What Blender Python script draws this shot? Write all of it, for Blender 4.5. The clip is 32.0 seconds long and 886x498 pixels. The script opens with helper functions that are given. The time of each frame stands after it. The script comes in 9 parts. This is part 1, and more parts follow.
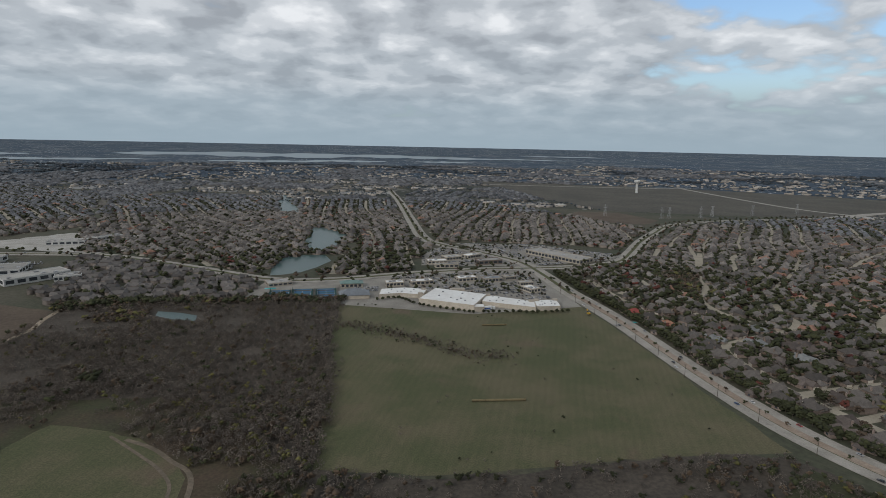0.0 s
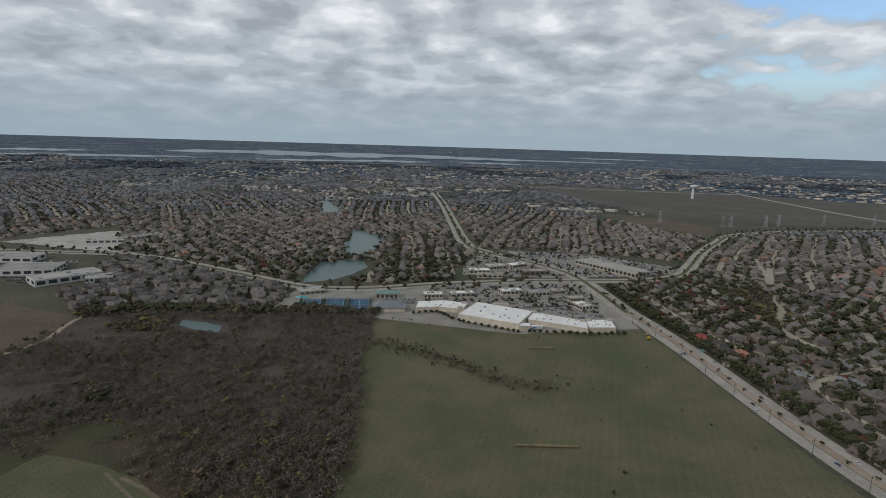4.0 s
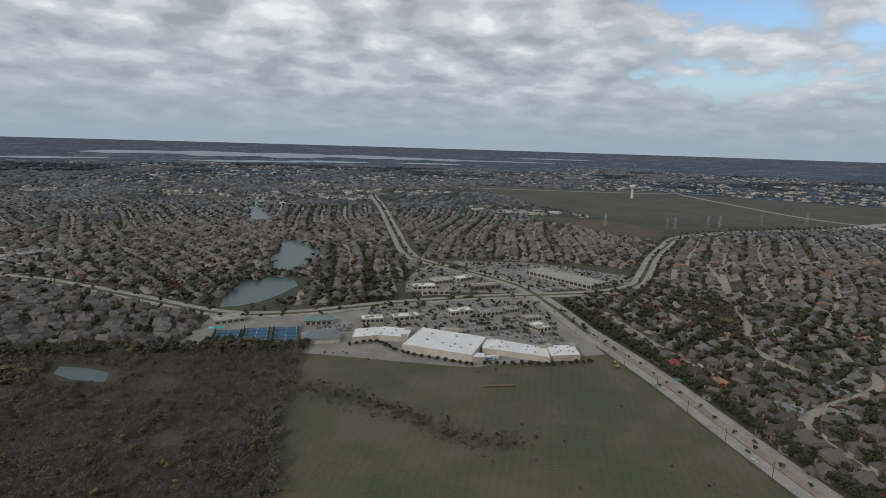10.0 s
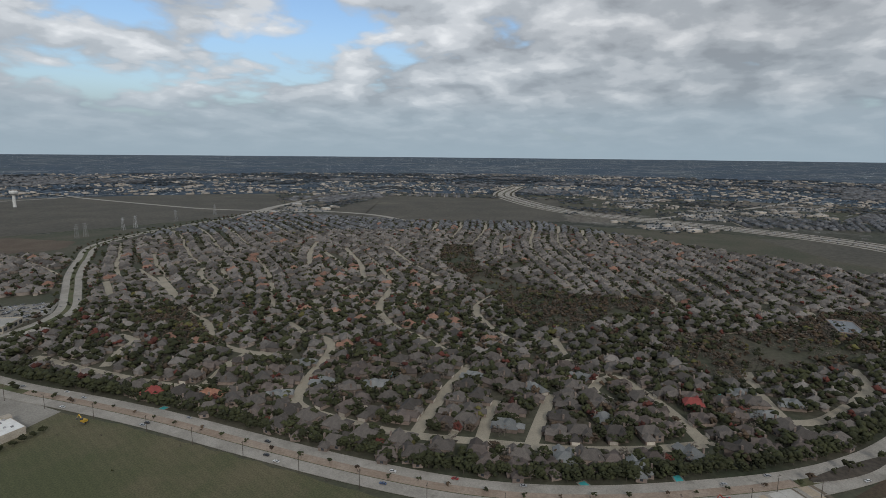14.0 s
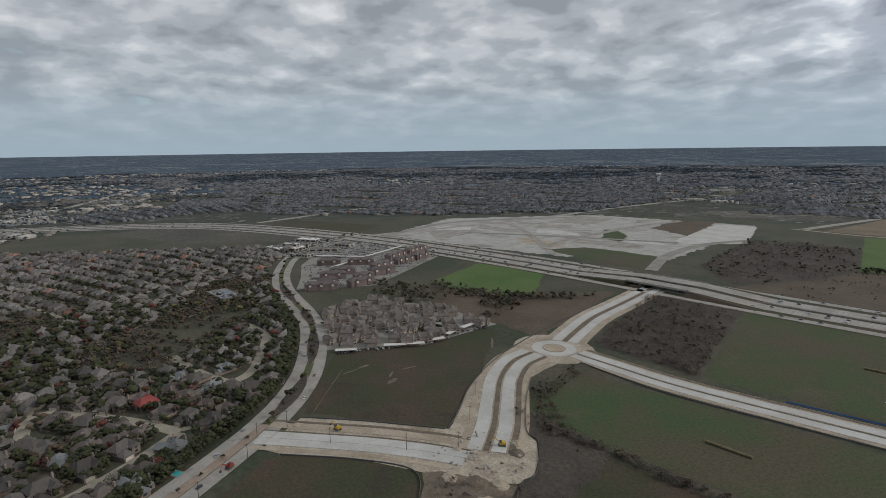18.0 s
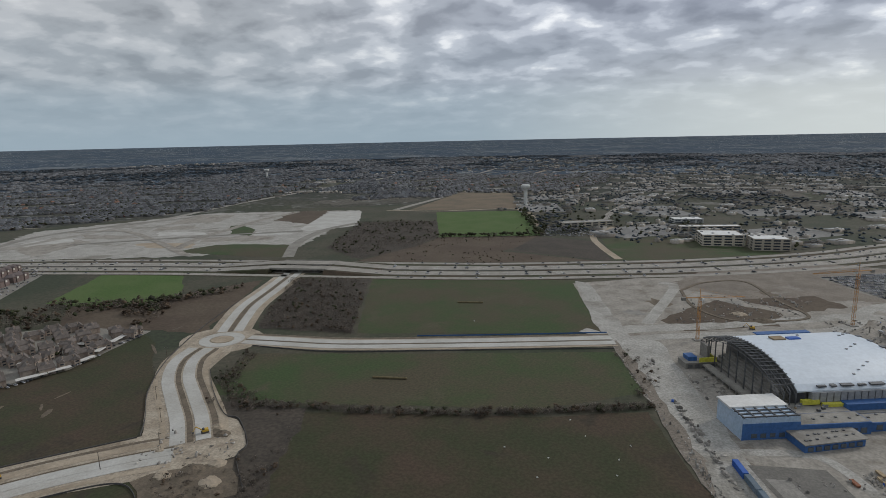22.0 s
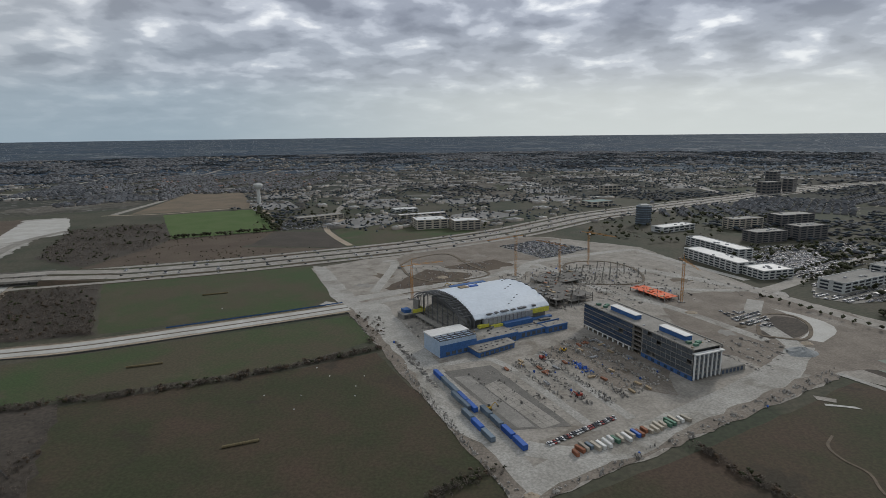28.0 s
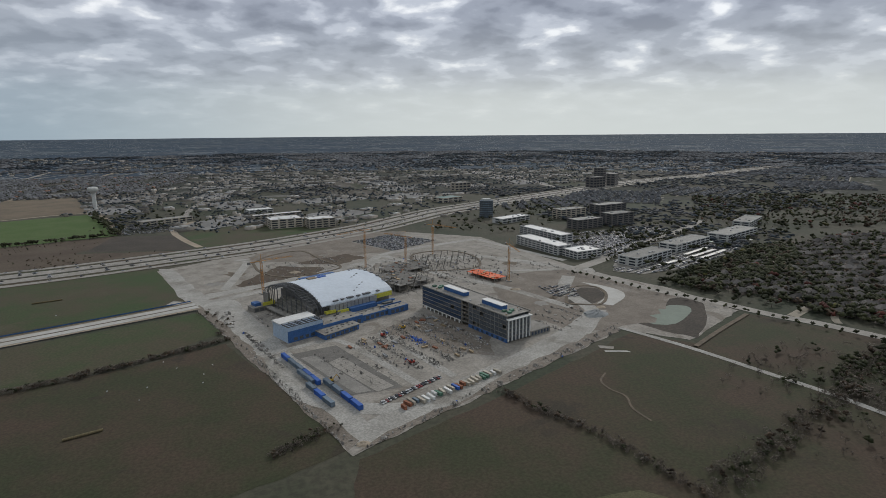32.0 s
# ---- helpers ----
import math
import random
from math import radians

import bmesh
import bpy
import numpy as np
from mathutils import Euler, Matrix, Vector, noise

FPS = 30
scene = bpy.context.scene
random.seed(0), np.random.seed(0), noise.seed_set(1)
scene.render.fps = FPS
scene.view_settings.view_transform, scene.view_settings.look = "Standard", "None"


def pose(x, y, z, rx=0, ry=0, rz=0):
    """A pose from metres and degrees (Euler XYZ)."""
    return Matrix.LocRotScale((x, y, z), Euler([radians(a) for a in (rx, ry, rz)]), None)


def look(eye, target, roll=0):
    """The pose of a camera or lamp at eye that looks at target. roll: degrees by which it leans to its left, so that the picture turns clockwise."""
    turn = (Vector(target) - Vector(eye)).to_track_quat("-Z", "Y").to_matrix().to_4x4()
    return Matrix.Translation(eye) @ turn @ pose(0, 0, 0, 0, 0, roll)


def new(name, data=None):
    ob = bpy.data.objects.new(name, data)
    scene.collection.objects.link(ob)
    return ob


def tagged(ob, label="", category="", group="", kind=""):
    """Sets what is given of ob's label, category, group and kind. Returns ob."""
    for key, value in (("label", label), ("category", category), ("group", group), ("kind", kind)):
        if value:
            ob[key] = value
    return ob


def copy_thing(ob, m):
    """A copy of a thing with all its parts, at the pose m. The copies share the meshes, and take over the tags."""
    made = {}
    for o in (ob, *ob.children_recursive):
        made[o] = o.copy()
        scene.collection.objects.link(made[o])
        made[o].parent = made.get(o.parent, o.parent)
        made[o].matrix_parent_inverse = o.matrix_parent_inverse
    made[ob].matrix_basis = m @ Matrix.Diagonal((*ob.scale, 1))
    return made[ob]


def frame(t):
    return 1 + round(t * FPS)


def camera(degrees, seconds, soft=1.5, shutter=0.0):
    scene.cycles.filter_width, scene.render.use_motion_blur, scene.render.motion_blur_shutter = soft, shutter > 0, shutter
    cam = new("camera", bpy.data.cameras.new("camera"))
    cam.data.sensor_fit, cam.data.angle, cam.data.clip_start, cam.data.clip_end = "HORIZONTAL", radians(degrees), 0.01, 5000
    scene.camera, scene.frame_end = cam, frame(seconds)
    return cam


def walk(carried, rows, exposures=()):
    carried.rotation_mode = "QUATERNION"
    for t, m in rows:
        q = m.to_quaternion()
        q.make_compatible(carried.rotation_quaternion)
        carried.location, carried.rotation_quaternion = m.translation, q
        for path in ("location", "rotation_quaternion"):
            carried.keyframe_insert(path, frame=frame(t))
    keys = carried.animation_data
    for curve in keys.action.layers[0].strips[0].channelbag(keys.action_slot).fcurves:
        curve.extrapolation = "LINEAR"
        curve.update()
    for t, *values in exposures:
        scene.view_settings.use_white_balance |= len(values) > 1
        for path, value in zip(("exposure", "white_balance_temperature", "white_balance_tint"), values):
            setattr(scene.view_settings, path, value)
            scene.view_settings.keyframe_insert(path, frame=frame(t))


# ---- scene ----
cam = camera(76.094, 32.0, soft=0.5)
WORLD = 1.4  # metres to one unit of the plan: every place below is drawn in plan units, and the whole is scaled once at the end
# the flight: seconds, eye x, y, z in plan units, heading clockwise from +y, pitch and lean in degrees
ROWS = [
    (0, -0.00, -0.00, 157.50, -0.000, -10.482, -1.195), (0.5, 0.55, 5.78, 157.48, 0.034, -10.511, -1.126),
    (1, 0.88, 11.65, 157.53, -1.076, -10.521, -1.114), (1.5, 1.04, 17.58, 157.66, -1.721, -10.508, -1.231),
    (2, 0.93, 23.60, 157.85, -2.358, -10.516, -1.387), (2.5, 0.63, 29.73, 158.09, -3.156, -10.518, -1.482),
    (3, 0.28, 35.87, 158.31, -3.797, -10.520, -1.567), (3.5, -0.02, 41.94, 158.50, -4.190, -10.537, -1.681),
    (5.5, -0.85, 65.88, 159.02, -4.861, -10.590, -1.765), (6, -1.14, 71.93, 159.24, -4.951, -10.598, -1.807),
    (6.5, -1.60, 77.88, 159.52, -5.028, -10.609, -1.838), (7, -2.19, 83.71, 159.86, -5.082, -10.628, -1.840),
    (7.5, -2.90, 89.57, 160.25, -5.107, -10.647, -1.922), (8, -3.57, 95.57, 160.68, -5.087, -10.656, -1.980),
    (8.5, -4.09, 101.63, 161.10, -5.071, -10.655, -1.975), (9, -4.48, 107.60, 161.45, -5.141, -10.640, -1.914),
    (9.5, -4.80, 113.45, 161.68, -3.470, -10.583, -1.989), (10, -5.24, 119.47, 161.74, 1.650, -10.440, -1.730),
    (10.5, -6.01, 125.90, 161.58, 11.722, -10.176, -1.589), (11, -7.01, 132.79, 161.24, 23.642, -9.853, -1.285),
    (11.5, -8.01, 140.14, 160.82, 36.831, -9.659, -1.060), (12, -8.96, 147.45, 160.38, 50.290, -9.469, -0.548),
    (12.5, -10.09, 154.78, 159.93, 56.763, -9.440, -0.247), (13, -10.84, 161.59, 159.53, 56.797, -9.421, -0.272),
    (13.5, -11.40, 168.36, 159.28, 56.788, -9.477, -0.444), (15.5, -14.32, 196.33, 158.68, 71.650, -9.632, 0.014),
    (16, -15.10, 203.31, 158.42, 79.970, -9.652, 0.299), (16.5, -16.02, 210.26, 158.11, 89.675, -9.745, 0.421),
    (17, -16.87, 217.27, 157.71, 100.101, -9.819, 0.569), (17.5, -17.25, 224.33, 157.30, 110.634, -9.992, 0.718),
    (18, -16.97, 231.37, 156.99, 121.047, -10.138, 0.763), (18.5, -16.50, 238.63, 156.83, 132.867, -10.390, 0.992),
    (19, -16.13, 246.09, 156.79, 140.155, -10.632, 1.079), (19.5, -16.03, 253.05, 156.82, 140.252, -10.647, 0.985),
    (20, -16.27, 259.57, 156.88, 140.311, -10.677, 0.872), (20.5, -16.81, 265.71, 156.92, 140.307, -10.707, 0.879),
    (21, -17.58, 271.72, 156.95, 142.696, -10.759, 0.913), (21.5, -18.44, 278.03, 157.01, 149.288, -10.893, 0.834),
    (22, -19.26, 284.87, 157.08, 159.571, -11.087, 1.214), (22.5, -19.77, 291.65, 157.14, 166.229, -11.247, 1.363),
    (23, -20.38, 298.22, 157.23, 166.206, -11.264, 1.136), (23.5, -21.17, 304.52, 157.41, 166.193, -11.287, 1.228),
    (24, -22.03, 310.77, 157.58, 166.179, -11.283, 1.269), (24.5, -22.95, 317.09, 157.69, 166.203, -11.250, 1.096),
    (26.5, -27.50, 342.76, 158.08, 173.363, -11.398, 0.801), (27, -28.52, 348.98, 158.19, 179.129, -11.491, 0.707),
    (27.5, -29.40, 355.09, 158.28, 185.903, -11.538, 0.575), (28, -30.06, 361.22, 158.32, 186.194, -11.531, 0.647),
    (28.5, -30.67, 367.45, 158.36, 186.187, -11.538, 0.592), (29, -31.35, 373.82, 158.37, 186.184, -11.569, 0.528),
    (29.5, -32.30, 380.05, 158.35, 186.167, -11.554, 0.367), (30, -33.73, 386.03, 158.28, 186.112, -11.553, 0.364),
    (30.5, -35.54, 391.79, 158.18, 186.660, -11.587, 0.406), (31, -37.53, 397.44, 158.10, 189.615, -11.586, 0.434),
    (31.5, -39.50, 402.92, 158.01, 194.373, -11.609, 0.501), (32, -41.28, 408.24, 157.94, 199.812, -11.628, 0.501),
]


def eye_pose(x, y, z, heading, pitch, lean):
    a, p = radians(heading), radians(pitch)
    way = Vector((math.sin(a) * math.cos(p), math.cos(a) * math.cos(p), math.sin(p)))
    eye = Vector((x, y, z)) * WORLD
    return look(eye, eye + way * 100, -lean)


walk(cam, [(r[0], eye_pose(*r[1:])) for r in ROWS], ((0, 0.0), (15, 0.0), (19, 0.05), (21, 0.0), (24, -0.07), (32, -0.06)))

# ---- sky and sun: broken cloud, a soft low sun behind it in the south-west ----
SUN_HEADING, SUN_HEIGHT = 222.0, 30.0


def nodes_of(tree):
    tree.nodes.clear()

    def add(kind, **sets):
        n = tree.nodes.new(kind)
        for key, value in sets.items():
            if key in n.inputs:
                n.inputs[key].default_value = value
        return n

    return add, tree.links.new


def calc(add, link, op, a, b=None, c=None, clamp=False):
    n = add("ShaderNodeMath")
    n.operation, n.use_clamp = op, clamp
    for i, v in enumerate((a, b, c)):
        if v is None:
            continue
        if isinstance(v, (int, float)):
            n.inputs[i].default_value = v
        else:
            link(v, n.inputs[i])
    return n.outputs[0]


def blend(add, link, fac, a, b, mode="MIX"):
    n = add("ShaderNodeMix")
    n.data_type, n.blend_type, n.clamp_factor = "RGBA", mode, True
    for slot, v in ((0, fac), (6, a), (7, b)):
        if isinstance(v, (int, float)):
            n.inputs[slot].default_value = v
        elif isinstance(v, tuple):
            n.inputs[slot].default_value = (*v[:3], 1)
        else:
            link(v, n.inputs[slot])
    return n.outputs[2]


def ramp(add, link, fac, stops, smooth=True):
    n = add("ShaderNodeValToRGB")
    r = n.color_ramp
    r.interpolation = "EASE" if smooth else "LINEAR"
    while len(r.elements) < len(stops):
        r.elements.new(0.5)
    for e, (p, c) in zip(r.elements, stops):
        e.position = p
        e.color = (*c, 1) if isinstance(c, tuple) else (c, c, c, 1)
    link(fac, n.inputs[0])
    return n.outputs[0]


def make_world():
    w = bpy.data.worlds.new("sky")
    scene.world = w
    w.use_nodes = True
    add, link = nodes_of(w.node_tree)
    co = add("ShaderNodeTexCoord").outputs["Generated"]
    sep = add("ShaderNodeSeparateXYZ")
    link(co, sep.inputs[0])
    x, y, z = sep.outputs
    sky = add("ShaderNodeTexSky")
    sky.sky_type, sky.sun_disc = "NISHITA", False
    sky.sun_elevation, sky.sun_rotation = radians(SUN_HEIGHT), radians(SUN_HEADING)
    sky.air_density, sky.dust_density = 1.2, 1.5
    blue = blend(add, link, 1.0, sky.outputs[0], (0.10, 0.112, 0.132), "MULTIPLY")
    # the cloud deck: the direction meets a flat layer, so it thins out into bands at the horizon
    low = calc(add, link, "MAXIMUM", z, 0.0)
    over = calc(add, link, "ADD", low, 0.25)
    px, py = calc(add, link, "DIVIDE", x, over), calc(add, link, "DIVIDE", y, over)
    deck = add("ShaderNodeCombineXYZ")
    link(px, deck.inputs[0]), link(py, deck.inputs[1])

    def noise_of(scale, detail, rough, shift, distort=0.0):
        m = add("ShaderNodeMapping")
        m.inputs["Location"].default_value = shift
        link(deck.outputs[0], m.inputs[0])
        n = add("ShaderNodeTexNoise", Scale=scale, Detail=detail, Roughness=rough, Distortion=distort)
        link(m.outputs[0], n.inputs["Vector"])
        return n.outputs["Fac"]

    big = noise_of(1.1, 3.0, 0.5, (3.1, 1.7, 0.0))
    puffs = noise_of(4.3, 6.0, 0.46, (0.4, 5.2, 0.0), 0.15)
    fine = noise_of(10.0, 5.0, 0.55, (7.7, 2.2, 0.0), 0.2)
    a = radians(SUN_HEADING)
    toward = calc(add, link, "ADD", calc(add, link, "MULTIPLY", x, math.sin(a)), calc(add, link, "MULTIPLY", y, math.cos(a)))
    # fewer gaps on the sunward side, as there
    mass = calc(add, link, "ADD", calc(add, link, "MULTIPLY", big, 0.75), calc(add, link, "MULTIPLY", puffs, 0.55))
    mass = calc(add, link, "ADD", mass, calc(add, link, "MULTIPLY", toward, 0.05))
    # broken open in the north-east
    g = Vector((math.sin(radians(34)) * math.cos(radians(17)), math.cos(radians(34)) * math.cos(radians(17)), math.sin(radians(17))))
    near = calc(add, link, "ADD", calc(add, link, "ADD", calc(add, link, "MULTIPLY", x, g.x), calc(add, link, "MULTIPLY", y, g.y)), calc(add, link, "MULTIPLY", z, g.z))
    mass = calc(add, link, "ADD", mass, calc(add, link, "MULTIPLY_ADD", ramp(add, link, near, [(0.93, 0.0), (0.997, 1.0)]), -0.175, 0.10))
    cover = ramp(add, link, mass, [(0.475, 0.0), (0.575, 1.0)])
    shade = calc(add, link, "ADD", calc(add, link, "MULTIPLY", puffs, 0.84), calc(add, link, "MULTIPLY", fine, 0.16))
    pale = ramp(add, link, shade, [(0.36, (0.345, 0.370, 0.40)), (0.48, (0.475, 0.505, 0.535)), (0.57, (0.63, 0.652, 0.675)), (0.68, (0.84, 0.848, 0.856))])
    dull = ramp(add, link, shade, [(0.36, (0.25, 0.276, 0.335)), (0.49, (0.37, 0.402, 0.470)), (0.58, (0.56, 0.595, 0.665)), (0.68, (0.98, 0.99, 1.0))])
    cloud = blend(add, link, ramp(add, link, toward, [(0.0, 0.0), (0.8, 1.0)]), pale, dull)
    # the deck is thickest in the east and thins out towards the sun
    east = calc(add, link, "ADD", calc(add, link, "MULTIPLY", x, math.sin(radians(108))), calc(add, link, "MULTIPLY", y, math.cos(radians(108))))
    cloud = blend(add, link, 1.0, cloud, ramp(add, link, east, [(0.55, (1.0, 1.0, 1.0)), (0.95, (0.80, 0.80, 0.80))]), "MULTIPLY")
    lit = blend(add, link, cover, blue, cloud)
    # the sun behind the deck: a pale opening low on its side
    glow = ramp(add, link, toward, [(0.45, 0.0), (1.0, 1.0)])
    band = ramp(add, link, z, [(0.0, 0.9), (0.04, 1.0), (0.08, 0.35), (0.14, 0.0)])
    warm = calc(add, link, "MULTIPLY", calc(add, link, "MULTIPLY", glow, band), 0.45)
    lit = blend(add, link, warm, lit, (0.91, 0.91, 0.86))
    # the far rim of the deck: a plain blue-grey veil
    veil = ramp(add, link, z, [(0.0, 0.97), (0.05, 0.78), (0.11, 0.25), (0.20, 0.0)])
    rim = blend(add, link, glow, (0.33, 0.41, 0.465), (0.66, 0.69, 0.66))
    lit = blend(add, link, veil, lit, rim)
    lit = blend(add, link, 1.0, lit, (0.978, 1.0, 1.03), "MULTIPLY")
    bg = add("ShaderNodeBackground", Strength=1.0)
    link(lit, bg.inputs[0])
    out = add("ShaderNodeOutputWorld")
    link(bg.outputs[0], out.inputs[0])


make_world()
lamp = bpy.data.lights.new("sun", "SUN")
lamp.energy, lamp.angle, lamp.color = 1.6, radians(12), (1.0, 0.96, 0.90)
sun = new("sun", lamp)
_a, _h = radians(SUN_HEADING), radians(SUN_HEIGHT)
sun.matrix_world = look((0, 0, 900), (-math.sin(_a) * 900, -math.cos(_a) * 900, 900 - 900 * math.tan(_h)))

# ---- materials ----
MATS = {}


def surface(name, c1, c2, scale=0.2, rough=0.9, metal=0.0, fine=4.0, bump=0.0, vary=0.0, islands=False, blotch=None, spec=0.3, coord="Object", darker=0.25, rows=None):
    """Two colours mixed by a broad noise, a fine grain over it; vary: spread in brightness from object to object or island to island."""
    m = bpy.data.materials.new(name)
    m.use_nodes = True
    add, link = nodes_of(m.node_tree)
    co = add("ShaderNodeTexCoord").outputs[coord]
    n1 = add("ShaderNodeTexNoise", Scale=scale, Detail=8.0, Roughness=0.66)
    n2 = add("ShaderNodeTexNoise", Scale=fine, Detail=3.0, Roughness=0.65)
    link(co, n1.inputs["Vector"]), link(co, n2.inputs["Vector"])
    col = blend(add, link, ramp(add, link, n1.outputs["Fac"], [(0.36, 0.0), (0.64, 1.0)]), c1, c2)
    if blotch:
        n3 = add("ShaderNodeTexNoise", Scale=blotch[1], Detail=7.0, Roughness=0.62, Distortion=0.4)
        link(co, n3.inputs["Vector"])
        col = blend(add, link, ramp(add, link, n3.outputs["Fac"], [(blotch[2], 0.0), (blotch[2] + 0.12, 1.0)]), col, blotch[0])
    g = ramp(add, link, n2.outputs["Fac"], [(0.3, 1.0 - darker), (0.7, 1.0 + 0.0)])
    col = blend(add, link, 1.0, col, g, "MULTIPLY")
    if rows:
        # mown or wheeled rows: spacing in metres, heading in degrees, strength
        w = add("ShaderNodeTexWave", Scale=6.2832 / rows[0] / 20.0, Distortion=2.2, Detail=2.0)
        w.inputs["Detail Scale"].default_value = 0.6
        t = add("ShaderNodeMapping")
        t.inputs["Rotation"].default_value = (0, 0, radians(rows[1]))
        link(co, t.inputs[0]), link(t.outputs[0], w.inputs["Vector"])
        col = blend(add, link, 1.0, col, ramp(add, link, w.outputs["Fac"], [(0.2, 1.0 - rows[2]), (0.8, 1.0)]), "MULTIPLY")
    if vary:
        if islands:
            r = add("ShaderNodeAttribute")
            r.attribute_name = "tone"
            r = r.outputs["Fac"]
        else:
            r = add("ShaderNodeObjectInfo").outputs["Random"]
        v = calc(add, link, "ADD", calc(add, link, "MULTIPLY", r, 2 * vary), 1.0 - vary)
        vec = add("ShaderNodeCombineXYZ")
        for i in range(3):
            link(v, vec.inputs[i])
        col = blend(add, link, 1.0, col, vec.outputs[0], "MULTIPLY")
    b = add("ShaderNodeBsdfPrincipled", Roughness=rough, Metallic=metal)
    b.inputs["Specular IOR Level"].default_value = spec
    link(col, b.inputs["Base Color"])
    if bump:
        k = add("ShaderNodeBump", Strength=bump, Distance=0.3)
        link(n2.outputs["Fac"], k.inputs["Height"])
        link(k.outputs[0], b.inputs["Normal"])
    o = add("ShaderNodeOutputMaterial")
    link(b.outputs[0], o.inputs[0])
    MATS[name] = m
    return m


def glass(name, tint, rough=0.08):
    m = surface(name, tint, tuple(v * 1.3 for v in tint), 0.3, rough, 0.0, 2.0, spec=0.8)
    return m


# ---- mesh tools ----
class Build:
    """Collects corners and faces, one material number a face."""

    def __init__(self):
        self.v, self.f, self.m = [], [], []

    def face(self, pts, m=0):
        n = len(self.v)
        self.v.extend(pts)
        self.f.append(tuple(range(n, n + len(pts))))
        self.m.append(m)

    def solid(self, ring, z0, z1, m=0, top=None, floor=False):
        """A prism on a ring of (x, y) that runs anticlockwise; z1 may be a list."""
        k, n = len(ring), len(self.v)
        z1 = [z1] * k if not isinstance(z1, (list, tuple)) else z1
        self.v.extend([(x, y, z0) for x, y in ring] + [(x, y, z) for (x, y), z in zip(ring, z1)])
        for i in range(k):
            j = (i + 1) % k
            self.f.append((n + i, n + j, n + k + j, n + k + i))
            self.m.append(m)
        self.f.append(tuple(range(n + k, n + 2 * k)))
        self.m.append(m if top is None else top)
        if floor:
            self.f.append(tuple(range(n + k - 1, n - 1, -1)))
            self.m.append(m)

    def box(self, x0, y0, z0, x1, y1, z1, m=0, top=None, floor=False):
        self.solid([(x0, y0), (x1, y0), (x1, y1), (x0, y1)], z0, z1, m, top, floor)

    def rod(self, a, b, r, sides=5, m=0, r2=None):
        a, b = Vector(a), Vector(b)
        w = (b - a).normalized()
        u = w.cross(Vector((0, 0, 1)) if abs(w.z) < 0.9 else Vector((1, 0, 0))).normalized()
        s = w.cross(u)
        n = len(self.v)
        for p, rr in ((a, r), (b, r if r2 is None else r2)):
            for i in range(sides):
                t = 2 * math.pi * i / sides
                self.v.append(tuple(p + (u * math.cos(t) + s * math.sin(t)) * rr))
        for i in range(sides):
            j = (i + 1) % sides
            self.f.append((n + i, n + sides + i, n + sides + j, n + j))
            self.m.append(m)
        self.f.append(tuple(range(n + sides, n + 2 * sides))[::-1])
        self.m.append(m)

    def moved(self, other, m):
        n = len(self.v)
        self.v.extend([tuple(m @ Vector(p)) for p in other.v])
        self.f.extend([tuple(i + n for i in f) for f in other.f])
        self.m.extend(other.m)

    def data(self, name, *mats):
        me = bpy.data.meshes.new(name)
        me.from_pydata([tuple(p) for p in self.v], [], self.f)
        for mt in mats:
            me.materials.append(MATS[mt])
        if len(mats) > 1:
            me.polygons.foreach_set("material_index", self.m)
        me.update()
        return me


def part(name, build, mats, parent=None, label=""):
    me = build if isinstance(build, bpy.types.Mesh) else build.data(name, *([mats] if isinstance(mats, str) else mats))
    ob = new(name, me)
    ob.parent = parent
    if label:
        ob["label"] = label
    return ob


def thing(name, label, category, group="", at=(0, 0, 0), turn=0.0):
    ob = tagged(new(name), label, category, group)
    ob.matrix_basis = pose(*at, 0, 0, turn)
    return ob


def setting(name, build, mats, label, category=""):
    return tagged(part(name, build, mats), label, category or name.split("_")[0], kind="structure")


def stuff(name, build, mats, label, category):
    return tagged(part(name, build, mats), label, category, kind="stuff")


def smooth_line(pts, step=8.0):
    """A Catmull-Rom curve through the points, cut into even steps."""
    p = [np.array(q, float) for q in pts]
    p = [2 * p[0] - p[1]] + p + [2 * p[-1] - p[-2]]
    out = []
    for i in range(1, len(p) - 2):
        n = max(1, int(np.linalg.norm(p[i + 1] - p[i]) / step))
        for k in range(n):
            t = k / n
            out.append(0.5 * (2 * p[i] + (p[i + 1] - p[i - 1]) * t + (2 * p[i - 1] - 5 * p[i] + 4 * p[i + 1] - p[i + 2]) * t * t
                              + (3 * p[i] - p[i - 1] - 3 * p[i + 1] + p[i + 2]) * t ** 3))
    out.append(p[-2])
    return np.array(out)


def sides_of(line):
    d = np.gradient(line, axis=0)
    d /= np.linalg.norm(d, axis=1)[:, None] + 1e-9
    return np.stack([-d[:, 1], d[:, 0]], 1)


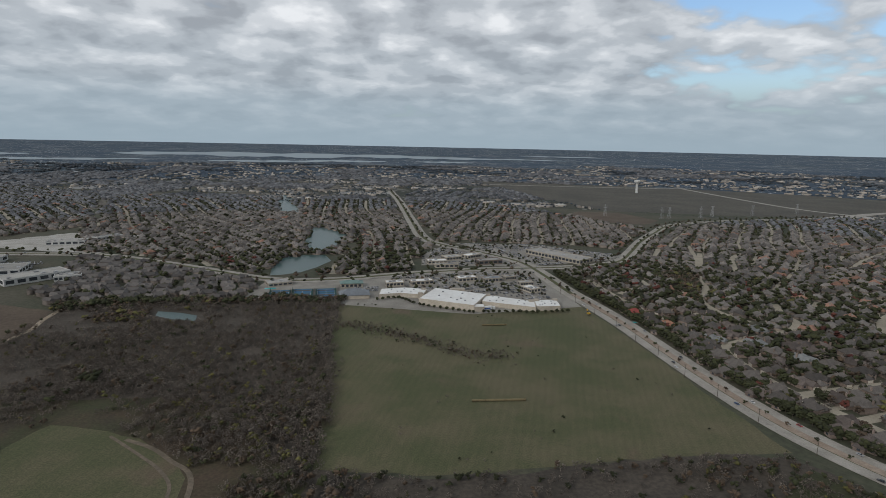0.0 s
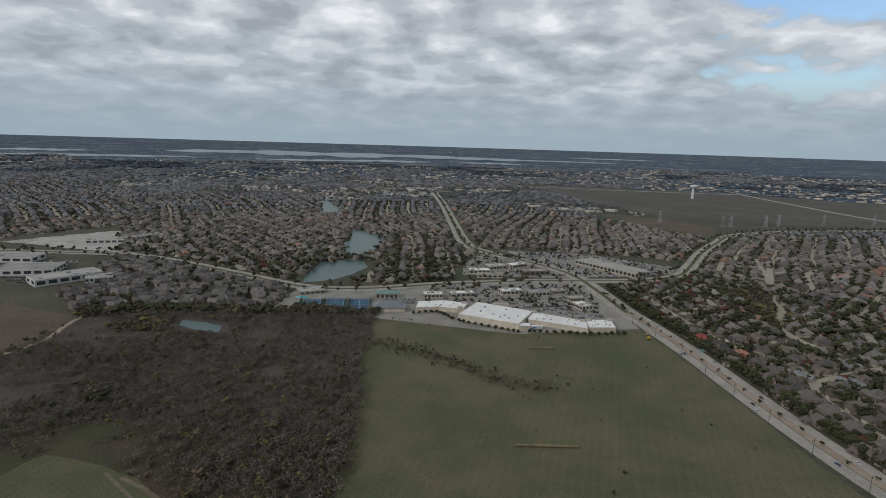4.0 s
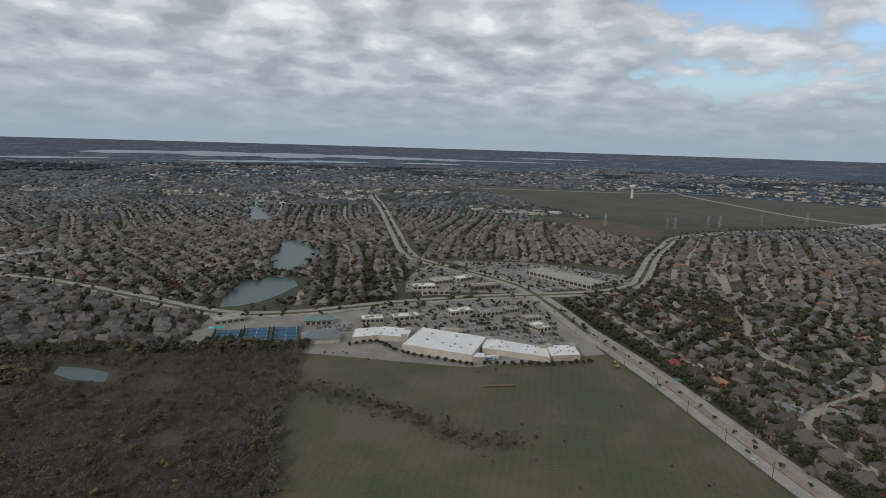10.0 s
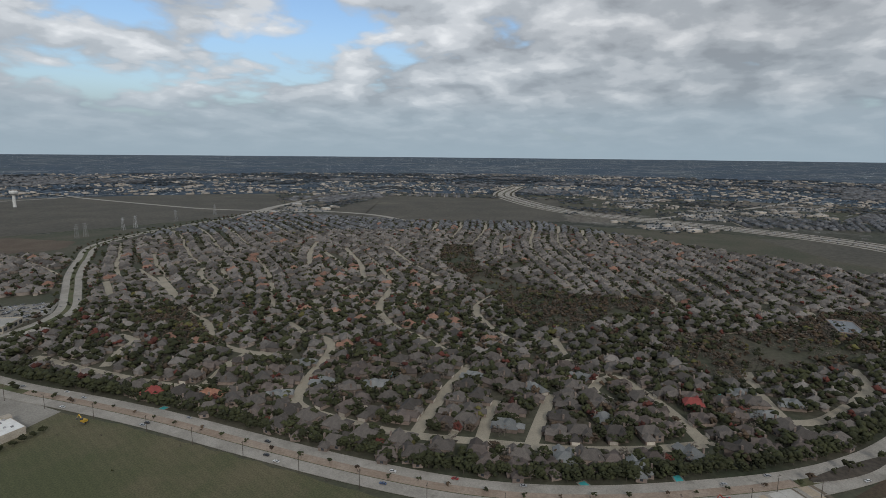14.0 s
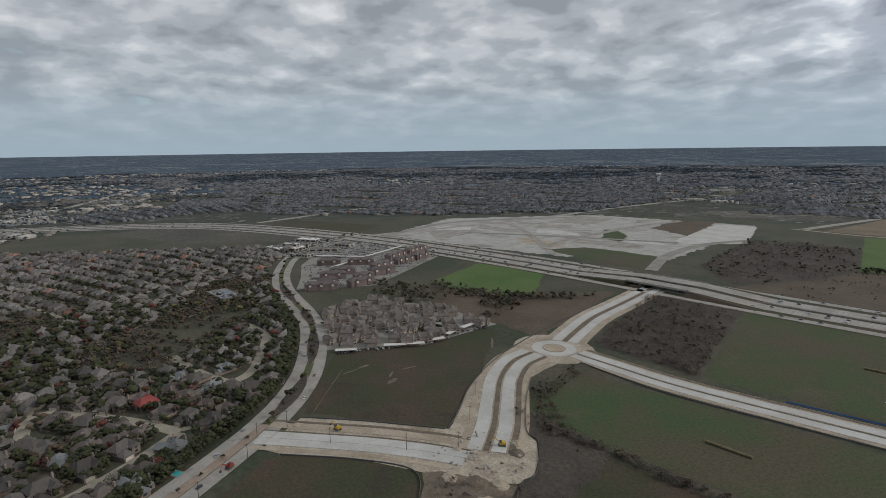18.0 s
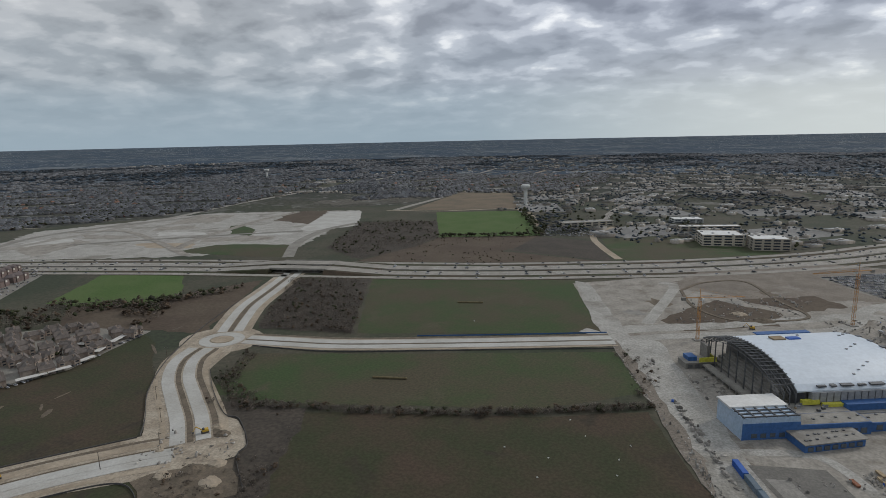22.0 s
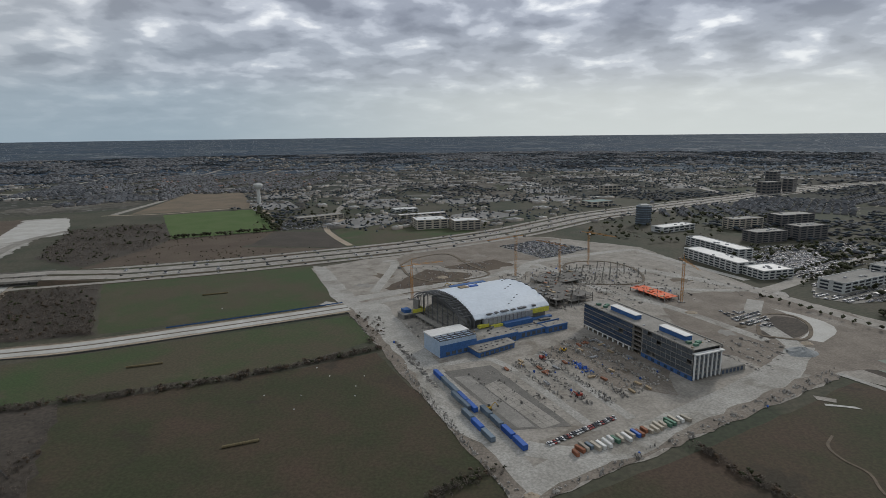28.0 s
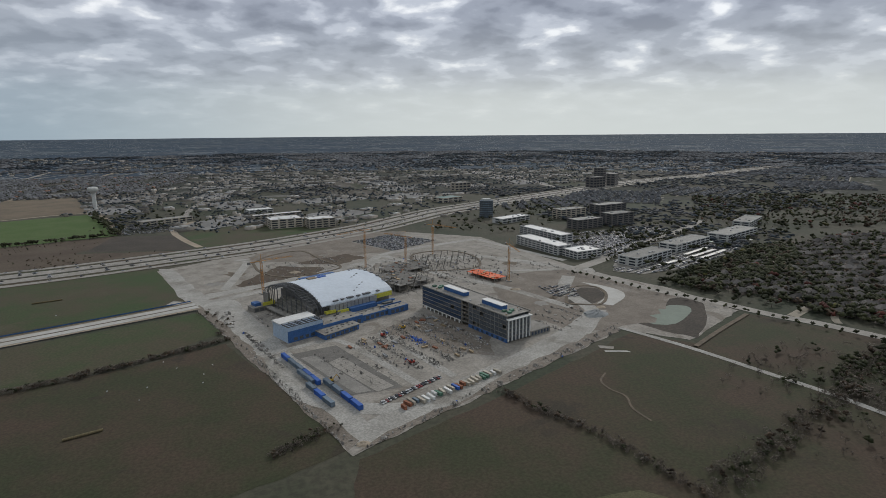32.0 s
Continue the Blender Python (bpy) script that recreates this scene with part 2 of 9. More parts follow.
def ribbon(b, line, left, right, z, m=0, thick=0.0):
    """A strip along a line from left to right of it (metres, left is positive)."""
    s = sides_of(line)
    l, r = line + s * left, line + s * right
    far = np.hypot(line[:, 0] - HUB[0], line[:, 1] - HUB[1]).max() > FLAT - 20
    up = [far_place(*p)[2] + 2.0 if far and math.hypot(p[0] - HUB[0], p[1] - HUB[1]) > FLAT - 20 else 0.0 for p in line]
    if far:
        l, r = np.array([far_place(*p)[:2] for p in l]), np.array([far_place(*p)[:2] for p in r])
    for i in range(len(line) - 1):
        h, g = z + up[i], z + up[i + 1]
        b.face([(*r[i], h), (*r[i + 1], g), (*l[i + 1], g), (*l[i], h)], m)
        if thick:
            b.face([(*l[i], h), (*l[i + 1], g), (*l[i + 1], g - thick), (*l[i], h - thick)], m)
            b.face([(*r[i + 1], g), (*r[i], h), (*r[i], h - thick), (*r[i + 1], g - thick)], m)


def inside(px, py, poly):
    """Which of the points lie in the polygon."""
    px, py = np.asarray(px, float), np.asarray(py, float)
    hit = np.zeros(px.shape, bool)
    n = len(poly)
    for i in range(n):
        (x0, y0), (x1, y1) = poly[i], poly[(i + 1) % n]
        if y0 == y1:
            continue
        c = ((y0 > py) != (y1 > py)) & (px < (x1 - x0) * (py - y0) / (y1 - y0) + x0)
        hit ^= c
    return hit


def within(x, y, poly):
    """Whether one point lies in the polygon."""
    hit = False
    x0, y0 = poly[-1]
    for x1, y1 in poly:
        if (y0 > y) != (y1 > y) and x < (x1 - x0) * (y - y0) / (y1 - y0) + x0:
            hit = not hit
        x0, y0 = x1, y1
    return hit


def anticlockwise(poly):
    a = sum(p[0] * q[1] - q[0] * p[1] for p, q in zip(poly, poly[1:] + poly[:1]))
    return list(poly) if a > 0 else list(poly)[::-1]


def mass(name, kinds, mats, label, category):
    """One mesh of many like pieces: kinds is a list of (Build, places), a place being x, y, z, turn in radians, width, height, tone."""
    vs, tones, loops, starts, counts, mid = [], [], [], [], [], []
    base = at = 0
    for build, places in kinds:
        if not len(places):
            continue
        p = np.array(places, float)
        v = np.array(build.v, float)
        c, s = np.cos(p[:, 3])[:, None], np.sin(p[:, 3])[:, None]
        x, y = v[None, :, 0] * p[:, 4][:, None], v[None, :, 1] * p[:, 4][:, None]
        w = np.stack([x * c - y * s + p[:, 0][:, None], x * s + y * c + p[:, 1][:, None], v[None, :, 2] * p[:, 5][:, None] + p[:, 2][:, None]], 2)
        k, n = len(p), len(v)
        vs.append(w.reshape(-1, 3))
        tones.append(np.repeat(p[:, 6], n))
        flat = np.concatenate([np.array(f) for f in build.f])
        size = np.array([len(f) for f in build.f])
        first = np.concatenate([[0], np.cumsum(size)[:-1]])
        loops.append((flat[None] + base + n * np.arange(k)[:, None]).ravel())
        starts.append((first[None] + at + len(flat) * np.arange(k)[:, None]).ravel())
        mid.append(np.tile(np.array(build.m), k))
        base += k * n
        at += k * len(flat)
    vs, loops, starts, mid, tones = (np.concatenate(a) for a in (vs, loops, starts, mid, tones))
    me = bpy.data.meshes.new(name)
    me.vertices.add(len(vs))
    me.vertices.foreach_set("co", vs.ravel())
    me.loops.add(len(loops))
    me.loops.foreach_set("vertex_index", loops.astype(np.int32))
    me.polygons.add(len(starts))
    me.polygons.foreach_set("loop_start", starts.astype(np.int32))
    for mt in mats:
        me.materials.append(MATS[mt])
    me.polygons.foreach_set("material_index", mid.astype(np.int32))
    me.update(calc_edges=True)
    t = me.attributes.new("tone", "FLOAT", "POINT")
    t.data.foreach_set("value", tones.astype(np.float32))
    ob = new(name, me)
    return tagged(ob, label, category, kind="stuff")


class Grid:
    """Keeps taken spots and tells whether a new one is clear of them."""

    def __init__(self, cell=20.0):
        self.cell, self.d = cell, {}

    def key(self, x, y):
        return int(x // self.cell), int(y // self.cell)

    def put(self, x, y, r):
        self.d.setdefault(self.key(x, y), []).append((x, y, r))

    def clear(self, x, y, r):
        i, j = self.key(x, y)
        for a in (i - 1, i, i + 1):
            for c in (j - 1, j, j + 1):
                for px, py, pr in self.d.get((a, c), ()):
                    if (px - x) ** 2 + (py - y) ** 2 < (pr + r) ** 2:
                        return False
        return True

# ---- surfaces of the land ----
surface("land", (0.058, 0.062, 0.039), (0.086, 0.078, 0.055), 0.012, 0.95, fine=0.25, blotch=((0.046, 0.055, 0.033), 0.004, 0.5), darker=0.35)


def land_use(name, woods, yards):
    """Far country: parcels of wood, housing, pasture and yards, crossed by streets, with pale specks of roofs and dark ones of trees."""
    m = bpy.data.materials.new(name)
    m.use_nodes = True
    add, link = nodes_of(m.node_tree)
    co = add("ShaderNodeTexCoord").outputs["Object"]
    sep = add("ShaderNodeSeparateXYZ")
    link(co, sep.inputs[0])
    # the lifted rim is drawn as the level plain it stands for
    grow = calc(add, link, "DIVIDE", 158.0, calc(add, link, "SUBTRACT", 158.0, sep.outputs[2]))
    flat = add("ShaderNodeCombineXYZ")
    link(calc(add, link, "MULTIPLY", sep.outputs[0], grow), flat.inputs[0])
    link(calc(add, link, "MULTIPLY", sep.outputs[1], grow), flat.inputs[1])
    co = flat.outputs[0]

    def noise_of(scale, detail, rough=0.6):
        n = add("ShaderNodeTexNoise", Scale=scale, Detail=detail, Roughness=rough)
        link(co, n.inputs["Vector"])
        return n.outputs["Fac"]

    def cells(scale, rand=1.0):
        v = add("ShaderNodeTexVoronoi", Scale=scale, Randomness=rand)
        v.distance = "CHEBYCHEV"
        link(co, v.inputs["Vector"])
        c = add("ShaderNodeSeparateColor")
        link(v.outputs["Color"], c.inputs[0])
        return c.outputs, v.outputs["Distance"]

    parcel, _ = cells(0.0042)
    lot, _ = cells(0.022, 0.9)
    roof, near = cells(0.060, 0.8)
    col = ramp(add, link, parcel[0], woods, smooth=False)
    col = blend(add, link, calc(add, link, "MULTIPLY", ramp(add, link, lot[0], [(0.86, 0.0), (0.88, 1.0)]), ramp(add, link, parcel[1], [(0.2, 0.25), (0.6, 0.9)])), col, yards[0])
    broad = noise_of(0.0011, 4.0)
    col = blend(add, link, ramp(add, link, broad, [(0.44, 0.0), (0.60, 0.75)]), col, yards[1])
    grain = noise_of(0.09, 4.0, 0.7)
    col = blend(add, link, 1.0, col, ramp(add, link, grain, [(0.36, 0.66), (0.60, 1.18)]), "MULTIPLY")
    pale = calc(add, link, "MULTIPLY", ramp(add, link, roof[0], [(0.87, 0.0), (0.89, 1.0)]), ramp(add, link, near, [(0.30, 1.0), (0.36, 0.0)]))
    pale = calc(add, link, "MULTIPLY", pale, ramp(add, link, parcel[2], [(0.25, 0.2), (0.75, 1.0)]))
    col = blend(add, link, pale, col, yards[2])
    b = add("ShaderNodeBsdfPrincipled", Roughness=0.95)
    b.inputs["Specular IOR Level"].default_value = 0.1
    link(col, b.inputs["Base Color"])
    o = add("ShaderNodeOutputMaterial")
    link(b.outputs[0], o.inputs[0])
    MATS[name] = m


land_use("town_land", [(0.0, (0.044, 0.048, 0.040)), (0.3, (0.058, 0.060, 0.050)), (0.5, (0.074, 0.070, 0.058)), (0.7, (0.062, 0.068, 0.046)), (0.86, (0.088, 0.078, 0.062)), (0.96, (0.12, 0.11, 0.095))],
         ((0.15, 0.145, 0.13), (0.052, 0.056, 0.048), (0.20, 0.195, 0.185)))
# the blue-grey of distance haze is mixed into these parcel colours
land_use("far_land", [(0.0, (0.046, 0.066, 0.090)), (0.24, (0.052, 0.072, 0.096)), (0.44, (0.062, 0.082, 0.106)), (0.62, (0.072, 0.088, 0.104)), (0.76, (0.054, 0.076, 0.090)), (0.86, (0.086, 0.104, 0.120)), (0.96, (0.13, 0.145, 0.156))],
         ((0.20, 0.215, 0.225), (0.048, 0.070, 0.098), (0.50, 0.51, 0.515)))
surface("meadow", (0.082, 0.090, 0.042), (0.128, 0.114, 0.066), 0.016, 0.95, fine=1.1, bump=0.3, blotch=((0.128, 0.100, 0.066), 0.013, 0.56), darker=0.42, rows=(5.0, 12, 0.06))
surface("dark_meadow", (0.050, 0.080, 0.028), (0.082, 0.070, 0.043), 0.011, 0.95, fine=0.6, bump=0.3, blotch=((0.086, 0.080, 0.048), 0.026, 0.58), darker=0.34, rows=(5.0, 17, 0.03))
surface("brown_meadow", (0.044, 0.051, 0.023), (0.076, 0.053, 0.036), 0.013, 0.95, fine=0.6, bump=0.2, blotch=((0.048, 0.040, 0.027), 0.022, 0.55), darker=0.34, rows=(5.5, 20, 0.03))
surface("winter_wheat", (0.064, 0.112, 0.026), (0.084, 0.124, 0.038), 0.02, 0.95, fine=0.4, darker=0.25)
surface("bare_field", (0.085, 0.062, 0.045), (0.110, 0.085, 0.060), 0.02, 0.95, fine=0.3, darker=0.3)
surface("tan_field", (0.19, 0.145, 0.10), (0.14, 0.115, 0.08), 0.02, 0.95, fine=0.3)
surface("scrub_land", (0.060, 0.051, 0.041), (0.082, 0.068, 0.054), 0.03, 0.95, fine=0.4, darker=0.4)
surface("far_scrub", (0.070, 0.066, 0.054), (0.096, 0.088, 0.070), 0.008, 0.95, fine=0.12, blotch=((0.13, 0.118, 0.092), 0.005, 0.60), darker=0.4)
surface("caliche", (0.345, 0.318, 0.278), (0.255, 0.234, 0.202), 0.06, 0.95, fine=0.5, bump=0.15, blotch=((0.21, 0.184, 0.152), 0.035, 0.53), darker=0.3)
surface("brown_dirt", (0.185, 0.158, 0.130), (0.245, 0.212, 0.175), 0.045, 0.95, fine=0.8, bump=0.5, blotch=((0.29, 0.262, 0.225), 0.022, 0.56), darker=0.4)
surface("white_dirt", (0.42, 0.405, 0.37), (0.33, 0.315, 0.283), 0.05, 0.95, fine=0.7, blotch=((0.25, 0.232, 0.20), 0.016, 0.53), darker=0.35)
surface("red_dirt", (0.25, 0.19, 0.145), (0.31, 0.25, 0.20), 0.06, 0.95, fine=0.8)
surface("track_earth", (0.17, 0.135, 0.10), (0.115, 0.095, 0.07), 0.12, 0.95, fine=0.8, bump=0.4)
surface("tan_dirt", (0.40, 0.335, 0.255), (0.30, 0.245, 0.18), 0.05, 0.95, fine=0.8, bump=0.4)
surface("graded_dirt", (0.43, 0.372, 0.292), (0.31, 0.258, 0.196), 0.07, 0.95, fine=0.7, bump=0.4, blotch=((0.23, 0.18, 0.13), 0.035, 0.58), darker=0.35)
surface("old_concrete", (0.33, 0.308, 0.272), (0.25, 0.232, 0.203), 0.06, 0.85, fine=1.2, darker=0.24, blotch=((0.20, 0.185, 0.16), 0.05, 0.60))
surface("street_concrete", (0.32, 0.285, 0.222), (0.255, 0.226, 0.175), 0.05, 0.85, fine=1.0, darker=0.2)
surface("new_concrete", (0.46, 0.45, 0.42), (0.385, 0.37, 0.335), 0.04, 0.85, fine=0.8, darker=0.15)
surface("asphalt", (0.105, 0.10, 0.095), (0.075, 0.072, 0.07), 0.08, 0.9, fine=1.5)
surface("lot_concrete", (0.265, 0.25, 0.22), (0.205, 0.19, 0.165), 0.04, 0.88, fine=0.8, darker=0.25)
surface("lawn", (0.07, 0.085, 0.035), (0.10, 0.09, 0.05), 0.05, 0.95, fine=0.8)
surface("marking", (0.70, 0.70, 0.68), (0.60, 0.60, 0.58), 0.5, 0.7)
surface("lake_water", (0.045, 0.085, 0.085), (0.055, 0.095, 0.09), 0.01, 0.30, fine=0.9, spec=0.22, darker=0.1, bump=0.5)
surface("pale_water", (0.20, 0.235, 0.195), (0.18, 0.21, 0.175), 0.02, 0.7, fine=0.3, spec=0.05, darker=0.1)

HUB = (-10.0, 200.0)


EYE, FLAT, RIM, SIGHT = 158.0, 2300.0, 3320.0, 27000.0


def far_place(x, y, z=0.0):
    """Where a point of the endless plain stands: past FLAT the plain is drawn in and lifts, so that the horizon lies at RIM instead of SIGHT.
    Gives the place and the measure by which things shrink there."""
    dx, dy = x - HUB[0], y - HUB[1]
    d = math.hypot(dx, dy)
    if d <= FLAT:
        return x, y, z, 1.0
    d = min(d, SIGHT)
    k = (FLAT + (RIM - FLAT) * (1 - FLAT / d) / (1 - FLAT / SIGHT)) / d
    return HUB[0] + dx * k, HUB[1] + dy * k, EYE * (1 - k) + z * k, k


def make_land():
    b = Build()
    radii = [0, 150, 350, 600, 900, 1300, 1800, 2300, 2400, 2520, 2660, 2850, 3100, 3400, 3800, 4300, 5000, 6000, 7500, 10000, 14000, SIGHT]
    n = 144
    rings = []
    for r in radii:
        rings.append(len(b.v))
        for k in range(n if r else 1):
            a = 2 * math.pi * k / n
            b.v.append(far_place(HUB[0] + r * math.cos(a), HUB[1] + r * math.sin(a))[:3])
    for i in range(len(radii) - 1):
        for k in range(n):
            j = (k + 1) % n
            q = rings[i + 1]
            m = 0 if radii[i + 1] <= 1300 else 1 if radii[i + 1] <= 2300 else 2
            if i == 0:
                b.f.append((0, q + k, q + j))
            else:
                p = rings[i]
                b.f.append((p + k, q + k, q + j, p + j))
            b.m.append(m)
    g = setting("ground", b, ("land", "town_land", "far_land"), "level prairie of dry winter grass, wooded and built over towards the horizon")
    for p in g.data.polygons:
        p.use_smooth = True


make_land()

LAYER = [0.0]


def patch(name, poly, mat, label, z=None, ragged=0.0, category="field"):
    """A flat piece of land laid on the ground, with an uneven edge where ragged."""
    if z is None:
        LAYER[0] += 0.004
        z = 0.05 + LAYER[0]
    ring = []
    poly = anticlockwise(poly)
    rnd = random.Random(name + str(poly[0]))
    for (x0, y0), (x1, y1) in zip(poly, poly[1:] + poly[:1]):
        n = max(1, int(math.hypot(x1 - x0, y1 - y0) / 9)) if ragged else 1
        for k in range(n):
            t = k / n
            ring.append((x0 + (x1 - x0) * t + (rnd.uniform(-ragged, ragged) if ragged else 0), y0 + (y1 - y0) * t + (rnd.uniform(-ragged, ragged) if ragged else 0)))
    b = Build()
    far = [max(1.0, math.hypot(x - HUB[0], y - HUB[1]) / (FLAT - 5)) for x, y in ring]
    b.face([(HUB[0] + (x - HUB[0]) / f, HUB[1] + (y - HUB[1]) / f, z) for (x, y), f in zip(ring, far)])
    return setting(name, b, mat, label, category)


FIELD = [(-62, 252), (0, 248), (105, 268), (188, 277), (176, 341), (164, 421), (153, 490), (139, 549), (75, 545), (29, 519), (-63, 553), (-102, 548), (-91, 441), (-72, 337)]
WOOD_WEST = [(-62, 235), (-72, 337), (-91, 441), (-102, 545), (-180, 541), (-288, 528), (-352, 500), (-345, 405), (-420, 320), (-240, 288), (-160, 272), (-118, 252), (-108, 215)]
patch("field_meadow", FIELD, "meadow", "mown green and brown hay meadow", ragged=1.2)
patch("field_west", WOOD_WEST, "scrub_land", "brown floor of a leafless thicket", ragged=3, category="ground")
patch("field_bare", [(-356, 498), (-335, 440), (-345, 408), (-480, 440), (-440, 520)], "bare_field", "bare brown field", ragged=1)
patch("field_brush", [(-108, 232), (-60, 250), (0, 246), (105, 266), (182, 274), (215, 225), (150, 180), (-60, 190)], "scrub_land", "strip of brown brush", ragged=3, category="ground")
patch("field_triangle", [(188, 262), (216, 226), (262, 172), (240, 120), (205, 105), (170, 118), (120, 200)], "brown_meadow", "dark olive field beside the new road", ragged=1)
patch("field_lot", [(383, 91), (392, -60), (350, -40), (318, -8), (268, 40), (240, 76), (302, 140), (345, 116)], "brown_meadow", "rough green lot with bare patches", ragged=1)
patch("field_brown", [(392, -62), (450, -30), (520, -90), (445, -160), (400, -240), (362, -150), (330, -70)], "bare_field", "brown grass strip beside the new road", ragged=2)
patch("field_green", [(555, -95), (628, -237), (580, -268), (533, -254), (445, -164), (441, -140), (490, -102)], "winter_wheat", "bright green pasture by the highway", ragged=2)
patch("field_north", [(279, -282), (57, -333), (10, -167), (205, -108)], "dark_meadow", "dark green hay field with a brown rim", ragged=1)
patch("field_thicket", [(367, -250), (279, -276), (208, -106), (294, -96)], "scrub_land", "brown floor of a thicket", ragged=3, category="ground")
patch("field_middle", [(262, -44), (200, -62), (120, -88), (1, -128), (-20, -62), (41, -18), (86, -10), (167, 14), (240, 22)], "dark_meadow", "green field between the new road and a hedge", ragged=1)
patch("field_south", [(168, 24), (86, 0), (41, -10), (-22, -38), (-58, 60), (-84, 146), (40, 190), (130, 130)], "brown_meadow", "dark olive field", ragged=1)
patch("field_scrub", [(240, 26), (168, 20), (128, 130), (150, 150), (205, 100), (200, 60)], "scrub_land", "brown brush beside the road works", ragged=3, category="ground")
patch("field_west_site", [(-88, 156), (-190, 116), (-326, 56), (-358, 92), (-452, 52), (-520, 170), (-380, 300), (-150, 330), (-60, 240)], "brown_meadow", "brown and olive field", ragged=1)
CORNER = [(-215, 290), (-180, 284), (-160, 277), (-138, 262), (-120, 243), (-116, 226), (-160, 222), (-200, 224), (-226, 255)]
patch("field_corner", CORNER, "meadow", "small green meadow beside a thicket", ragged=1)
patch("field_wheat", [(416, -849), (242, -912), (146, -611), (302, -559)], "winter_wheat", "bright green winter wheat field", ragged=1)
patch("field_wood", [(512, -676), (371, -728), (308, -574), (300, -480), (345, -370), (430, -430)], "scrub_land", "floor of a brown wood", ragged=4, category="ground")
patch("field_rust", [(303, -490), (300, -556), (150, -605), (140, -560), (175, -470), (19, -436), (200, -372), (345, -352)], "bare_field", "rusty brown field with scattered cedars", ragged=2)
patch("field_dark", [(150, -600), (60, -580), (22, -440), (165, -480)], "scrub_land", "dark fallow field", ragged=1)
patch("field_tan", [(491, -871), (507, -1281), (355, -1287), (255, -935)], "tan_field", "tan ploughed field", ragged=1)
patch("field_edge", [(50, -600), (20, -450), (-60, -470), (-190, -545), (-140, -580), (-60, -650)], "dark_meadow", "olive lot behind the highway", ragged=1)
patch("field_far_scrub", [(130, 2480), (300, 1720), (420, 1420), (800, 1370), (1120, 1420), (1500, 1900), (1063, 2300)], "far_scrub", "dark open scrub land", ragged=8, category="ground")
patch("field_far_east", [(1080, 970), (1150, 1290), (1700, 1500), (1900, 900), (1300, 650)], "far_scrub", "dark brown open land", ragged=8, category="ground")
patch("field_power_line", [(250, 1240), (420, 1180), (480, 1250), (430, 1390), (330, 1400)], "bare_field", "open grass under the power line", ragged=4)
patch("field_creek", [(930, -60), (1100, -160), (1330, 60), (1250, 240), (1050, 120)], "far_scrub", "brown land along the highway", ragged=4)
patch("field_school", [(703, 142), (728, 54), (690, 62), (676, 140)], "tan_field", "dry yellow playing field", ragged=1)
patch("earthworks_far", [(913, -200), (1063, -432), (914, -736), (597, -851), (521, -595), (475, -430), (594, -325)], "white_dirt", "white graded earth of a far building site", ragged=6, category="ground")
patch("earthworks_pad", [(820, -260), (930, -300), (960, -400), (850, -380)], "caliche", "grey graded pad", ragged=4, category="ground")
patch("earthworks_pad", [(600, -830), (640, -740), (580, -680), (530, -620), (545, -720)], "new_concrete", "pale smooth pad at the edge of the earthworks", ragged=2, category="ground")
patch("earthworks_pad", [(880, -560), (930, -700), (840, -720), (800, -620)], "caliche", "grey graded pad", ragged=4, category="ground")
patch("earthworks_mound", [(640, -380), (700, -360), (760, -380), (740, -400), (660, -410)], "tan_dirt", "tan spoil heaps", ragged=4, category="ground")
patch("earthworks_mound", [(560, -470), (600, -440), (650, -470), (640, -500), (570, -500)], "caliche", "grey haul track", ragged=4, category="ground")
patch("earthworks_strip", [(640, -345), (619, -412), (560, -430), (505, -440), (470, -400), (446, -357), (512, -346)], "dark_meadow", "olive strip beside the highway", ragged=2)
patch("earthworks_island", [(713, -553), (735, -580), (725, -592), (690, -575), (657, -554), (622, -496), (665, -499)], "dark_meadow", "green mound among the white earthworks", ragged=2)
patch("earthworks_brown", [(694, -663), (744, -792), (673, -837), (620, -700), (590, -635)], "bare_field", "brown stripped earth at the back of the earthworks", ragged=4, category="ground")
patch("earthworks_brown", [(1172, -61), (1263, -131), (1049, -265), (975, -168)], "brown_meadow", "dark field beside the highway", ragged=2)
patch("earthworks_flat", [(579, -581), (620, -700), (656, -805), (589, -836), (494, -638), (551, -560)], "new_concrete", "smooth pale grey pad of the earthworks", ragged=2, category="ground")
for k, (pts, w) in enumerate((([(902, -191), (960, -300), (996, -393), (979, -509), (903, -678)], 7), ([(649, -352), (690, -450), (707, -538), (730, -671), (727, -791)], 8), ([(448, -356), (500, -456), (526, -577), (511, -669)], 8), ([(600, -330), (760, -420), (900, -480), (990, -440)], 6), ([(560, -560), (700, -470), (860, -350)], 6))):
    b = Build()
    ribbon(b, smooth_line(pts, 12), w, -w, 0.50 + 0.006 * k)
    setting("earthworks_track", b, "caliche" if k % 2 else "lot_concrete", "haul track across the earthworks", "road")
for x, y, w, d in ((760, -480, 60, 26), (820, -530, 46, 40), (860, -420, 70, 24), (640, -450, 50, 30), (600, -520, 40, 22), (920, -350, 40, 50)):
    patch("earthworks_pad", [(x - w, y - d * 0.4), (x - w * 0.2, y - d), (x + w, y - d * 0.3), (x + w * 0.4, y + d)], "caliche" if w % 20 else "new_concrete", "graded grey pad", ragged=4, category="ground")
patch("earthworks_west", [(-617, 925), (-498, 930), (-474, 762), (-598, 780), (-700, 800)], "white_dirt", "white graded building site", ragged=4, category="ground")
SITE = [(-86, 151), (-58, 61), (5, -146), (57, -318), (-60, -392), (-209, -500), (-290, -470), (-385, -377), (-413, -132), (-450, -36), (-452, 43), (-358, 86), (-326, 46)]
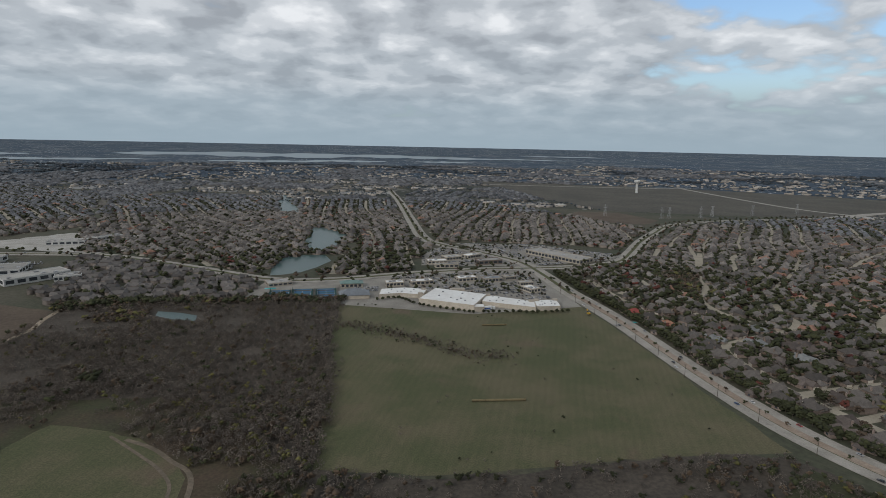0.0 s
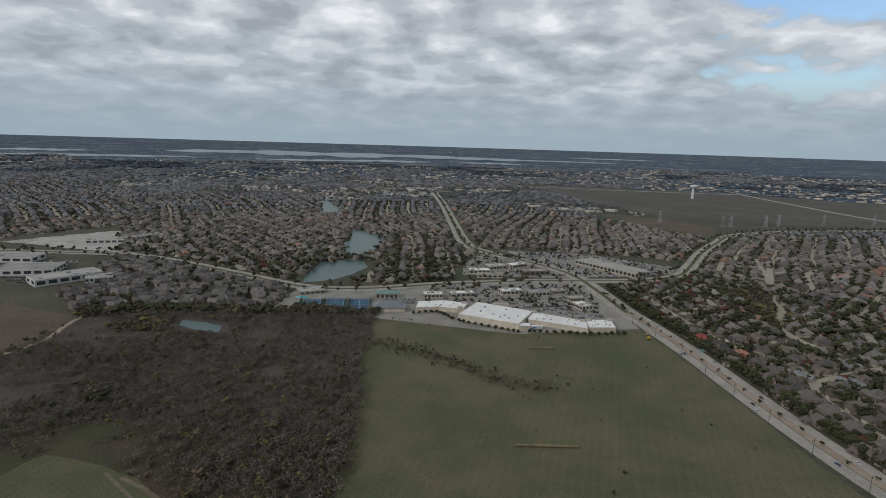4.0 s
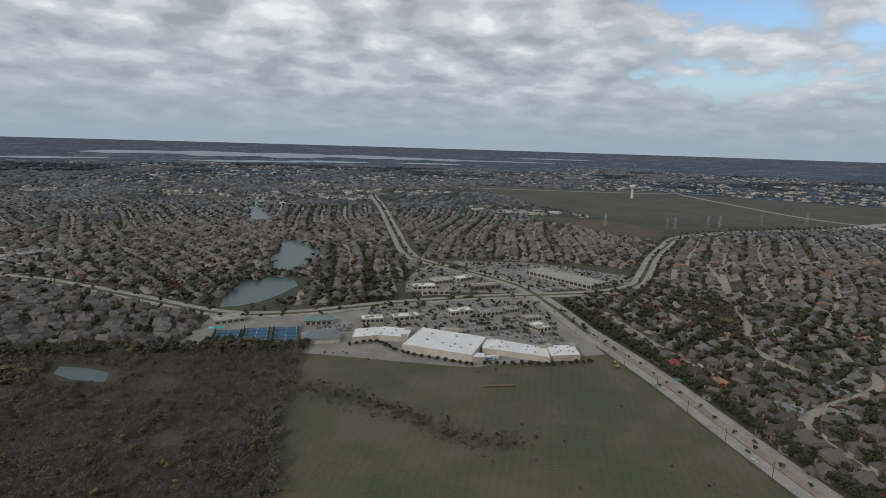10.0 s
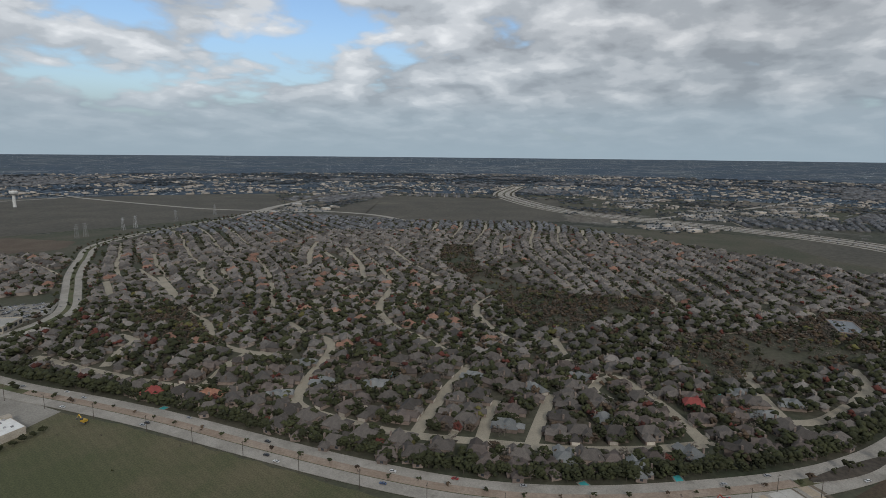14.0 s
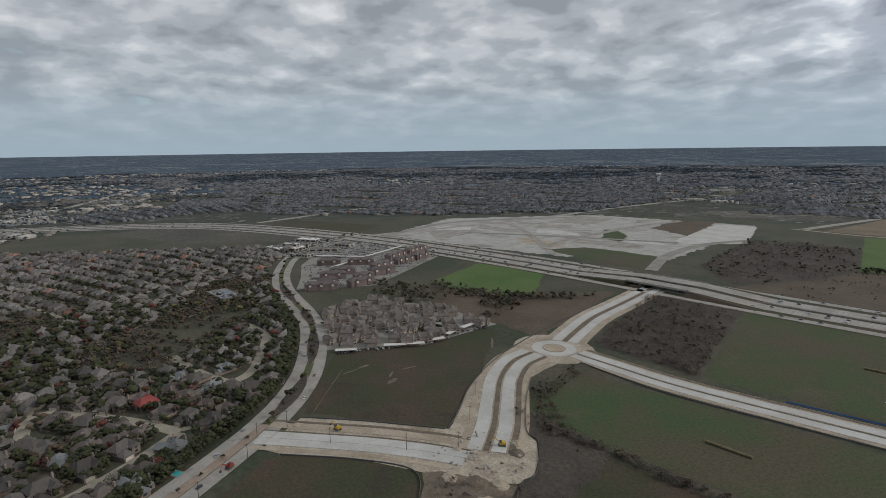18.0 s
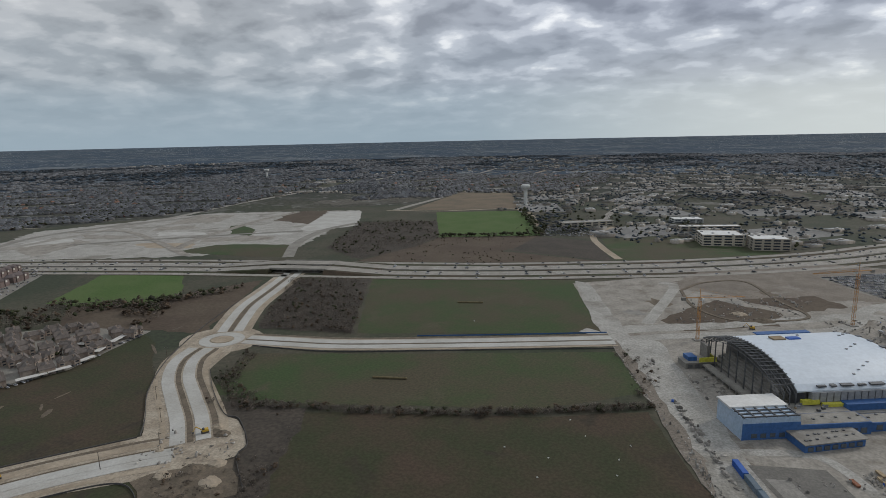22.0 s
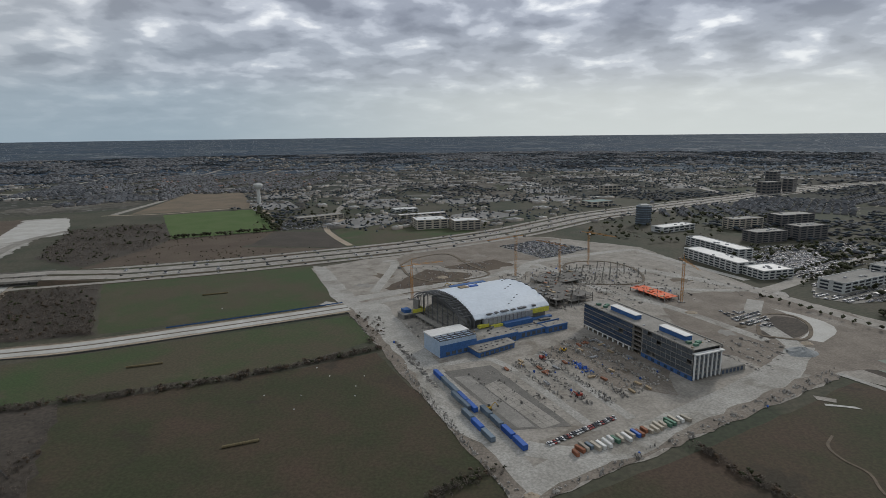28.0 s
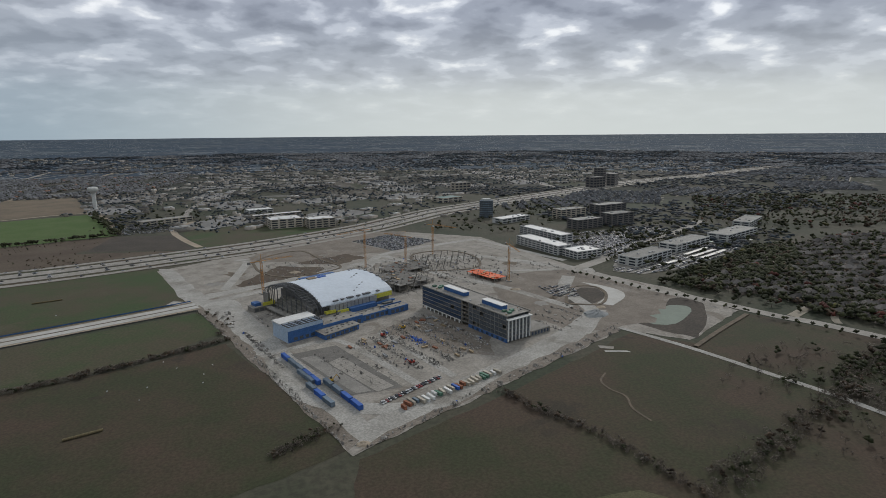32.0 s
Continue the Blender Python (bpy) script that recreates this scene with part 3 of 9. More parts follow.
patch("site_ground", SITE, "caliche", "pale trampled earth of a large building site", ragged=1.5, category="ground")
patch("lake_near", [(-205, 655), (-218, 710), (-231, 760), (-200, 778), (-167, 787), (-150, 746), (-160, 705), (-173, 675), (-190, 660)], "lake_water", "green-grey neighbourhood lake", category="water")
patch("lake_upper", [(-205, 815), (-222, 900), (-250, 1062), (-215, 1040), (-175, 995), (-158, 930), (-160, 860), (-171, 800)], "lake_water", "green-grey neighbourhood lake", category="water")
patch("lake_far", [(-363, 1251), (-318, 1265), (-400, 1480), (-450, 1740), (-478, 1700), (-440, 1500)], "lake_water", "narrow far pond among houses", category="water")
patch("pond_wood", [(-262, 503), (-240, 500), (-222, 493), (-216, 477), (-241, 481), (-258, 490)], "lake_water", "small pond at the edge of the thicket", category="water")
patch("pond_site_rim", [(-365, 0), (-384, -7), (-402, -13), (-420, -12), (-434, -7), (-442, 15), (-400, 60), (-368, 84), (-358, 68), (-344, 32), (-352, 14)], "scrub_land", "dark bank round a settling pond", ragged=1.5, category="ground")
patch("pond_site", [(-362, 32), (-374, 22), (-386, 14), (-397, 10), (-407, 8), (-415, 11), (-420, 16), (-418, 23), (-412, 30), (-400, 38), (-389, 45), (-376, 51), (-367, 51), (-358, 46), (-356, 40)], "pale_water", "pale milky settling pond", category="water")

b = Build()
ribbon(b, smooth_line([(-166, 276), (-148, 268), (-132, 256), (-119, 246), (-112, 228), (-112, 205)], 4), 1.3, -1.3, 0.26)
ribbon(b, smooth_line([(-176, 279), (-152, 262), (-134, 248), (-122, 232), (-119, 205)], 4), 0.9, -0.9, 0.25)
setting("road_farm_track", b, "track_earth", "bare earth farm track round the meadow", "road")
b = Build()
for pts, w in (([(-352, 505), (-346, 470), (-338, 440), (-350, 400), (-420, 380)], 2.2), ([(60, -586), (66, -648), (41, -726)], 5.0), ([(17, -457), (40, -520), (60, -586)], 5.0), ([(540, -860), (420, -870), (250, -925), (150, -640)], 4.0), ([(500, -1290), (470, -1900), (430, -2600)], 6.0)):
    ribbon(b, smooth_line(pts, 8), w, -w, 0.21)
setting("road_lanes_country", b, "tan_dirt", "pale farm lanes between fields", "road")

# ---- roads ----
AVENUE = smooth_line([(-177, 1882), (-124, 1569), (-69, 1183), (-36, 962), (-4, 892), (60, 826), (106, 764), (125, 690), (139, 608), (152, 555), (166, 490), (177, 420), (189, 352), (204, 296),
                      (228, 248), (262, 203), (305, 157), (356, 121), (423, 93), (492, 75), (621, 62), (718, 36), (820, -12), (895, -75), (960, -170)])
CROSS = smooth_line([(-1100, 690), (-800, 730), (-615, 745), (-474, 752), (-380, 720), (-291, 679), (-199, 636), (-131, 640), (-45, 678), (50, 712), (126, 728), (200, 748), (250, 785), (293, 865),
                     (340, 960), (400, 1062), (480, 1180), (620, 1262), (770, 1312), (1011, 1389)])
BYPASS = smooth_line([(1079, 960), (1140, 1120), (1120, 1290), (1011, 1389), (1500, 1560), (2300, 1700)][:4] + [(1400, 1600), (2200, 1800)])
HIGHWAY = smooth_line([(2600, 1372), (2093, 1204), (1880, 1070), (1584, 792), (1470, 560), (1400, 320), (1310, 110), (1170, -24), (881, -170), (600, -256), (410, -298), (275, -325), (159, -352), (63, -384), (-76, -436), (-230, -520), (-330, -600), (-470, -702),
                       (-860, -900), (-1277, -1098), (-1630, -1197), (-2500, -1500)], 14)
LINK = smooth_line([(296, 162), (276, 138), (255, 113), (232, 90), (214, 75)], 5)
NEW_ROAD = smooth_line([(206, 72), (226, 52), (250, 32), (278, 8), (298, -18), (305, -42)], 4)
NEW_NORTH = smooth_line([(310, -80), (326, -110), (345, -150), (362, -205), (380, -262), (392, -300)], 5)
EAST = smooth_line([(284, -68), (245, -74), (202, -82), (130, -106), (68, -128), (4, -152)], 6)


def road(name, line, half, mat, z, label, category="road"):
    b = Build()
    ribbon(b, line, half, -half, z, 0, 0.15)
    return setting(name, b, mat, label, category)


def dual(name, line, half, median, mats, z, label):
    """Two carriageways with kerbs and a raised median; the median ends short of the ends."""
    r = road(name, line, half, mats[0], z, label)
    b = Build()
    ribbon(b, line, median, -median, z + 0.16, 0, 0.16)
    setting("median", b, mats[1], "raised median between the carriageways", "median")
    for side in (1, -1):
        k = Build()
        ribbon(k, line, side * (half + 0.25), side * half, z + 0.15, 0, 0.3)
        setting("kerb", k, mats[0], "concrete kerb", "kerb")
    return r


def stretch(line, lo, hi):
    """The part of a line between two heights of y."""
    return line[(line[:, 1] >= lo) & (line[:, 1] <= hi)]


dual("road_avenue", AVENUE, 10.8, 2.6, ("old_concrete", "lawn"), 0.32, "concrete avenue with a median, under repair")
dual("road_cross", CROSS, 10.0, 2.4, ("old_concrete", "lawn"), 0.30, "concrete cross street with a grassed median")
road("road_bypass", BYPASS, 9.0, "old_concrete", 0.28, "far concrete road")
b = Build()
ribbon(b, AVENUE[(AVENUE[:, 1] < 600) & (AVENUE[:, 0] < 300)], 3.6, -2.4, 0.50)
setting("excavation", b, "red_dirt", "reddish dug-up median of the avenue", "excavation")
b = Build()
ribbon(b, HIGHWAY, 46, -46, 0.24)
setting("verge", b, "brown_meadow", "grass verge of the highway", "verge")
for off, half, name in ((14, 9.5, "road_highway"), (-14, 9.5, "road_highway"), (38, 5.0, "road_frontage"), (-38, 5.0, "road_frontage")):
    b = Build()
    ribbon(b, HIGHWAY, off + half, off - half, 0.40, 0, 0.2)
    setting(name, b, "old_concrete", "grey concrete carriageway of a wide highway", "road")
b = Build()
ribbon(b, HIGHWAY, 0.5, -0.5, 1.2, 0, 0.9)
setting("barrier", b, "old_concrete", "concrete barrier between the carriageways", "barrier")
b = Build()
for k in (9.5, 14.0, 18.5):
    for s in (1, -1):
        for i in range(0, len(HIGHWAY) - 1, 2):
            ribbon(b, HIGHWAY[i:i + 2], s * k + 0.12, s * k - 0.12, 0.43)
stuff("lane_marking", b, "marking", "white dashed lane lines on the highway", "marking")

# the new roads are graded wide before they are paved
b = Build()
b.face([(x, y, 0.225) for x, y in anticlockwise([(290, 150), (296, 143), (274, 116), (237, 76), (242, 70), (251, 62), (266, 47), (281, 32), (297, 10), (311, -12), (324, -40), (335, -68), (300, -75), (278, -46), (274, -28), (268, -9), (256, 5), (242, 17), (226, 31), (211, 42), (199, 44), (186, 54), (176, 65), (174, 76), (186, 94), (207, 110), (234, 131), (261, 164), (272, 172)])])
ribbon(b, NEW_NORTH, 17, -17, 0.22)
ribbon(b, EAST, 15, -13, 0.23)
b.solid([(303 + 34 * math.cos(t * math.pi / 12), -62 + 30 * math.sin(t * math.pi / 12)) for t in range(24)], 0.0, 0.245)
setting("graded_earth", b, "graded_dirt", "graded tan earth along the unfinished roads", "ground")
b = Build()
for line, offs in ((LINK, (-9.4, -16.6)), (NEW_ROAD, (7.0, -6.0)), (NEW_NORTH, (7.0, -6.5)), (EAST, (5.5, -5.0))):
    for i, o in enumerate(offs):
        w = 3.5 if line is LINK else 3.9
        ribbon(b, line, o + w, o - w, 0.40 + 0.01 * (line is LINK) + 0.02 * (line is EAST) + 0.005 * i, 0, 0.15)
setting("road_new", b, "new_concrete", "fresh pale concrete roadway", "road")
b = Build()
ring = [(303 + 14 * math.cos(t * math.pi / 16), -62 + 13 * math.sin(t * math.pi / 16)) for t in range(33)]
ribbon(b, np.array(ring), 4, -4, 0.44, 0, 0.2)
setting("roundabout", b, "new_concrete", "fresh concrete roundabout", "road")
b = Build()
b.solid([(303 + 9 * math.cos(t * math.pi / 12), -62 + 8 * math.sin(t * math.pi / 12)) for t in range(24)], 0.2, 0.6)
setting("roundabout_island", b, "tan_dirt", "bare earth island of the roundabout", "island")

STREETS = {
    "a": [(175, 667), (183, 613), (193, 560), (205, 517), (217, 512), (245, 528), (274, 538)],
    "b": [(287, 507), (274, 538), (273, 574), (284, 601), (305, 637), (321, 691), (360, 708), (388, 736), (425, 818), (461, 863)],
    "c": [(194, 602), (226, 632), (240, 643), (240, 669)],
    "d": [(225, 417), (227, 432), (235, 443), (264, 461), (310, 485), (332, 509), (335, 538), (348, 574)],
    "e": [(236, 349), (263, 357), (308, 369), (343, 375)],
    "f": [(251, 314), (288, 327), (303, 330)],
    "g": [(260, 288), (299, 297), (332, 304)],
    "h": [(225, 417), (228, 382), (236, 347), (250, 313), (260, 288), (276, 257), (294, 231), (316, 207)],
    "i": [(316, 207), (341, 225), (365, 248), (386, 277), (355, 283), (345, 268)],
    "j": [(364, 158), (376, 170), (409, 185), (451, 197)],
    "k": [(371, 170), (388, 150), (441, 128), (465, 122), (504, 129)],
    "l": [(564, 461), (495, 452), (444, 410), (411, 363)],
    "m": [(521, 581), (437, 535), (394, 483), (382, 445), (364, 407)],
    "n": [(444, 346), (414, 327), (398, 316)],
    "o": [(678, 163), (664, 153), (609, 151), (572, 161), (559, 174)],
    "p": [(560, 760), (627, 827), (719, 902)],
    "q": [(702, 819), (602, 701), (540, 643)],
    "r": [(754, 768), (660, 657), (601, 570)],
    "s": [(357, 596), (455, 617), (556, 632)],
    "t": [(343, 888), (306, 806)],
    "u": [(396, 859), (353, 761)],
    "v": [(406, 927), (373, 823), (342, 741)],
}
NEAR_STREETS = [smooth_line(p, 5) for p in STREETS.values()]
for i, line in enumerate(NEAR_STREETS):
    road("road_street", line, 3.9, "street_concrete", 0.20 + 0.005 * i, "pale concrete residential street")

# the far arterials
b = Build()
for i, (pts, w) in enumerate((([(890, 1347), (1213, 1521), (1583, 1623), (2040, 1700), (2560, 1900)], 11), ([(954, 2700), (962, 1877), (986, 1554), (1081, 1378)], 9), ([(523, -870), (520, -1261), (600, -1600), (670, -1815), (720, -2500)], 8),
                             ([(-120, -1500), (17, -1135), (60, -894), (58, -690)], 7), ([(930, -180), (947, -612), (1000, -1000), (1020, -1900), (1040, -2600)], 9), ([(-900, -960), (-960, -1600), (-900, -2600)], 10),
                             ([(-2300, -1750), (-900, -1640), (520, -1420), (1500, -1380), (2600, -1200)], 10), ([(1460, 500), (2000, 300), (2700, 100)], 10), ([(-1500, 2250), (-300, 2330), (900, 2280), (2000, 2400)], 9), ([(1250, -60), (1420, -500), (1500, -1300), (1560, -2300)], 9))):
    ribbon(b, smooth_line(pts, 25), w, -w, 0.27 + 0.004 * i)
setting("road_arterials", b, "old_concrete", "wide pale arterial roads in the distance", "road")

# details of the road works
b = Build()
ribbon(b, NEW_ROAD, 2.2, -1.0, 0.34)
ribbon(b, NEW_ROAD, -11.0, -14.5, 0.34)
ribbon(b, NEW_NORTH, 2.4, -2.0, 0.34)
ribbon(b, LINK, 8.0, 5.5, 0.34)
ribbon(b, LINK, -4.2, -5.4, 0.34)
ribbon(b, EAST, 0.6, -0.9, 0.48)
ribbon(b, EAST, 14.5, 11.5, 0.34)
setting("dirt_strips", b, "track_earth", "dark dug strips along the unfinished roads", "ground")
b = Build()
ribbon(b, NEW_ROAD, -15.0, -19.5, 0.35)
ribbon(b, NEW_NORTH, -11.5, -15.5, 0.35)
ribbon(b, NEW_ROAD, 13.0, 16.0, 0.35)
ribbon(b, LINK, 4.5, -1.5, 0.352)
ribbon(b, LINK, -22.0, -25.5, 0.354)
ribbon(b, EAST, -10.5, -12.5, 0.35)
setting("road_haul", b, "tan_dirt", "pale haul track beside the unfinished road", "road")
patch("road_spoil", [(207, 110), (204, 101), (188, 92), (174, 78), (160, 92), (151, 102), (164, 114), (182, 125)], "track_earth", "churned brown earth at the road's end", 0.24, 1.5, "ground")
for k, (x0, y0, x1, y1, w) in enumerate(((345, 97, 348, 84, 0.9), (349, 84, 351, 75, 1.6), (330, 58, 330, 47, 0.9), (312, 78, 318, 69, 2.2), (350, -36, 330, -22, 1.3), (362, -68, 361, -80, 1.2), (322, 72, 330, 66, 1.0), (353, 95, 320, 119, 0.35), (320, 119, 294, 138, 0.35))):
    dx, dy = x1 - x0, y1 - y0
    q = math.hypot(dx, dy)
    nx, ny = -dy / q * w, dx / q * w
    patch("bare_scar", [(x0 + nx * 0.4, y0 + ny * 0.4), (x0 + dx * 0.4 + nx, y0 + dy * 0.4 + ny), (x1 + nx * 0.5, y1 + ny * 0.5), (x1 - nx * 0.4, y1 - ny * 0.4), (x0 + dx * 0.6 - nx * 1.1, y0 + dy * 0.6 - ny * 1.1), (x0 - nx * 0.5, y0 - ny * 0.5)], "track_earth", "pale scar of bare earth in the grass", None, 0.3, "ground")


def silt_fence(pts):
    """A low dark cloth fence staked along the edge of the works."""
    b = Build()
    line = smooth_line(pts, 3)
    ribbon(b, line, 0.14, -0.14, 0.95, 0, 0.9)
    setting("silt_fence", b, "asphalt", "low black silt fence round the works", "fence")


silt_fence([(296, 143), (274, 116), (238, 78)])
silt_fence([(238, 76), (251, 61), (281, 31), (311, -13), (336, -68), (352, -112), (366, -159)])
silt_fence([(268, -10), (242, 16), (211, 41), (199, 43), (176, 64), (173, 76), (150, 99)])
silt_fence([(261, 165), (234, 132), (209, 113), (182, 126)])
silt_fence([(270, -58), (244, -60), (200, -66), (130, -90), (68, -112), (2, -134)])

# ---- houses ----
surface("brick_wall", (0.17, 0.132, 0.112), (0.23, 0.185, 0.155), 0.3, 0.9, fine=3.0, vary=0.35)
surface("brick_wall_mass", (0.165, 0.138, 0.118), (0.225, 0.190, 0.160), 0.05, 0.9, fine=1.0, vary=0.45, islands=True)
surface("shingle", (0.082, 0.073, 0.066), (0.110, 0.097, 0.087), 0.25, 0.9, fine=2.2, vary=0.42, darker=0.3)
surface("shingle_brown", (0.092, 0.076, 0.068), (0.120, 0.099, 0.088), 0.25, 0.9, fine=2.2, vary=0.35, darker=0.3)
surface("shingle_pale", (0.150, 0.158, 0.158), (0.190, 0.194, 0.190), 0.25, 0.9, fine=2.2, vary=0.2, darker=0.25)
surface("clay_tile", (0.235, 0.115, 0.075), (0.29, 0.155, 0.105), 0.4, 0.85, fine=2.5, vary=0.25, darker=0.3)
surface("red_roof", (0.22, 0.05, 0.045), (0.27, 0.065, 0.055), 0.3, 0.8, fine=2.0)
# paler copy of shingle for the farther rows: haze is painted into its colour
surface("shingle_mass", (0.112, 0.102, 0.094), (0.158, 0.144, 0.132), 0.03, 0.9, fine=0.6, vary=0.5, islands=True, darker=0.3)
surface("clay_mass", (0.20, 0.11, 0.08), (0.25, 0.145, 0.105), 0.03, 0.9, fine=0.6, vary=0.3, islands=True)
surface("trim_white", (0.66, 0.63, 0.57), (0.58, 0.55, 0.49), 0.4, 0.8)
glass("window_glass", (0.035, 0.042, 0.050))
surface("garage_paint", (0.50, 0.46, 0.40), (0.42, 0.38, 0.33), 0.4, 0.8, vary=0.3)
surface("pool_water", (0.06, 0.36, 0.38), (0.08, 0.42, 0.42), 0.3, 0.1, spec=0.5, darker=0.1)


def hip_roof(b, x0, y0, x1, y1, z, rise, over=0.5, m=0, gable=0.0):
    """A roof over a rectangle; gable: how far the ridge runs out to the ends, 1 for a full gable."""
    x0, y0, x1, y1 = x0 - over, y0 - over, x1 + over, y1 + over
    lx, ly = x1 - x0, y1 - y0
    c = [(x0, y0, z), (x1, y0, z), (x1, y1, z), (x0, y1, z)]
    if lx >= ly:
        inset = ly / 2 * (1 - gable)
        a, d = (x0 + inset, (y0 + y1) / 2, z + rise), (x1 - inset, (y0 + y1) / 2, z + rise)
        fs = [(c[0], c[1], d, a), (c[1], c[2], d), (c[2], c[3], a, d), (c[3], c[0], a)]
    else:
        inset = lx / 2 * (1 - gable)
        a, d = ((x0 + x1) / 2, y0 + inset, z + rise), ((x0 + x1) / 2, y1 - inset, z + rise)
        fs = [(c[0], c[1], a), (c[1], c[2], d, a), (c[2], c[3], d), (c[3], c[0], a, d)]
    for f in fs:
        b.face(list(f), m)
    b.face([c[3], c[2], c[1], c[0]], m)
    n = len(b.v)
    b.v.extend(c + [(x, y, z - 0.25) for x, y, _ in c])
    for i in range(4):
        j = (i + 1) % 4
        b.f.append((n + 4 + i, n + 4 + j, n + j, n + i))
        b.m.append(m)


def flat_box(x0, y0, z0, x1, y1, z1):
    b = Build()
    b.box(x0, y0, z0, x1, y1, z1, floor=True)
    return b


def make_house(name, label, roof, seed, at):
    """A brick house with a hipped main roof, a front wing, a garage wing, a chimney, windows and doors; the street is towards -y."""
    r = random.Random(seed)
    w, d, h = r.uniform(12.5, 14.5), r.uniform(9.5, 11.5), r.choice((3.2, 5.2, 5.6))
    root = thing(name, label, "house", "houses of the neighbourhood", at)
    b = Build()
    b.box(-w / 2, -d / 2, 0, w / 2, d / 2, h)
    s = r.choice((-1, 1))
    gx, gw, gd = s * (w / 2 - 3.4), 6.8, r.uniform(5, 7)
    b.box(gx - gw / 2, -d / 2 - gd, 0, gx + gw / 2, -d / 2, 3.2)
    ex, ew = -s * (w / 2 - 3.2), 5.6
    b.box(ex - ew / 2, -d / 2 - 2.6, 0, ex + ew / 2, -d / 2, h)
    bx = r.uniform(-3, 3)
    b.box(bx - 3, d / 2, 0, bx + 3, d / 2 + 4.5, 3.2)
    part("wall", b, "brick_wall", root)
    b = Build()
    hip_roof(b, -w / 2, -d / 2, w / 2, d / 2, h, d * 0.42, gable=r.choice((0.0, 0.0, 0.25)))
    hip_roof(b, ex - ew / 2, -d / 2 - 2.6, ex + ew / 2, 0, h + 0.02, ew * 0.55, gable=0.85)
    part("roof", b, roof, root)
    b = Build()
    hip_roof(b, gx - gw / 2, -d / 2 - gd, gx + gw / 2, -d / 2 + 2.5, 3.2, gw * 0.46, gable=r.choice((0.0, 0.8)))
    part("garage_roof", b, roof, root)
    b = Build()
    hip_roof(b, bx - 3, d / 2 - 2, bx + 3, d / 2 + 4.5, 3.2, 2.8)
    part("rear_roof", b, roof, root)
    cx = -s * (w / 2 - 0.9)
    part("chimney", flat_box(cx - 0.5, 1.0, 0, cx + 0.5, 2.2, h + d * 0.42 + 0.3), "brick_wall", root)
    part("garage_door", flat_box(gx - 2.5, -d / 2 - gd - 0.06, 0.1, gx + 2.5, -d / 2 - gd + 0.02, 2.4), "garage_paint", root)
    part("driveway", flat_box(gx - 2.6, -d / 2 - gd - 6.5, 0.0, gx + 2.6, -d / 2 - gd - 0.1, 0.12), "street_concrete", root, "pale concrete driveway")
    part("door", flat_box(-0.6, -d / 2 - 0.08, 0.1, 0.6, -d / 2 + 0.02, 2.3), "garage_paint", root, "painted front door")
    for x, y, z in ((ex, -d / 2 - 2.6, 1.0), (bx, d / 2 + 4.5, 1.0), (w / 2 - 2.5 if bx < 0 else -w / 2 + 2.5, d / 2, 1.0), (ex, -d / 2 - 2.6, 3.6)):
        if z > 3 and h < 4:
            continue
        part("window", flat_box(x - 0.9, y - 0.07, z, x + 0.9, y + 0.07, z + 1.5), "window_glass", root)
    return root


def house_mass(seed):
    """The same sort of house as one simple body, walls 0 and roof 1."""
    r = random.Random(seed)
    w, d, h = r.uniform(12, 14.5), r.uniform(9.5, 11.5), r.choice((3.2, 5.0))
    b = Build()
    b.box(-w / 2, -d / 2, 0, w / 2, d / 2, h, 0)
    hip_roof(b, -w / 2, -d / 2, w / 2, d / 2, h, d * 0.42, m=1)
    s = r.choice((-1, 1))
    x = s * (w / 2 - 3.2)
    b.box(x - 3, -d / 2 - 5, 0, x + 3, -d / 2, 3.0, 0)
    hip_roof(b, x - 3, -d / 2 - 5, x + 3, 0, 3.0, 3.0, m=1, gable=0.5)
    b.face([(x - 2.4, -d / 2 - 10, 0.14), (x + 2.4, -d / 2 - 10, 0.14), (x + 2.4, -d / 2 - 5, 0.14), (x - 2.4, -d / 2 - 5, 0.14)], 2)
    b.box(-x - 0.6, 0.5, h, -x + 0.6, 1.7, h + d * 0.42 + 0.4, 0)
    return b


# roofs and walls of the outskirts, greyed in colour to imitate haze
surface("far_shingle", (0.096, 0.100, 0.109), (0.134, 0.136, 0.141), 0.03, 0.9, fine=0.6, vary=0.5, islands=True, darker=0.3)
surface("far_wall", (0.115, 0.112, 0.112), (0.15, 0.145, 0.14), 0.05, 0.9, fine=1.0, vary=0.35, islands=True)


def house_far(seed):
    r = random.Random(seed)
    w, d, h = r.uniform(13, 17), r.uniform(10, 12), r.uniform(3.0, 5.0)
    b = Build()
    b.box(-w / 2, -d / 2, 0, w / 2, d / 2, h, 0)
    rise, i = d * 0.4, d * 0.5
    c = [(-w / 2, -d / 2, h), (w / 2, -d / 2, h), (w / 2, d / 2, h), (-w / 2, d / 2, h)]
    a, e = (-w / 2 + i, 0, h + rise), (w / 2 - i, 0, h + rise)
    for f in ((c[0], c[1], e, a), (c[1], c[2], e), (c[2], c[3], a, e), (c[3], c[0], a)):
        b.face(list(f), 1)
    return b


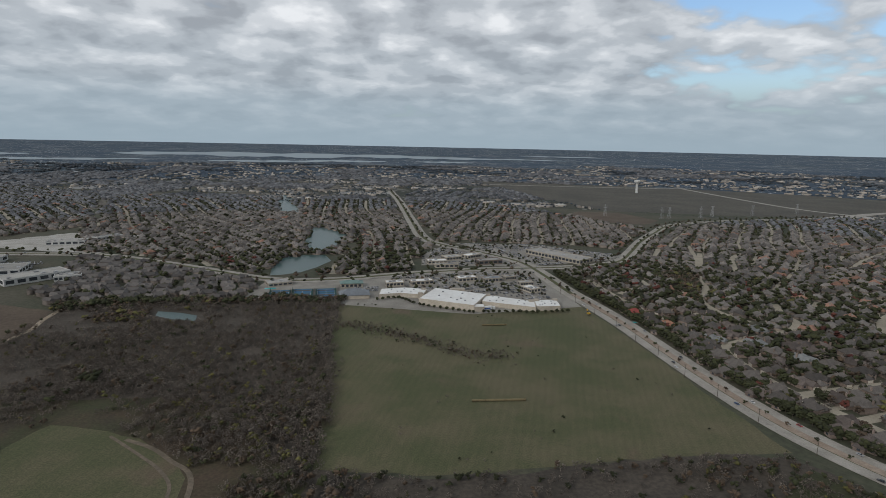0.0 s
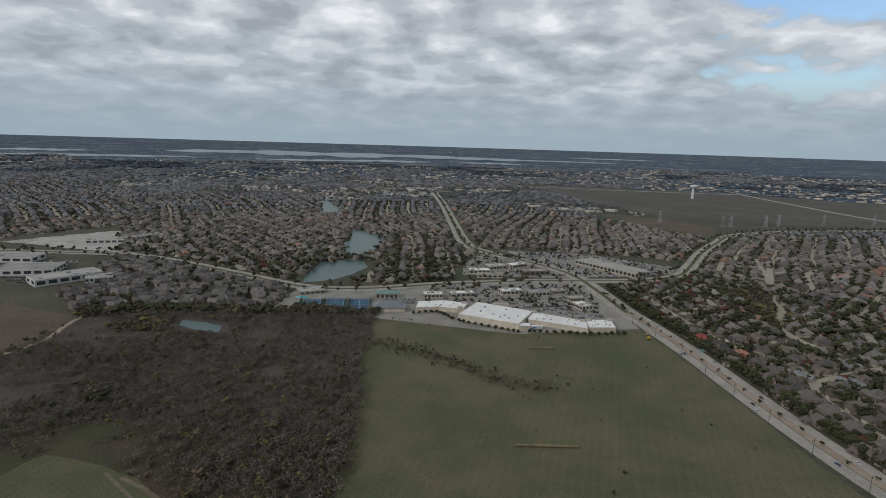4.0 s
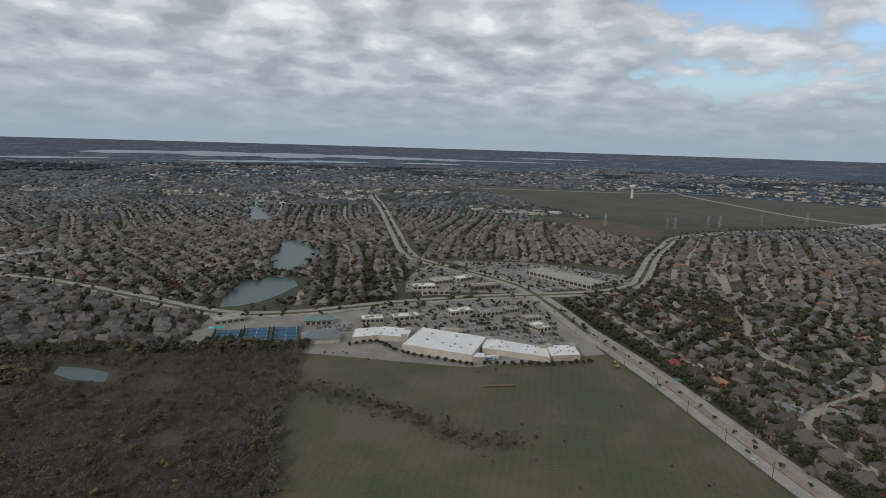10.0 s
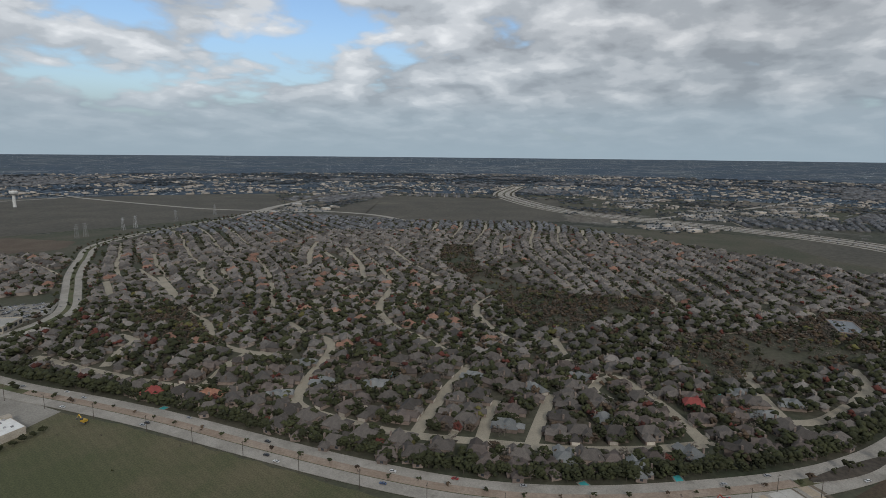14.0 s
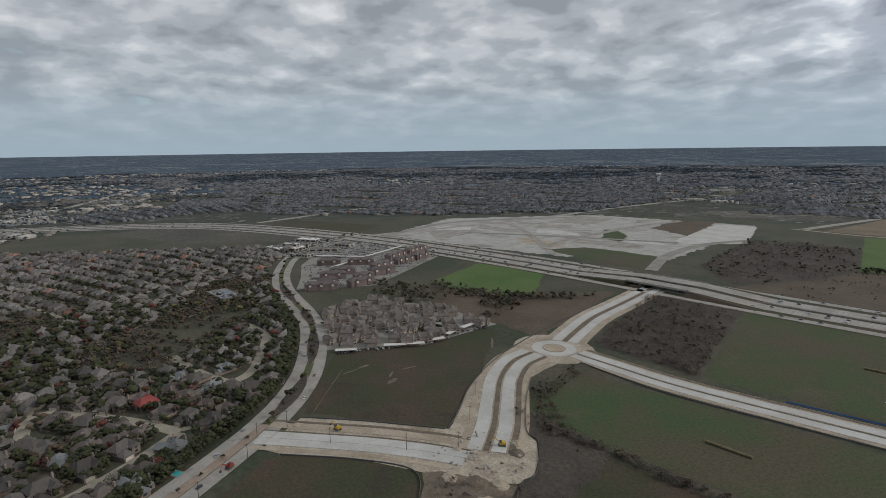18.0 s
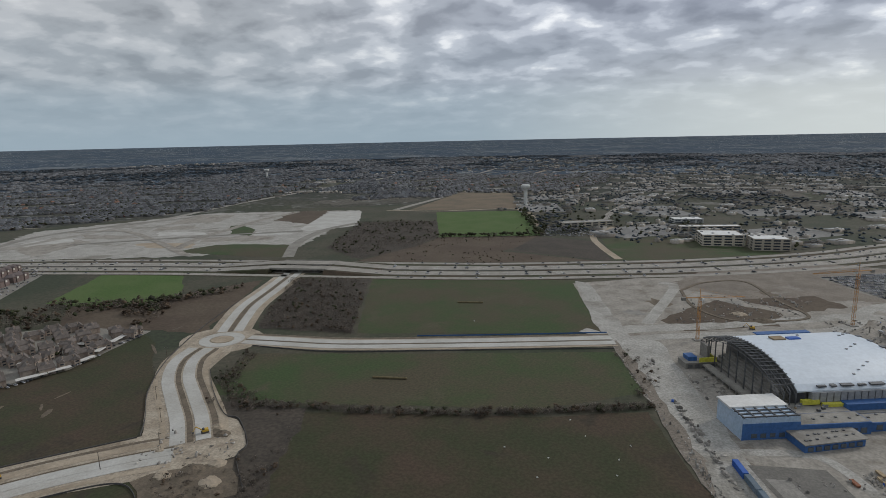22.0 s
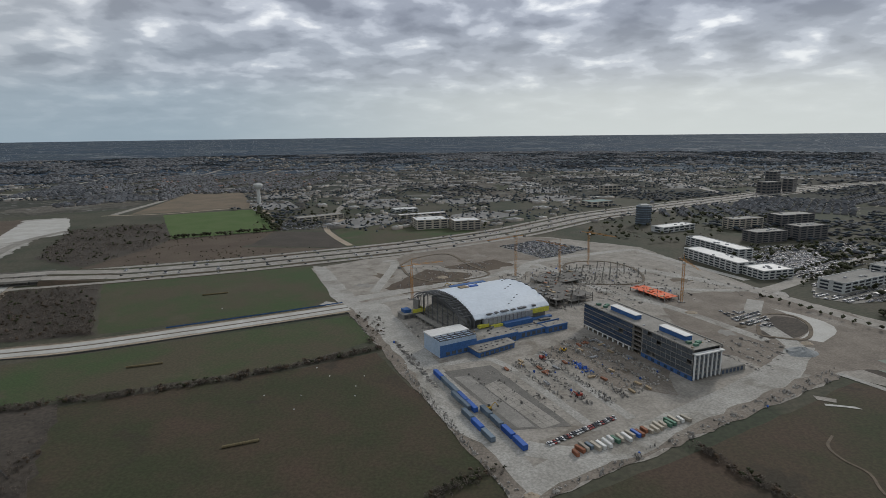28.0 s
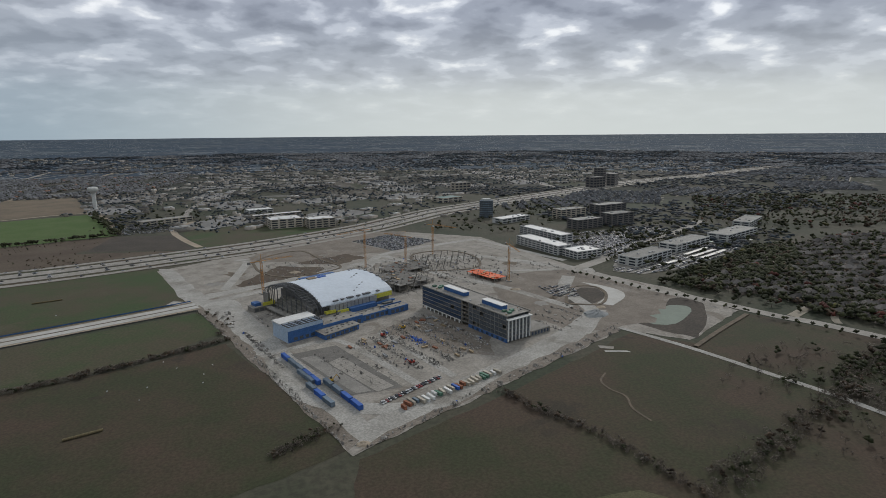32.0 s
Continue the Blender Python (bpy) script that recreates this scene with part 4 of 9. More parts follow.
# where houses may stand
AREAS = {  # outline, way of the streets (degrees from +x), gap between streets
    "lakeside": ([(-150, 660), (-45, 695), (-20, 880), (-70, 1130), (-135, 1560), (-420, 1560), (-300, 1240), (-140, 1060), (-130, 800)], 101, 60),
    "terrace": ([(20, 925), (240, 905), (300, 930), (400, 1100), (330, 1230), (250, 1240), (230, 1400), (100, 1560), (-90, 1560), (-45, 1200), (-10, 950)], 78, 58),
    "ridge": ([(308, 900), (360, 960), (500, 1165), (640, 1245), (780, 1290), (1000, 1370), (1060, 1000), (930, 830), (820, 720), (640, 880), (470, 890), (420, 760)], 68, 60),
    "east": ([(720, 470), (840, 640), (960, 830), (1060, 960), (1240, 700), (1000, 200), (880, -40), (760, 40), (750, 160), (690, 190), (600, 300), (620, 400)], 28, 62),
    "mid": ([(560, 450), (500, 470), (420, 480), (560, 560), (640, 560), (700, 620), (790, 700), (640, 860), (480, 880), (350, 700), (340, 610), (360, 480), (400, 400)], 50, 60),
    "west": ([(-215, 660), (-300, 700), (-400, 748), (-480, 780), (-490, 940), (-620, 1000), (-900, 1560), (-480, 1560), (-310, 1200), (-265, 1060), (-260, 800)], 128, 60),
    "north_west": ([(-640, 1000), (-720, 820), (-1100, 720), (-1700, 1200), (-1500, 1900), (-950, 1560)], 140, 62),
    "south_west": ([(-490, -30), (-640, -110), (-900, -180), (-1500, -60), (-1500, 420), (-1000, 520), (-640, 420), (-545, 170)], 160, 66),
    "far_south": ([(520, -1290), (300, -1290), (120, -1500), (140, -2300), (800, -2400), (900, -1500)], 75, 70),
    "far_east": ([(1100, -480), (960, -760), (1100, -1500), (2000, -1300), (2200, -300), (1400, -100)], 30, 74),
}
WOODS = [  # outlines of woods and creek belts
    [(820, 690), (700, 640), (600, 530), (560, 470), (470, 400), (455, 335), (520, 320), (600, 270), (640, 290), (600, 380), (610, 460), (700, 570), (840, 650)],
    [(462, 268), (417, 206), (440, 180), (560, 100), (600, 120), (680, 60), (690, 130), (560, 200), (520, 250)],
    [(281, 648), (215, 562), (262, 590), (268, 560), (282, 600), (325, 700), (300, 720), (262, 700)],
]
WATER = [[(-205, 655), (-231, 760), (-167, 787), (-150, 746), (-173, 675)], [(-205, 815), (-250, 1062), (-175, 995), (-158, 930), (-171, 800)], [(-363, 1251), (-318, 1265), (-400, 1480), (-450, 1740), (-478, 1700), (-440, 1500)]]
SHOPS = [(-110, 540), (29, 515), (140, 548), (128, 640), (112, 715), (40, 700), (-60, 670), (-125, 632), (-200, 628), (-205, 540)]
SHOPS_NORTH = [(-28, 730), (110, 735), (240, 790), (265, 830), (150, 905), (20, 905), (60, 850), (0, 880), (-30, 800)]
BUSY = Grid(40.0)
ROAD_SPOTS = Grid(40.0)
for line, r in [(AVENUE, 14), (CROSS, 13), (BYPASS, 12)] + [(q, 6) for q in NEAR_STREETS]:
    for x, y in line[::2]:
        ROAD_SPOTS.put(x, y, r)
for x, y in HIGHWAY:
    ROAD_SPOTS.put(x, y, 36)


def free_ground(x, y):
    return not any(within(x, y, q) for q in WOODS + WATER + [SHOPS, SHOPS_NORTH, FIELD, SITE])


homes = []  # x, y, turn
rnd = random.Random(5)


def line_homes(line, gap, back, every=13.2, must=None):
    step = max(1, int(every / max(0.1, np.linalg.norm(line[1] - line[0]))))
    s = sides_of(line)
    for side in (1, -1):
        for i in range(step // 2, len(line), step):
            x, y = line[i] + s[i] * side * (back + rnd.uniform(-1.5, 1.5))
            if must is not None and not within(x, y, must):
                continue
            if not BUSY.clear(x, y, 5.9) or not ROAD_SPOTS.clear(x, y, 5.4) or not free_ground(x, y):
                continue
            BUSY.put(x, y, 5.9)
            turn = math.atan2(s[i][1], s[i][0]) - side * math.pi / 2
            homes.append((x, y, turn + rnd.uniform(-0.06, 0.06)))


REDS, ORANGE = [(183, 520), (361, 220)], [(204, 488), (288, 525), (334, 442), (300, 520), (345, 470)]
for x, y in REDS + ORANGE:
    BUSY.put(x, y, 6.0)
    homes.append((x, y, rnd.choice((0.3, 1.9, 3.4))))
for line in NEAR_STREETS:
    line_homes(line, 17, 13.6)
# a second pass fills the blocks between the streets
NEAR = [(150, 690), (185, 480), (205, 330), (228, 270), (294, 182), (358, 132), (428, 104), (500, 90), (624, 76), (700, 60), (600, 300), (560, 450), (420, 470), (350, 600), (330, 720), (300, 820), (240, 780), (190, 735)]
for _ in range(9000):
    x, y = rnd.uniform(150, 720), rnd.uniform(60, 830)
    if within(x, y, NEAR) and BUSY.clear(x, y, 6.4) and ROAD_SPOTS.clear(x, y, 6.0) and free_ground(x, y):
        BUSY.put(x, y, 6.4)
        q = min(((line[k][0] - x) ** 2 + (line[k][1] - y) ** 2, n, k) for n, line in enumerate(NEAR_STREETS) for k in range(0, len(line), 6))
        to = NEAR_STREETS[q[1]][q[2]] - np.array((x, y))
        homes.append((x, y, math.atan2(to[1], to[0]) + math.pi / 2))
b = Build()
for name, (poly, way, gap) in AREAS.items():
    c, s = math.cos(radians(way)), math.sin(radians(way))
    us = [x * c + y * s for x, y in poly]
    vs = [-x * s + y * c for x, y in poly]
    gap *= 0.86
    v = min(vs) + gap * 0.4
    k = 0
    while v < max(vs):
        line = []
        for u in np.arange(min(us), max(us), 6.0):
            bend = 9 * math.sin(u / 95.0 + k * 0.35) + 16 * math.sin(u / 260.0 + len(name))
            line.append((u * c - (v + bend) * s, u * s + (v + bend) * c))
        line = np.array(line)
        keep = inside(line[:, 0], line[:, 1], poly) & np.array([ROAD_SPOTS.clear(x, y, 1) and free_ground(x, y) for x, y in line])
        gaps = np.sin(np.arange(len(line)) * 6.0 / 230.0 + k * 1.7 + len(name)) > -0.93
        run = []
        for p, ok in list(zip(line, keep & gaps)) + [(None, False)]:
            if ok:
                run.append(p)
            else:
                if len(run) > 8:
                    run = np.array(run)
                    ribbon(b, run, 3.6, -3.6, 0.13 + 0.001 * (k % 9))
                    for x, y in run[::3]:
                        ROAD_SPOTS.put(x, y, 4.5)
                    line_homes(run, gap, 12.6, 13.2, poly)
                run = []
        v += gap
        k += 1
setting("road_lanes", b, "street_concrete", "pale concrete streets of the farther housing", "road")

# what is left of the estates is filled house by house
FILL = [q[0] for q in AREAS.values()][:8] + [[(-500, 760), (-215, 660), (-150, 800), (-140, 1060), (-300, 1240), (-420, 1560), (-900, 1560), (-640, 1000)], [(-45, 900), (20, 925), (240, 905), (300, 870), (400, 1100), (230, 1400), (100, 1560), (-130, 1560)],
        [(300, 870), (500, 1165), (1000, 1370), (1080, 960), (1240, 700), (1000, 200), (880, -40), (760, 45), (600, 90), (330, 700)]]
for poly in FILL:
    xs, ys = [q[0] for q in poly], [q[1] for q in poly]
    way = next((w for o, w, _ in AREAS.values() if o is poly), 60)
    for _ in range(int((max(xs) - min(xs)) * (max(ys) - min(ys)) / 90)):
        x, y = rnd.uniform(min(xs), max(xs)), rnd.uniform(min(ys), max(ys))
        if BUSY.clear(x, y, 6.8) and within(x, y, poly) and ROAD_SPOTS.clear(x, y, 6) and free_ground(x, y):
            BUSY.put(x, y, 6.4)
            homes.append((x, y, radians(way + rnd.choice((0, 90, 180, 270)))))

# the nearest houses stand as things of their own
homes.sort(key=lambda q: min((q[0] + 10) ** 2 + (q[1] - e) ** 2 for e in (100, 160, 200)))
near_homes, far_homes = homes[:146], homes[146:]
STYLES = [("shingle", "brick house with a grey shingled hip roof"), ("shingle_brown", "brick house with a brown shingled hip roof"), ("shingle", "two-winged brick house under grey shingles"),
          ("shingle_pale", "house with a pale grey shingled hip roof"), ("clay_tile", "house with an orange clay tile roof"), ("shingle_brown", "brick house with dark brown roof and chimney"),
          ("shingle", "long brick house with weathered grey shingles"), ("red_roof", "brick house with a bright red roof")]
protos = [make_house("house", label, mat, 40 + i, (0, 0, -60)) for i, (mat, label) in enumerate(STYLES)]
used = set()
for x, y, turn in near_homes:
    if min(math.hypot(x - a, y - c) for a, c in REDS) < 9:
        k = 7
    elif min(math.hypot(x - a, y - c) for a, c in ORANGE) < 11:
        k = 4
    elif x > 380 and y < 215:
        k = rnd.choice((3, 3, 0, 2, 6))
    else:
        k = rnd.choice((0, 0, 1, 1, 2, 2, 3, 5, 5, 6, 6))
    m = pose(x, y, 0.03, 0, 0, math.degrees(turn))
    if k in used:
        ob = copy_thing(protos[k], m)
    else:
        used.add(k)
        ob = protos[k]
        ob.matrix_basis = m
    ob.scale = (0.9, 0.9, 0.82)
for k, ob in enumerate(protos):
    if k not in used:
        for o in [*ob.children_recursive, ob]:
            bpy.data.objects.remove(o)
models = [house_mass(i) for i in range(6)]
simple = [house_far(i) for i in range(4)]
grey, clay, dim = [[] for _ in models], [[] for _ in models], [[] for _ in models]
for x, y, turn in far_homes:
    k = rnd.randrange(6)
    hot = 0.16 if 380 < x < 620 and 450 < y < 760 else 0.025
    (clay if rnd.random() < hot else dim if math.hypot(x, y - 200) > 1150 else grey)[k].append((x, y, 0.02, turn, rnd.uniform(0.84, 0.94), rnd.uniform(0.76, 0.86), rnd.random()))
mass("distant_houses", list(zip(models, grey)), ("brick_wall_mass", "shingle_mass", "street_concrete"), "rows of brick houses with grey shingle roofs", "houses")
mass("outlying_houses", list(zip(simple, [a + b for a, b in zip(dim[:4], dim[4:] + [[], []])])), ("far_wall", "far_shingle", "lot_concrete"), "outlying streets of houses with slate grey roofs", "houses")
mass("distant_tiled_houses", list(zip(models, clay)), ("brick_wall_mass", "clay_mass", "street_concrete"), "scattered houses with orange clay roofs", "houses")

# ---- trees ----
for tree_name, leaf_a, leaf_b in (("oak_leaf", (0.031, 0.036, 0.015), (0.047, 0.050, 0.021)), ("brown_leaf", (0.070, 0.050, 0.034), (0.094, 0.066, 0.043)), ("red_leaf", (0.11, 0.035, 0.026), (0.085, 0.03, 0.022)),
                                 ("yellow_leaf", (0.115, 0.102, 0.034), (0.088, 0.086, 0.030)), ("bare_twig", (0.128, 0.107, 0.088), (0.170, 0.144, 0.120))):
    surface(tree_name, leaf_a, leaf_b, 0.5, 0.9, fine=2.5, vary=0.3, darker=0.4)
    surface(tree_name + "_mass", leaf_a, leaf_b, 0.08, 0.9, fine=1.0, vary=0.4, islands=True, darker=0.4)
surface("bark", (0.075, 0.06, 0.048), (0.10, 0.085, 0.068), 1.0, 0.95)


def clump(b, x, y, z, r, rr, m=0, flat=0.75):
    """A tuft of leaves: a rough eight-sided lump with jagged corners."""
    n = len(b.v)
    for dx, dy, dz in ((1, 0, 0), (0, 1, 0), (-1, 0, 0), (0, -1, 0), (0, 0, 1), (0, 0, -1)):
        k = r * rr.uniform(0.6, 1.35)
        b.v.append((x + dx * k + rr.uniform(-0.3, 0.3) * r, y + dy * k + rr.uniform(-0.3, 0.3) * r, z + dz * k * flat + rr.uniform(-0.2, 0.2) * r))
    for i, j, k in ((0, 1, 4), (1, 2, 4), (2, 3, 4), (3, 0, 4), (1, 0, 5), (2, 1, 5), (3, 2, 5), (0, 3, 5)):
        b.f.append((n + i, n + j, n + k))
        b.m.append(m)


def crown(seed, clumps, width=1.0, high=1.0, base=0.28, size=0.2, m=0):
    """A crown about one metre wide and high, of tufts round its shell, denser at the top."""
    rr = random.Random(seed)
    b = Build()
    for _ in range(clumps):
        a, u = rr.uniform(0, 2 * math.pi), rr.uniform(-0.75, 1)
        q = math.sqrt(max(0.0, 1 - u * u)) * rr.uniform(0.55, 1.0) * (0.85 + 0.3 * math.sin(2.3 * a + seed))
        zc = base + (1 - base) / 2
        clump(b, 0.42 * width * q * math.cos(a), 0.42 * width * q * math.sin(a), (zc + u * (1 - base) / 2 * 0.86) * high, size * rr.uniform(0.6, 1.2), rr, m)
    return b


def trunk_of(b, seed, limbs=5, m=1, spread=0.3, base=0.32, thick=0.028, top=0.9):
    rr = random.Random(seed + 99)
    b.rod((0, 0, 0), (rr.uniform(-0.03, 0.03), rr.uniform(-0.03, 0.03), base + 0.15), thick, 5, m, thick * 0.6)
    for i in range(limbs):
        a = 2 * math.pi * (i + rr.random()) / limbs
        z0 = base * rr.uniform(0.75, 1.3)
        q = spread * rr.uniform(0.6, 1.1)
        b.rod((0, 0, z0), (q * math.cos(a), q * math.sin(a), top * rr.uniform(0.7, 1.0)), thick * 0.5, 3, m, thick * 0.12)


def bare(seed, limbs=5, twigs=18, m=0):
    """A leafless tree: limbs and a thin haze of twig tufts with wide gaps."""
    rr = random.Random(seed)
    b = Build()
    trunk_of(b, seed, limbs, m, 0.36, 0.25, 0.026, 0.95)
    for _ in range(twigs):
        a, q, z = rr.uniform(0, 6.28), 0.42 * math.sqrt(rr.random()), rr.uniform(0.42, 0.98)
        x, y = q * math.cos(a), q * math.sin(a)
        n = len(b.v)
        for _ in range(4):
            b.v.append((x + rr.uniform(-0.16, 0.16), y + rr.uniform(-0.16, 0.16), z + rr.uniform(-0.12, 0.15)))
        for f in ((0, 1, 2), (0, 2, 3), (0, 3, 1), (1, 3, 2)):
            b.f.append(tuple(n + i for i in f))
            b.m.append(m)
    return b


def make_tree(name, leaf, label, seed, size, at, clumps=60):
    root = thing(name, label, "tree", "street and garden trees", at)
    b = Build()
    trunk_of(b, seed, 6, 0)
    part("trunk", b, "bark", root)
    part("crown", crown(seed, clumps, 1.15, 1.0, 0.25, 0.15), leaf, root)
    root.scale = (size, size, size * 0.92)
    return root


tree_rnd = random.Random(11)
KINDS = [("oak_leaf", "dark evergreen live oak among the houses"), ("oak_leaf", "broad dark green live oak beside a road"), ("brown_leaf", "oak with brown winter leaves"),
         ("oak_leaf", "young live oak with a rounded crown"), ("red_leaf", "small tree with dark red leaves"), ("yellow_leaf", "tree with yellow autumn leaves")]
tree_protos = [make_tree("tree", leaf, label, 70 + i, 1.0, (0, 0, -60)) for i, (leaf, label) in enumerate(KINDS)]
tree_used = set()
TREE_SPOTS = Grid(20.0)


def plant(x, y, size, k):
    """A tree as a thing of its own."""
    TREE_SPOTS.put(x, y, size * 0.3)
    proto = tree_protos[k]
    if k in tree_used:
        ob = copy_thing(proto, pose(x, y, 0.02, 0, 0, tree_rnd.uniform(0, 360)))
    else:
        tree_used.add(k)
        ob = proto
        ob.matrix_basis = pose(x, y, 0.02, 0, 0, tree_rnd.uniform(0, 360))
    ob.scale = (size, size, size * tree_rnd.uniform(0.8, 1.0))


# the belt of evergreens between the houses and the avenue
side = sides_of(AVENUE)
belt_near = []
for i in range(0, len(AVENUE)):
    x, y = AVENUE[i]
    if y > 690 or (x > 620):
        continue
    for row in range(4):
        px, py = AVENUE[i] + side[i] * (16.0 + row % 2 * 4.0 + tree_rnd.uniform(-1.2, 1.2)) + np.array((side[i][1], -side[i][0])) * (row // 2 * 4.0) + np.array((tree_rnd.uniform(-1.5, 1.5), tree_rnd.uniform(-1.5, 1.5)))
        belt_near.append((px, py, tree_rnd.uniform(4.8, 7.4)))
for j, (x, y, s) in enumerate(belt_near):
    if j % 4 == 0 and j < 440:
        plant(x, y, s, 0 if j % 3 else 1)
many = {"oak": [], "brown": [], "red": [], "yellow": [], "bare": []}


def tree_at(kind, x, y, size, z=0.0):
    many[kind].append((x, y, z, tree_rnd.uniform(0, 6.28), size * tree_rnd.uniform(0.9, 1.25), size, tree_rnd.random()))


for j, (x, y, s) in enumerate(belt_near):
    if not (j % 4 == 0 and j < 440):
        tree_at("oak", x, y, s)


def garden_kind():
    return tree_rnd.choices(("oak", "brown", "red", "yellow", "bare"), (68, 9, 3, 1, 19))[0]


# gardens: three trees round every house
planted = 0
for n, (x, y, turn) in enumerate(near_homes + far_homes):
    for _ in range(14 if n < 700 else 8 if n < 2000 else 3):
        a, q = tree_rnd.uniform(0, 6.28), tree_rnd.uniform(5.8, 12)
        px, py = x + q * math.cos(a), y + q * math.sin(a)
        if BUSY.clear(px, py, 0.0) and ROAD_SPOTS.clear(px, py, 0.6) and TREE_SPOTS.clear(px, py, 0.8):
            size = tree_rnd.uniform(4.4, 7.6) if n < 700 else tree_rnd.uniform(3.6, 5.8)
            kind = garden_kind()
            if n < 146 and planted < 150 and kind != "bare":
                plant(px, py, size, {"oak": tree_rnd.choice((0, 1, 3)), "brown": 2, "red": 4, "yellow": 5}[kind])
                planted += 1
            else:
                TREE_SPOTS.put(px, py, size * 0.3)
                tree_at(kind, px, py, size)


def scatter(poly, count, mix, lo, hi, gap=1.0):
    xs, ys = [p[0] for p in poly], [p[1] for p in poly]
    kinds, weights = list(mix), list(mix.values())
    made = 0
    for _ in range(count * 4):
        x, y = tree_rnd.uniform(min(xs), max(xs)), tree_rnd.uniform(min(ys), max(ys))
        if made < count and within(x, y, poly):
            if gap and not TREE_SPOTS.clear(x, y, gap):
                continue
            TREE_SPOTS.put(x, y, gap)
            tree_at(tree_rnd.choices(kinds, weights)[0], x, y, tree_rnd.uniform(lo, hi))
            made += 1


THICKET = {"bare": 94, "brown": 3, "oak": 1, "yellow": 2}
POND = [(-266, 507), (-236, 506), (-216, 497), (-208, 474), (-241, 474), (-264, 486)]


def brush(poly, count, mix, lo, hi, clearings=0.5, scale=0.017, avoid=()):
    """A thicket with clearings where a broad noise is low."""
    xs, ys = [p[0] for p in poly], [p[1] for p in poly]
    kinds, weights = list(mix), list(mix.values())
    made = tries = 0
    while made < count and tries < count * 6:
        tries += 1
        x, y = tree_rnd.uniform(min(xs), max(xs)), tree_rnd.uniform(min(ys), max(ys))
        v = noise.noise(Vector((x * scale, y * scale, 3.3))) + 0.5 * noise.noise(Vector((x * scale * 3, y * scale * 3, 8.1)))
        if v < clearings - 0.5 + tree_rnd.uniform(-0.25, 0.25) or not within(x, y, poly) or any(within(x, y, q) for q in avoid):
            continue
        tree_at(tree_rnd.choices(kinds, weights)[0], x, y, tree_rnd.uniform(lo, hi) * (0.75 + 0.5 * max(0, v)))
        made += 1


brush(WOOD_WEST, 8200, THICKET, 2.6, 5.4, 0.30, avoid=[POND, CORNER])
brush([(-120, 250), (-65, 262), (-80, 380), (-130, 400), (-170, 330)], 900, {"oak": 8, "yellow": 9, "bare": 75, "brown": 8}, 2.6, 5.0, 0.3, 0.03)
brush([(-108, 232), (-60, 250), (0, 246), (105, 266), (182, 274), (205, 235), (150, 195), (-60, 195)], 700, {"bare": 60, "brown": 12, "oak": 14, "yellow": 5}, 3.0, 6.0, 0.35)
for poly, n in zip(WOODS, (2000, 1100, 640)):
    brush(poly, n, {"bare": 58, "brown": 28, "oak": 11, "yellow": 3}, 4.4, 7.4, 0.1)
brush([(367, -250), (279, -276), (208, -106), (294, -96)], 1900, {"bare": 93, "brown": 5, "oak": 2}, 2.8, 5.0, 0.12)
brush([(240, 26), (168, 20), (128, 130), (150, 150), (205, 100), (200, 60)], 260, {"bare": 88, "brown": 12}, 2.0, 4.0, 0.3)
brush([(512, -676), (371, -728), (308, -574), (300, -480), (345, -370), (430, -430)], 1900, {"bare": 92, "oak": 8}, 3.0, 5.5, 0.12)
brush([(303, -490), (300, -556), (150, -605), (175, -470), (60, -450), (200, -372), (345, -352)], 160, {"oak": 40, "brown": 60}, 1.4, 2.8, 0.4)
brush([(470, -105), (395, -60), (400, -90), (440, -160), (520, -90), (560, -60), (600, -40), (520, 0), (480, -40)], 480, {"bare": 66, "oak": 14, "brown": 20}, 3.5, 7.0, 0.3)
brush([(-150, 330), (-300, 270), (-345, 212), (-420, 250), (-520, 170), (-560, 260), (-420, 420)], 700, {"bare": 80, "brown": 12, "oak": 8}, 4.0, 8.0, 0.35, avoid=[CORNER])
brush([(-330, 270), (-520, 170), (-420, 110), (-330, 140), (-290, 190)], 260, {"bare": 90, "oak": 10}, 3.0, 6.0, 0.35)
brush(FIELD, 60, {"bare": 80, "oak": 20}, 1.2, 2.4, 0.75, 0.03)


brush([(-352, 492), (-288, 520), (-180, 533), (-102, 538), (-95, 560), (-150, 556), (-205, 544), (-300, 542), (-372, 516)], 620, {"bare": 42, "oak": 34, "brown": 20, "yellow": 4}, 5.0, 8.0, 0.1, avoid=[POND])
brush([(-310, 486), (-266, 500), (-262, 476), (-300, 462)], 70, {"brown": 55, "yellow": 25, "bare": 20}, 4.0, 6.5, 0.0)


def hedge(pts, count, width, mix, lo, hi):
    line = smooth_line(pts, 4)
    kinds, weights = list(mix), list(mix.values())
    for _ in range(count):
        x, y = line[tree_rnd.randrange(len(line))]
        tree_at(tree_rnd.choices(kinds, weights)[0], x + tree_rnd.gauss(0, width), y + tree_rnd.gauss(0, width), tree_rnd.uniform(lo, hi))


HEDGE = {"bare": 84, "oak": 6, "brown": 10}
hedge([(206, 28), (190, 24), (167, 18), (108, 6), (41, -16), (-24, -44)], 760, 1.9, HEDGE, 1.5, 3.6)
hedge([(-18, -60), (-22, -100), (0, -122)], 60, 4.0, HEDGE, 1.5, 3.5)
hedge([(-48, 138), (-66, 128), (-82, 120)], 110, 2.2, HEDGE, 1.5, 3.5)
hedge([(-186, 114), (-196, 146), (-211, 178), (-223, 230), (-226, 262)], 330, 1.8, HEDGE, 1.5, 3.6)
hedge([(-62, 250), (-72, 337), (-91, 441), (-102, 545)], 260, 3.0, THICKET, 3.0, 6.5)
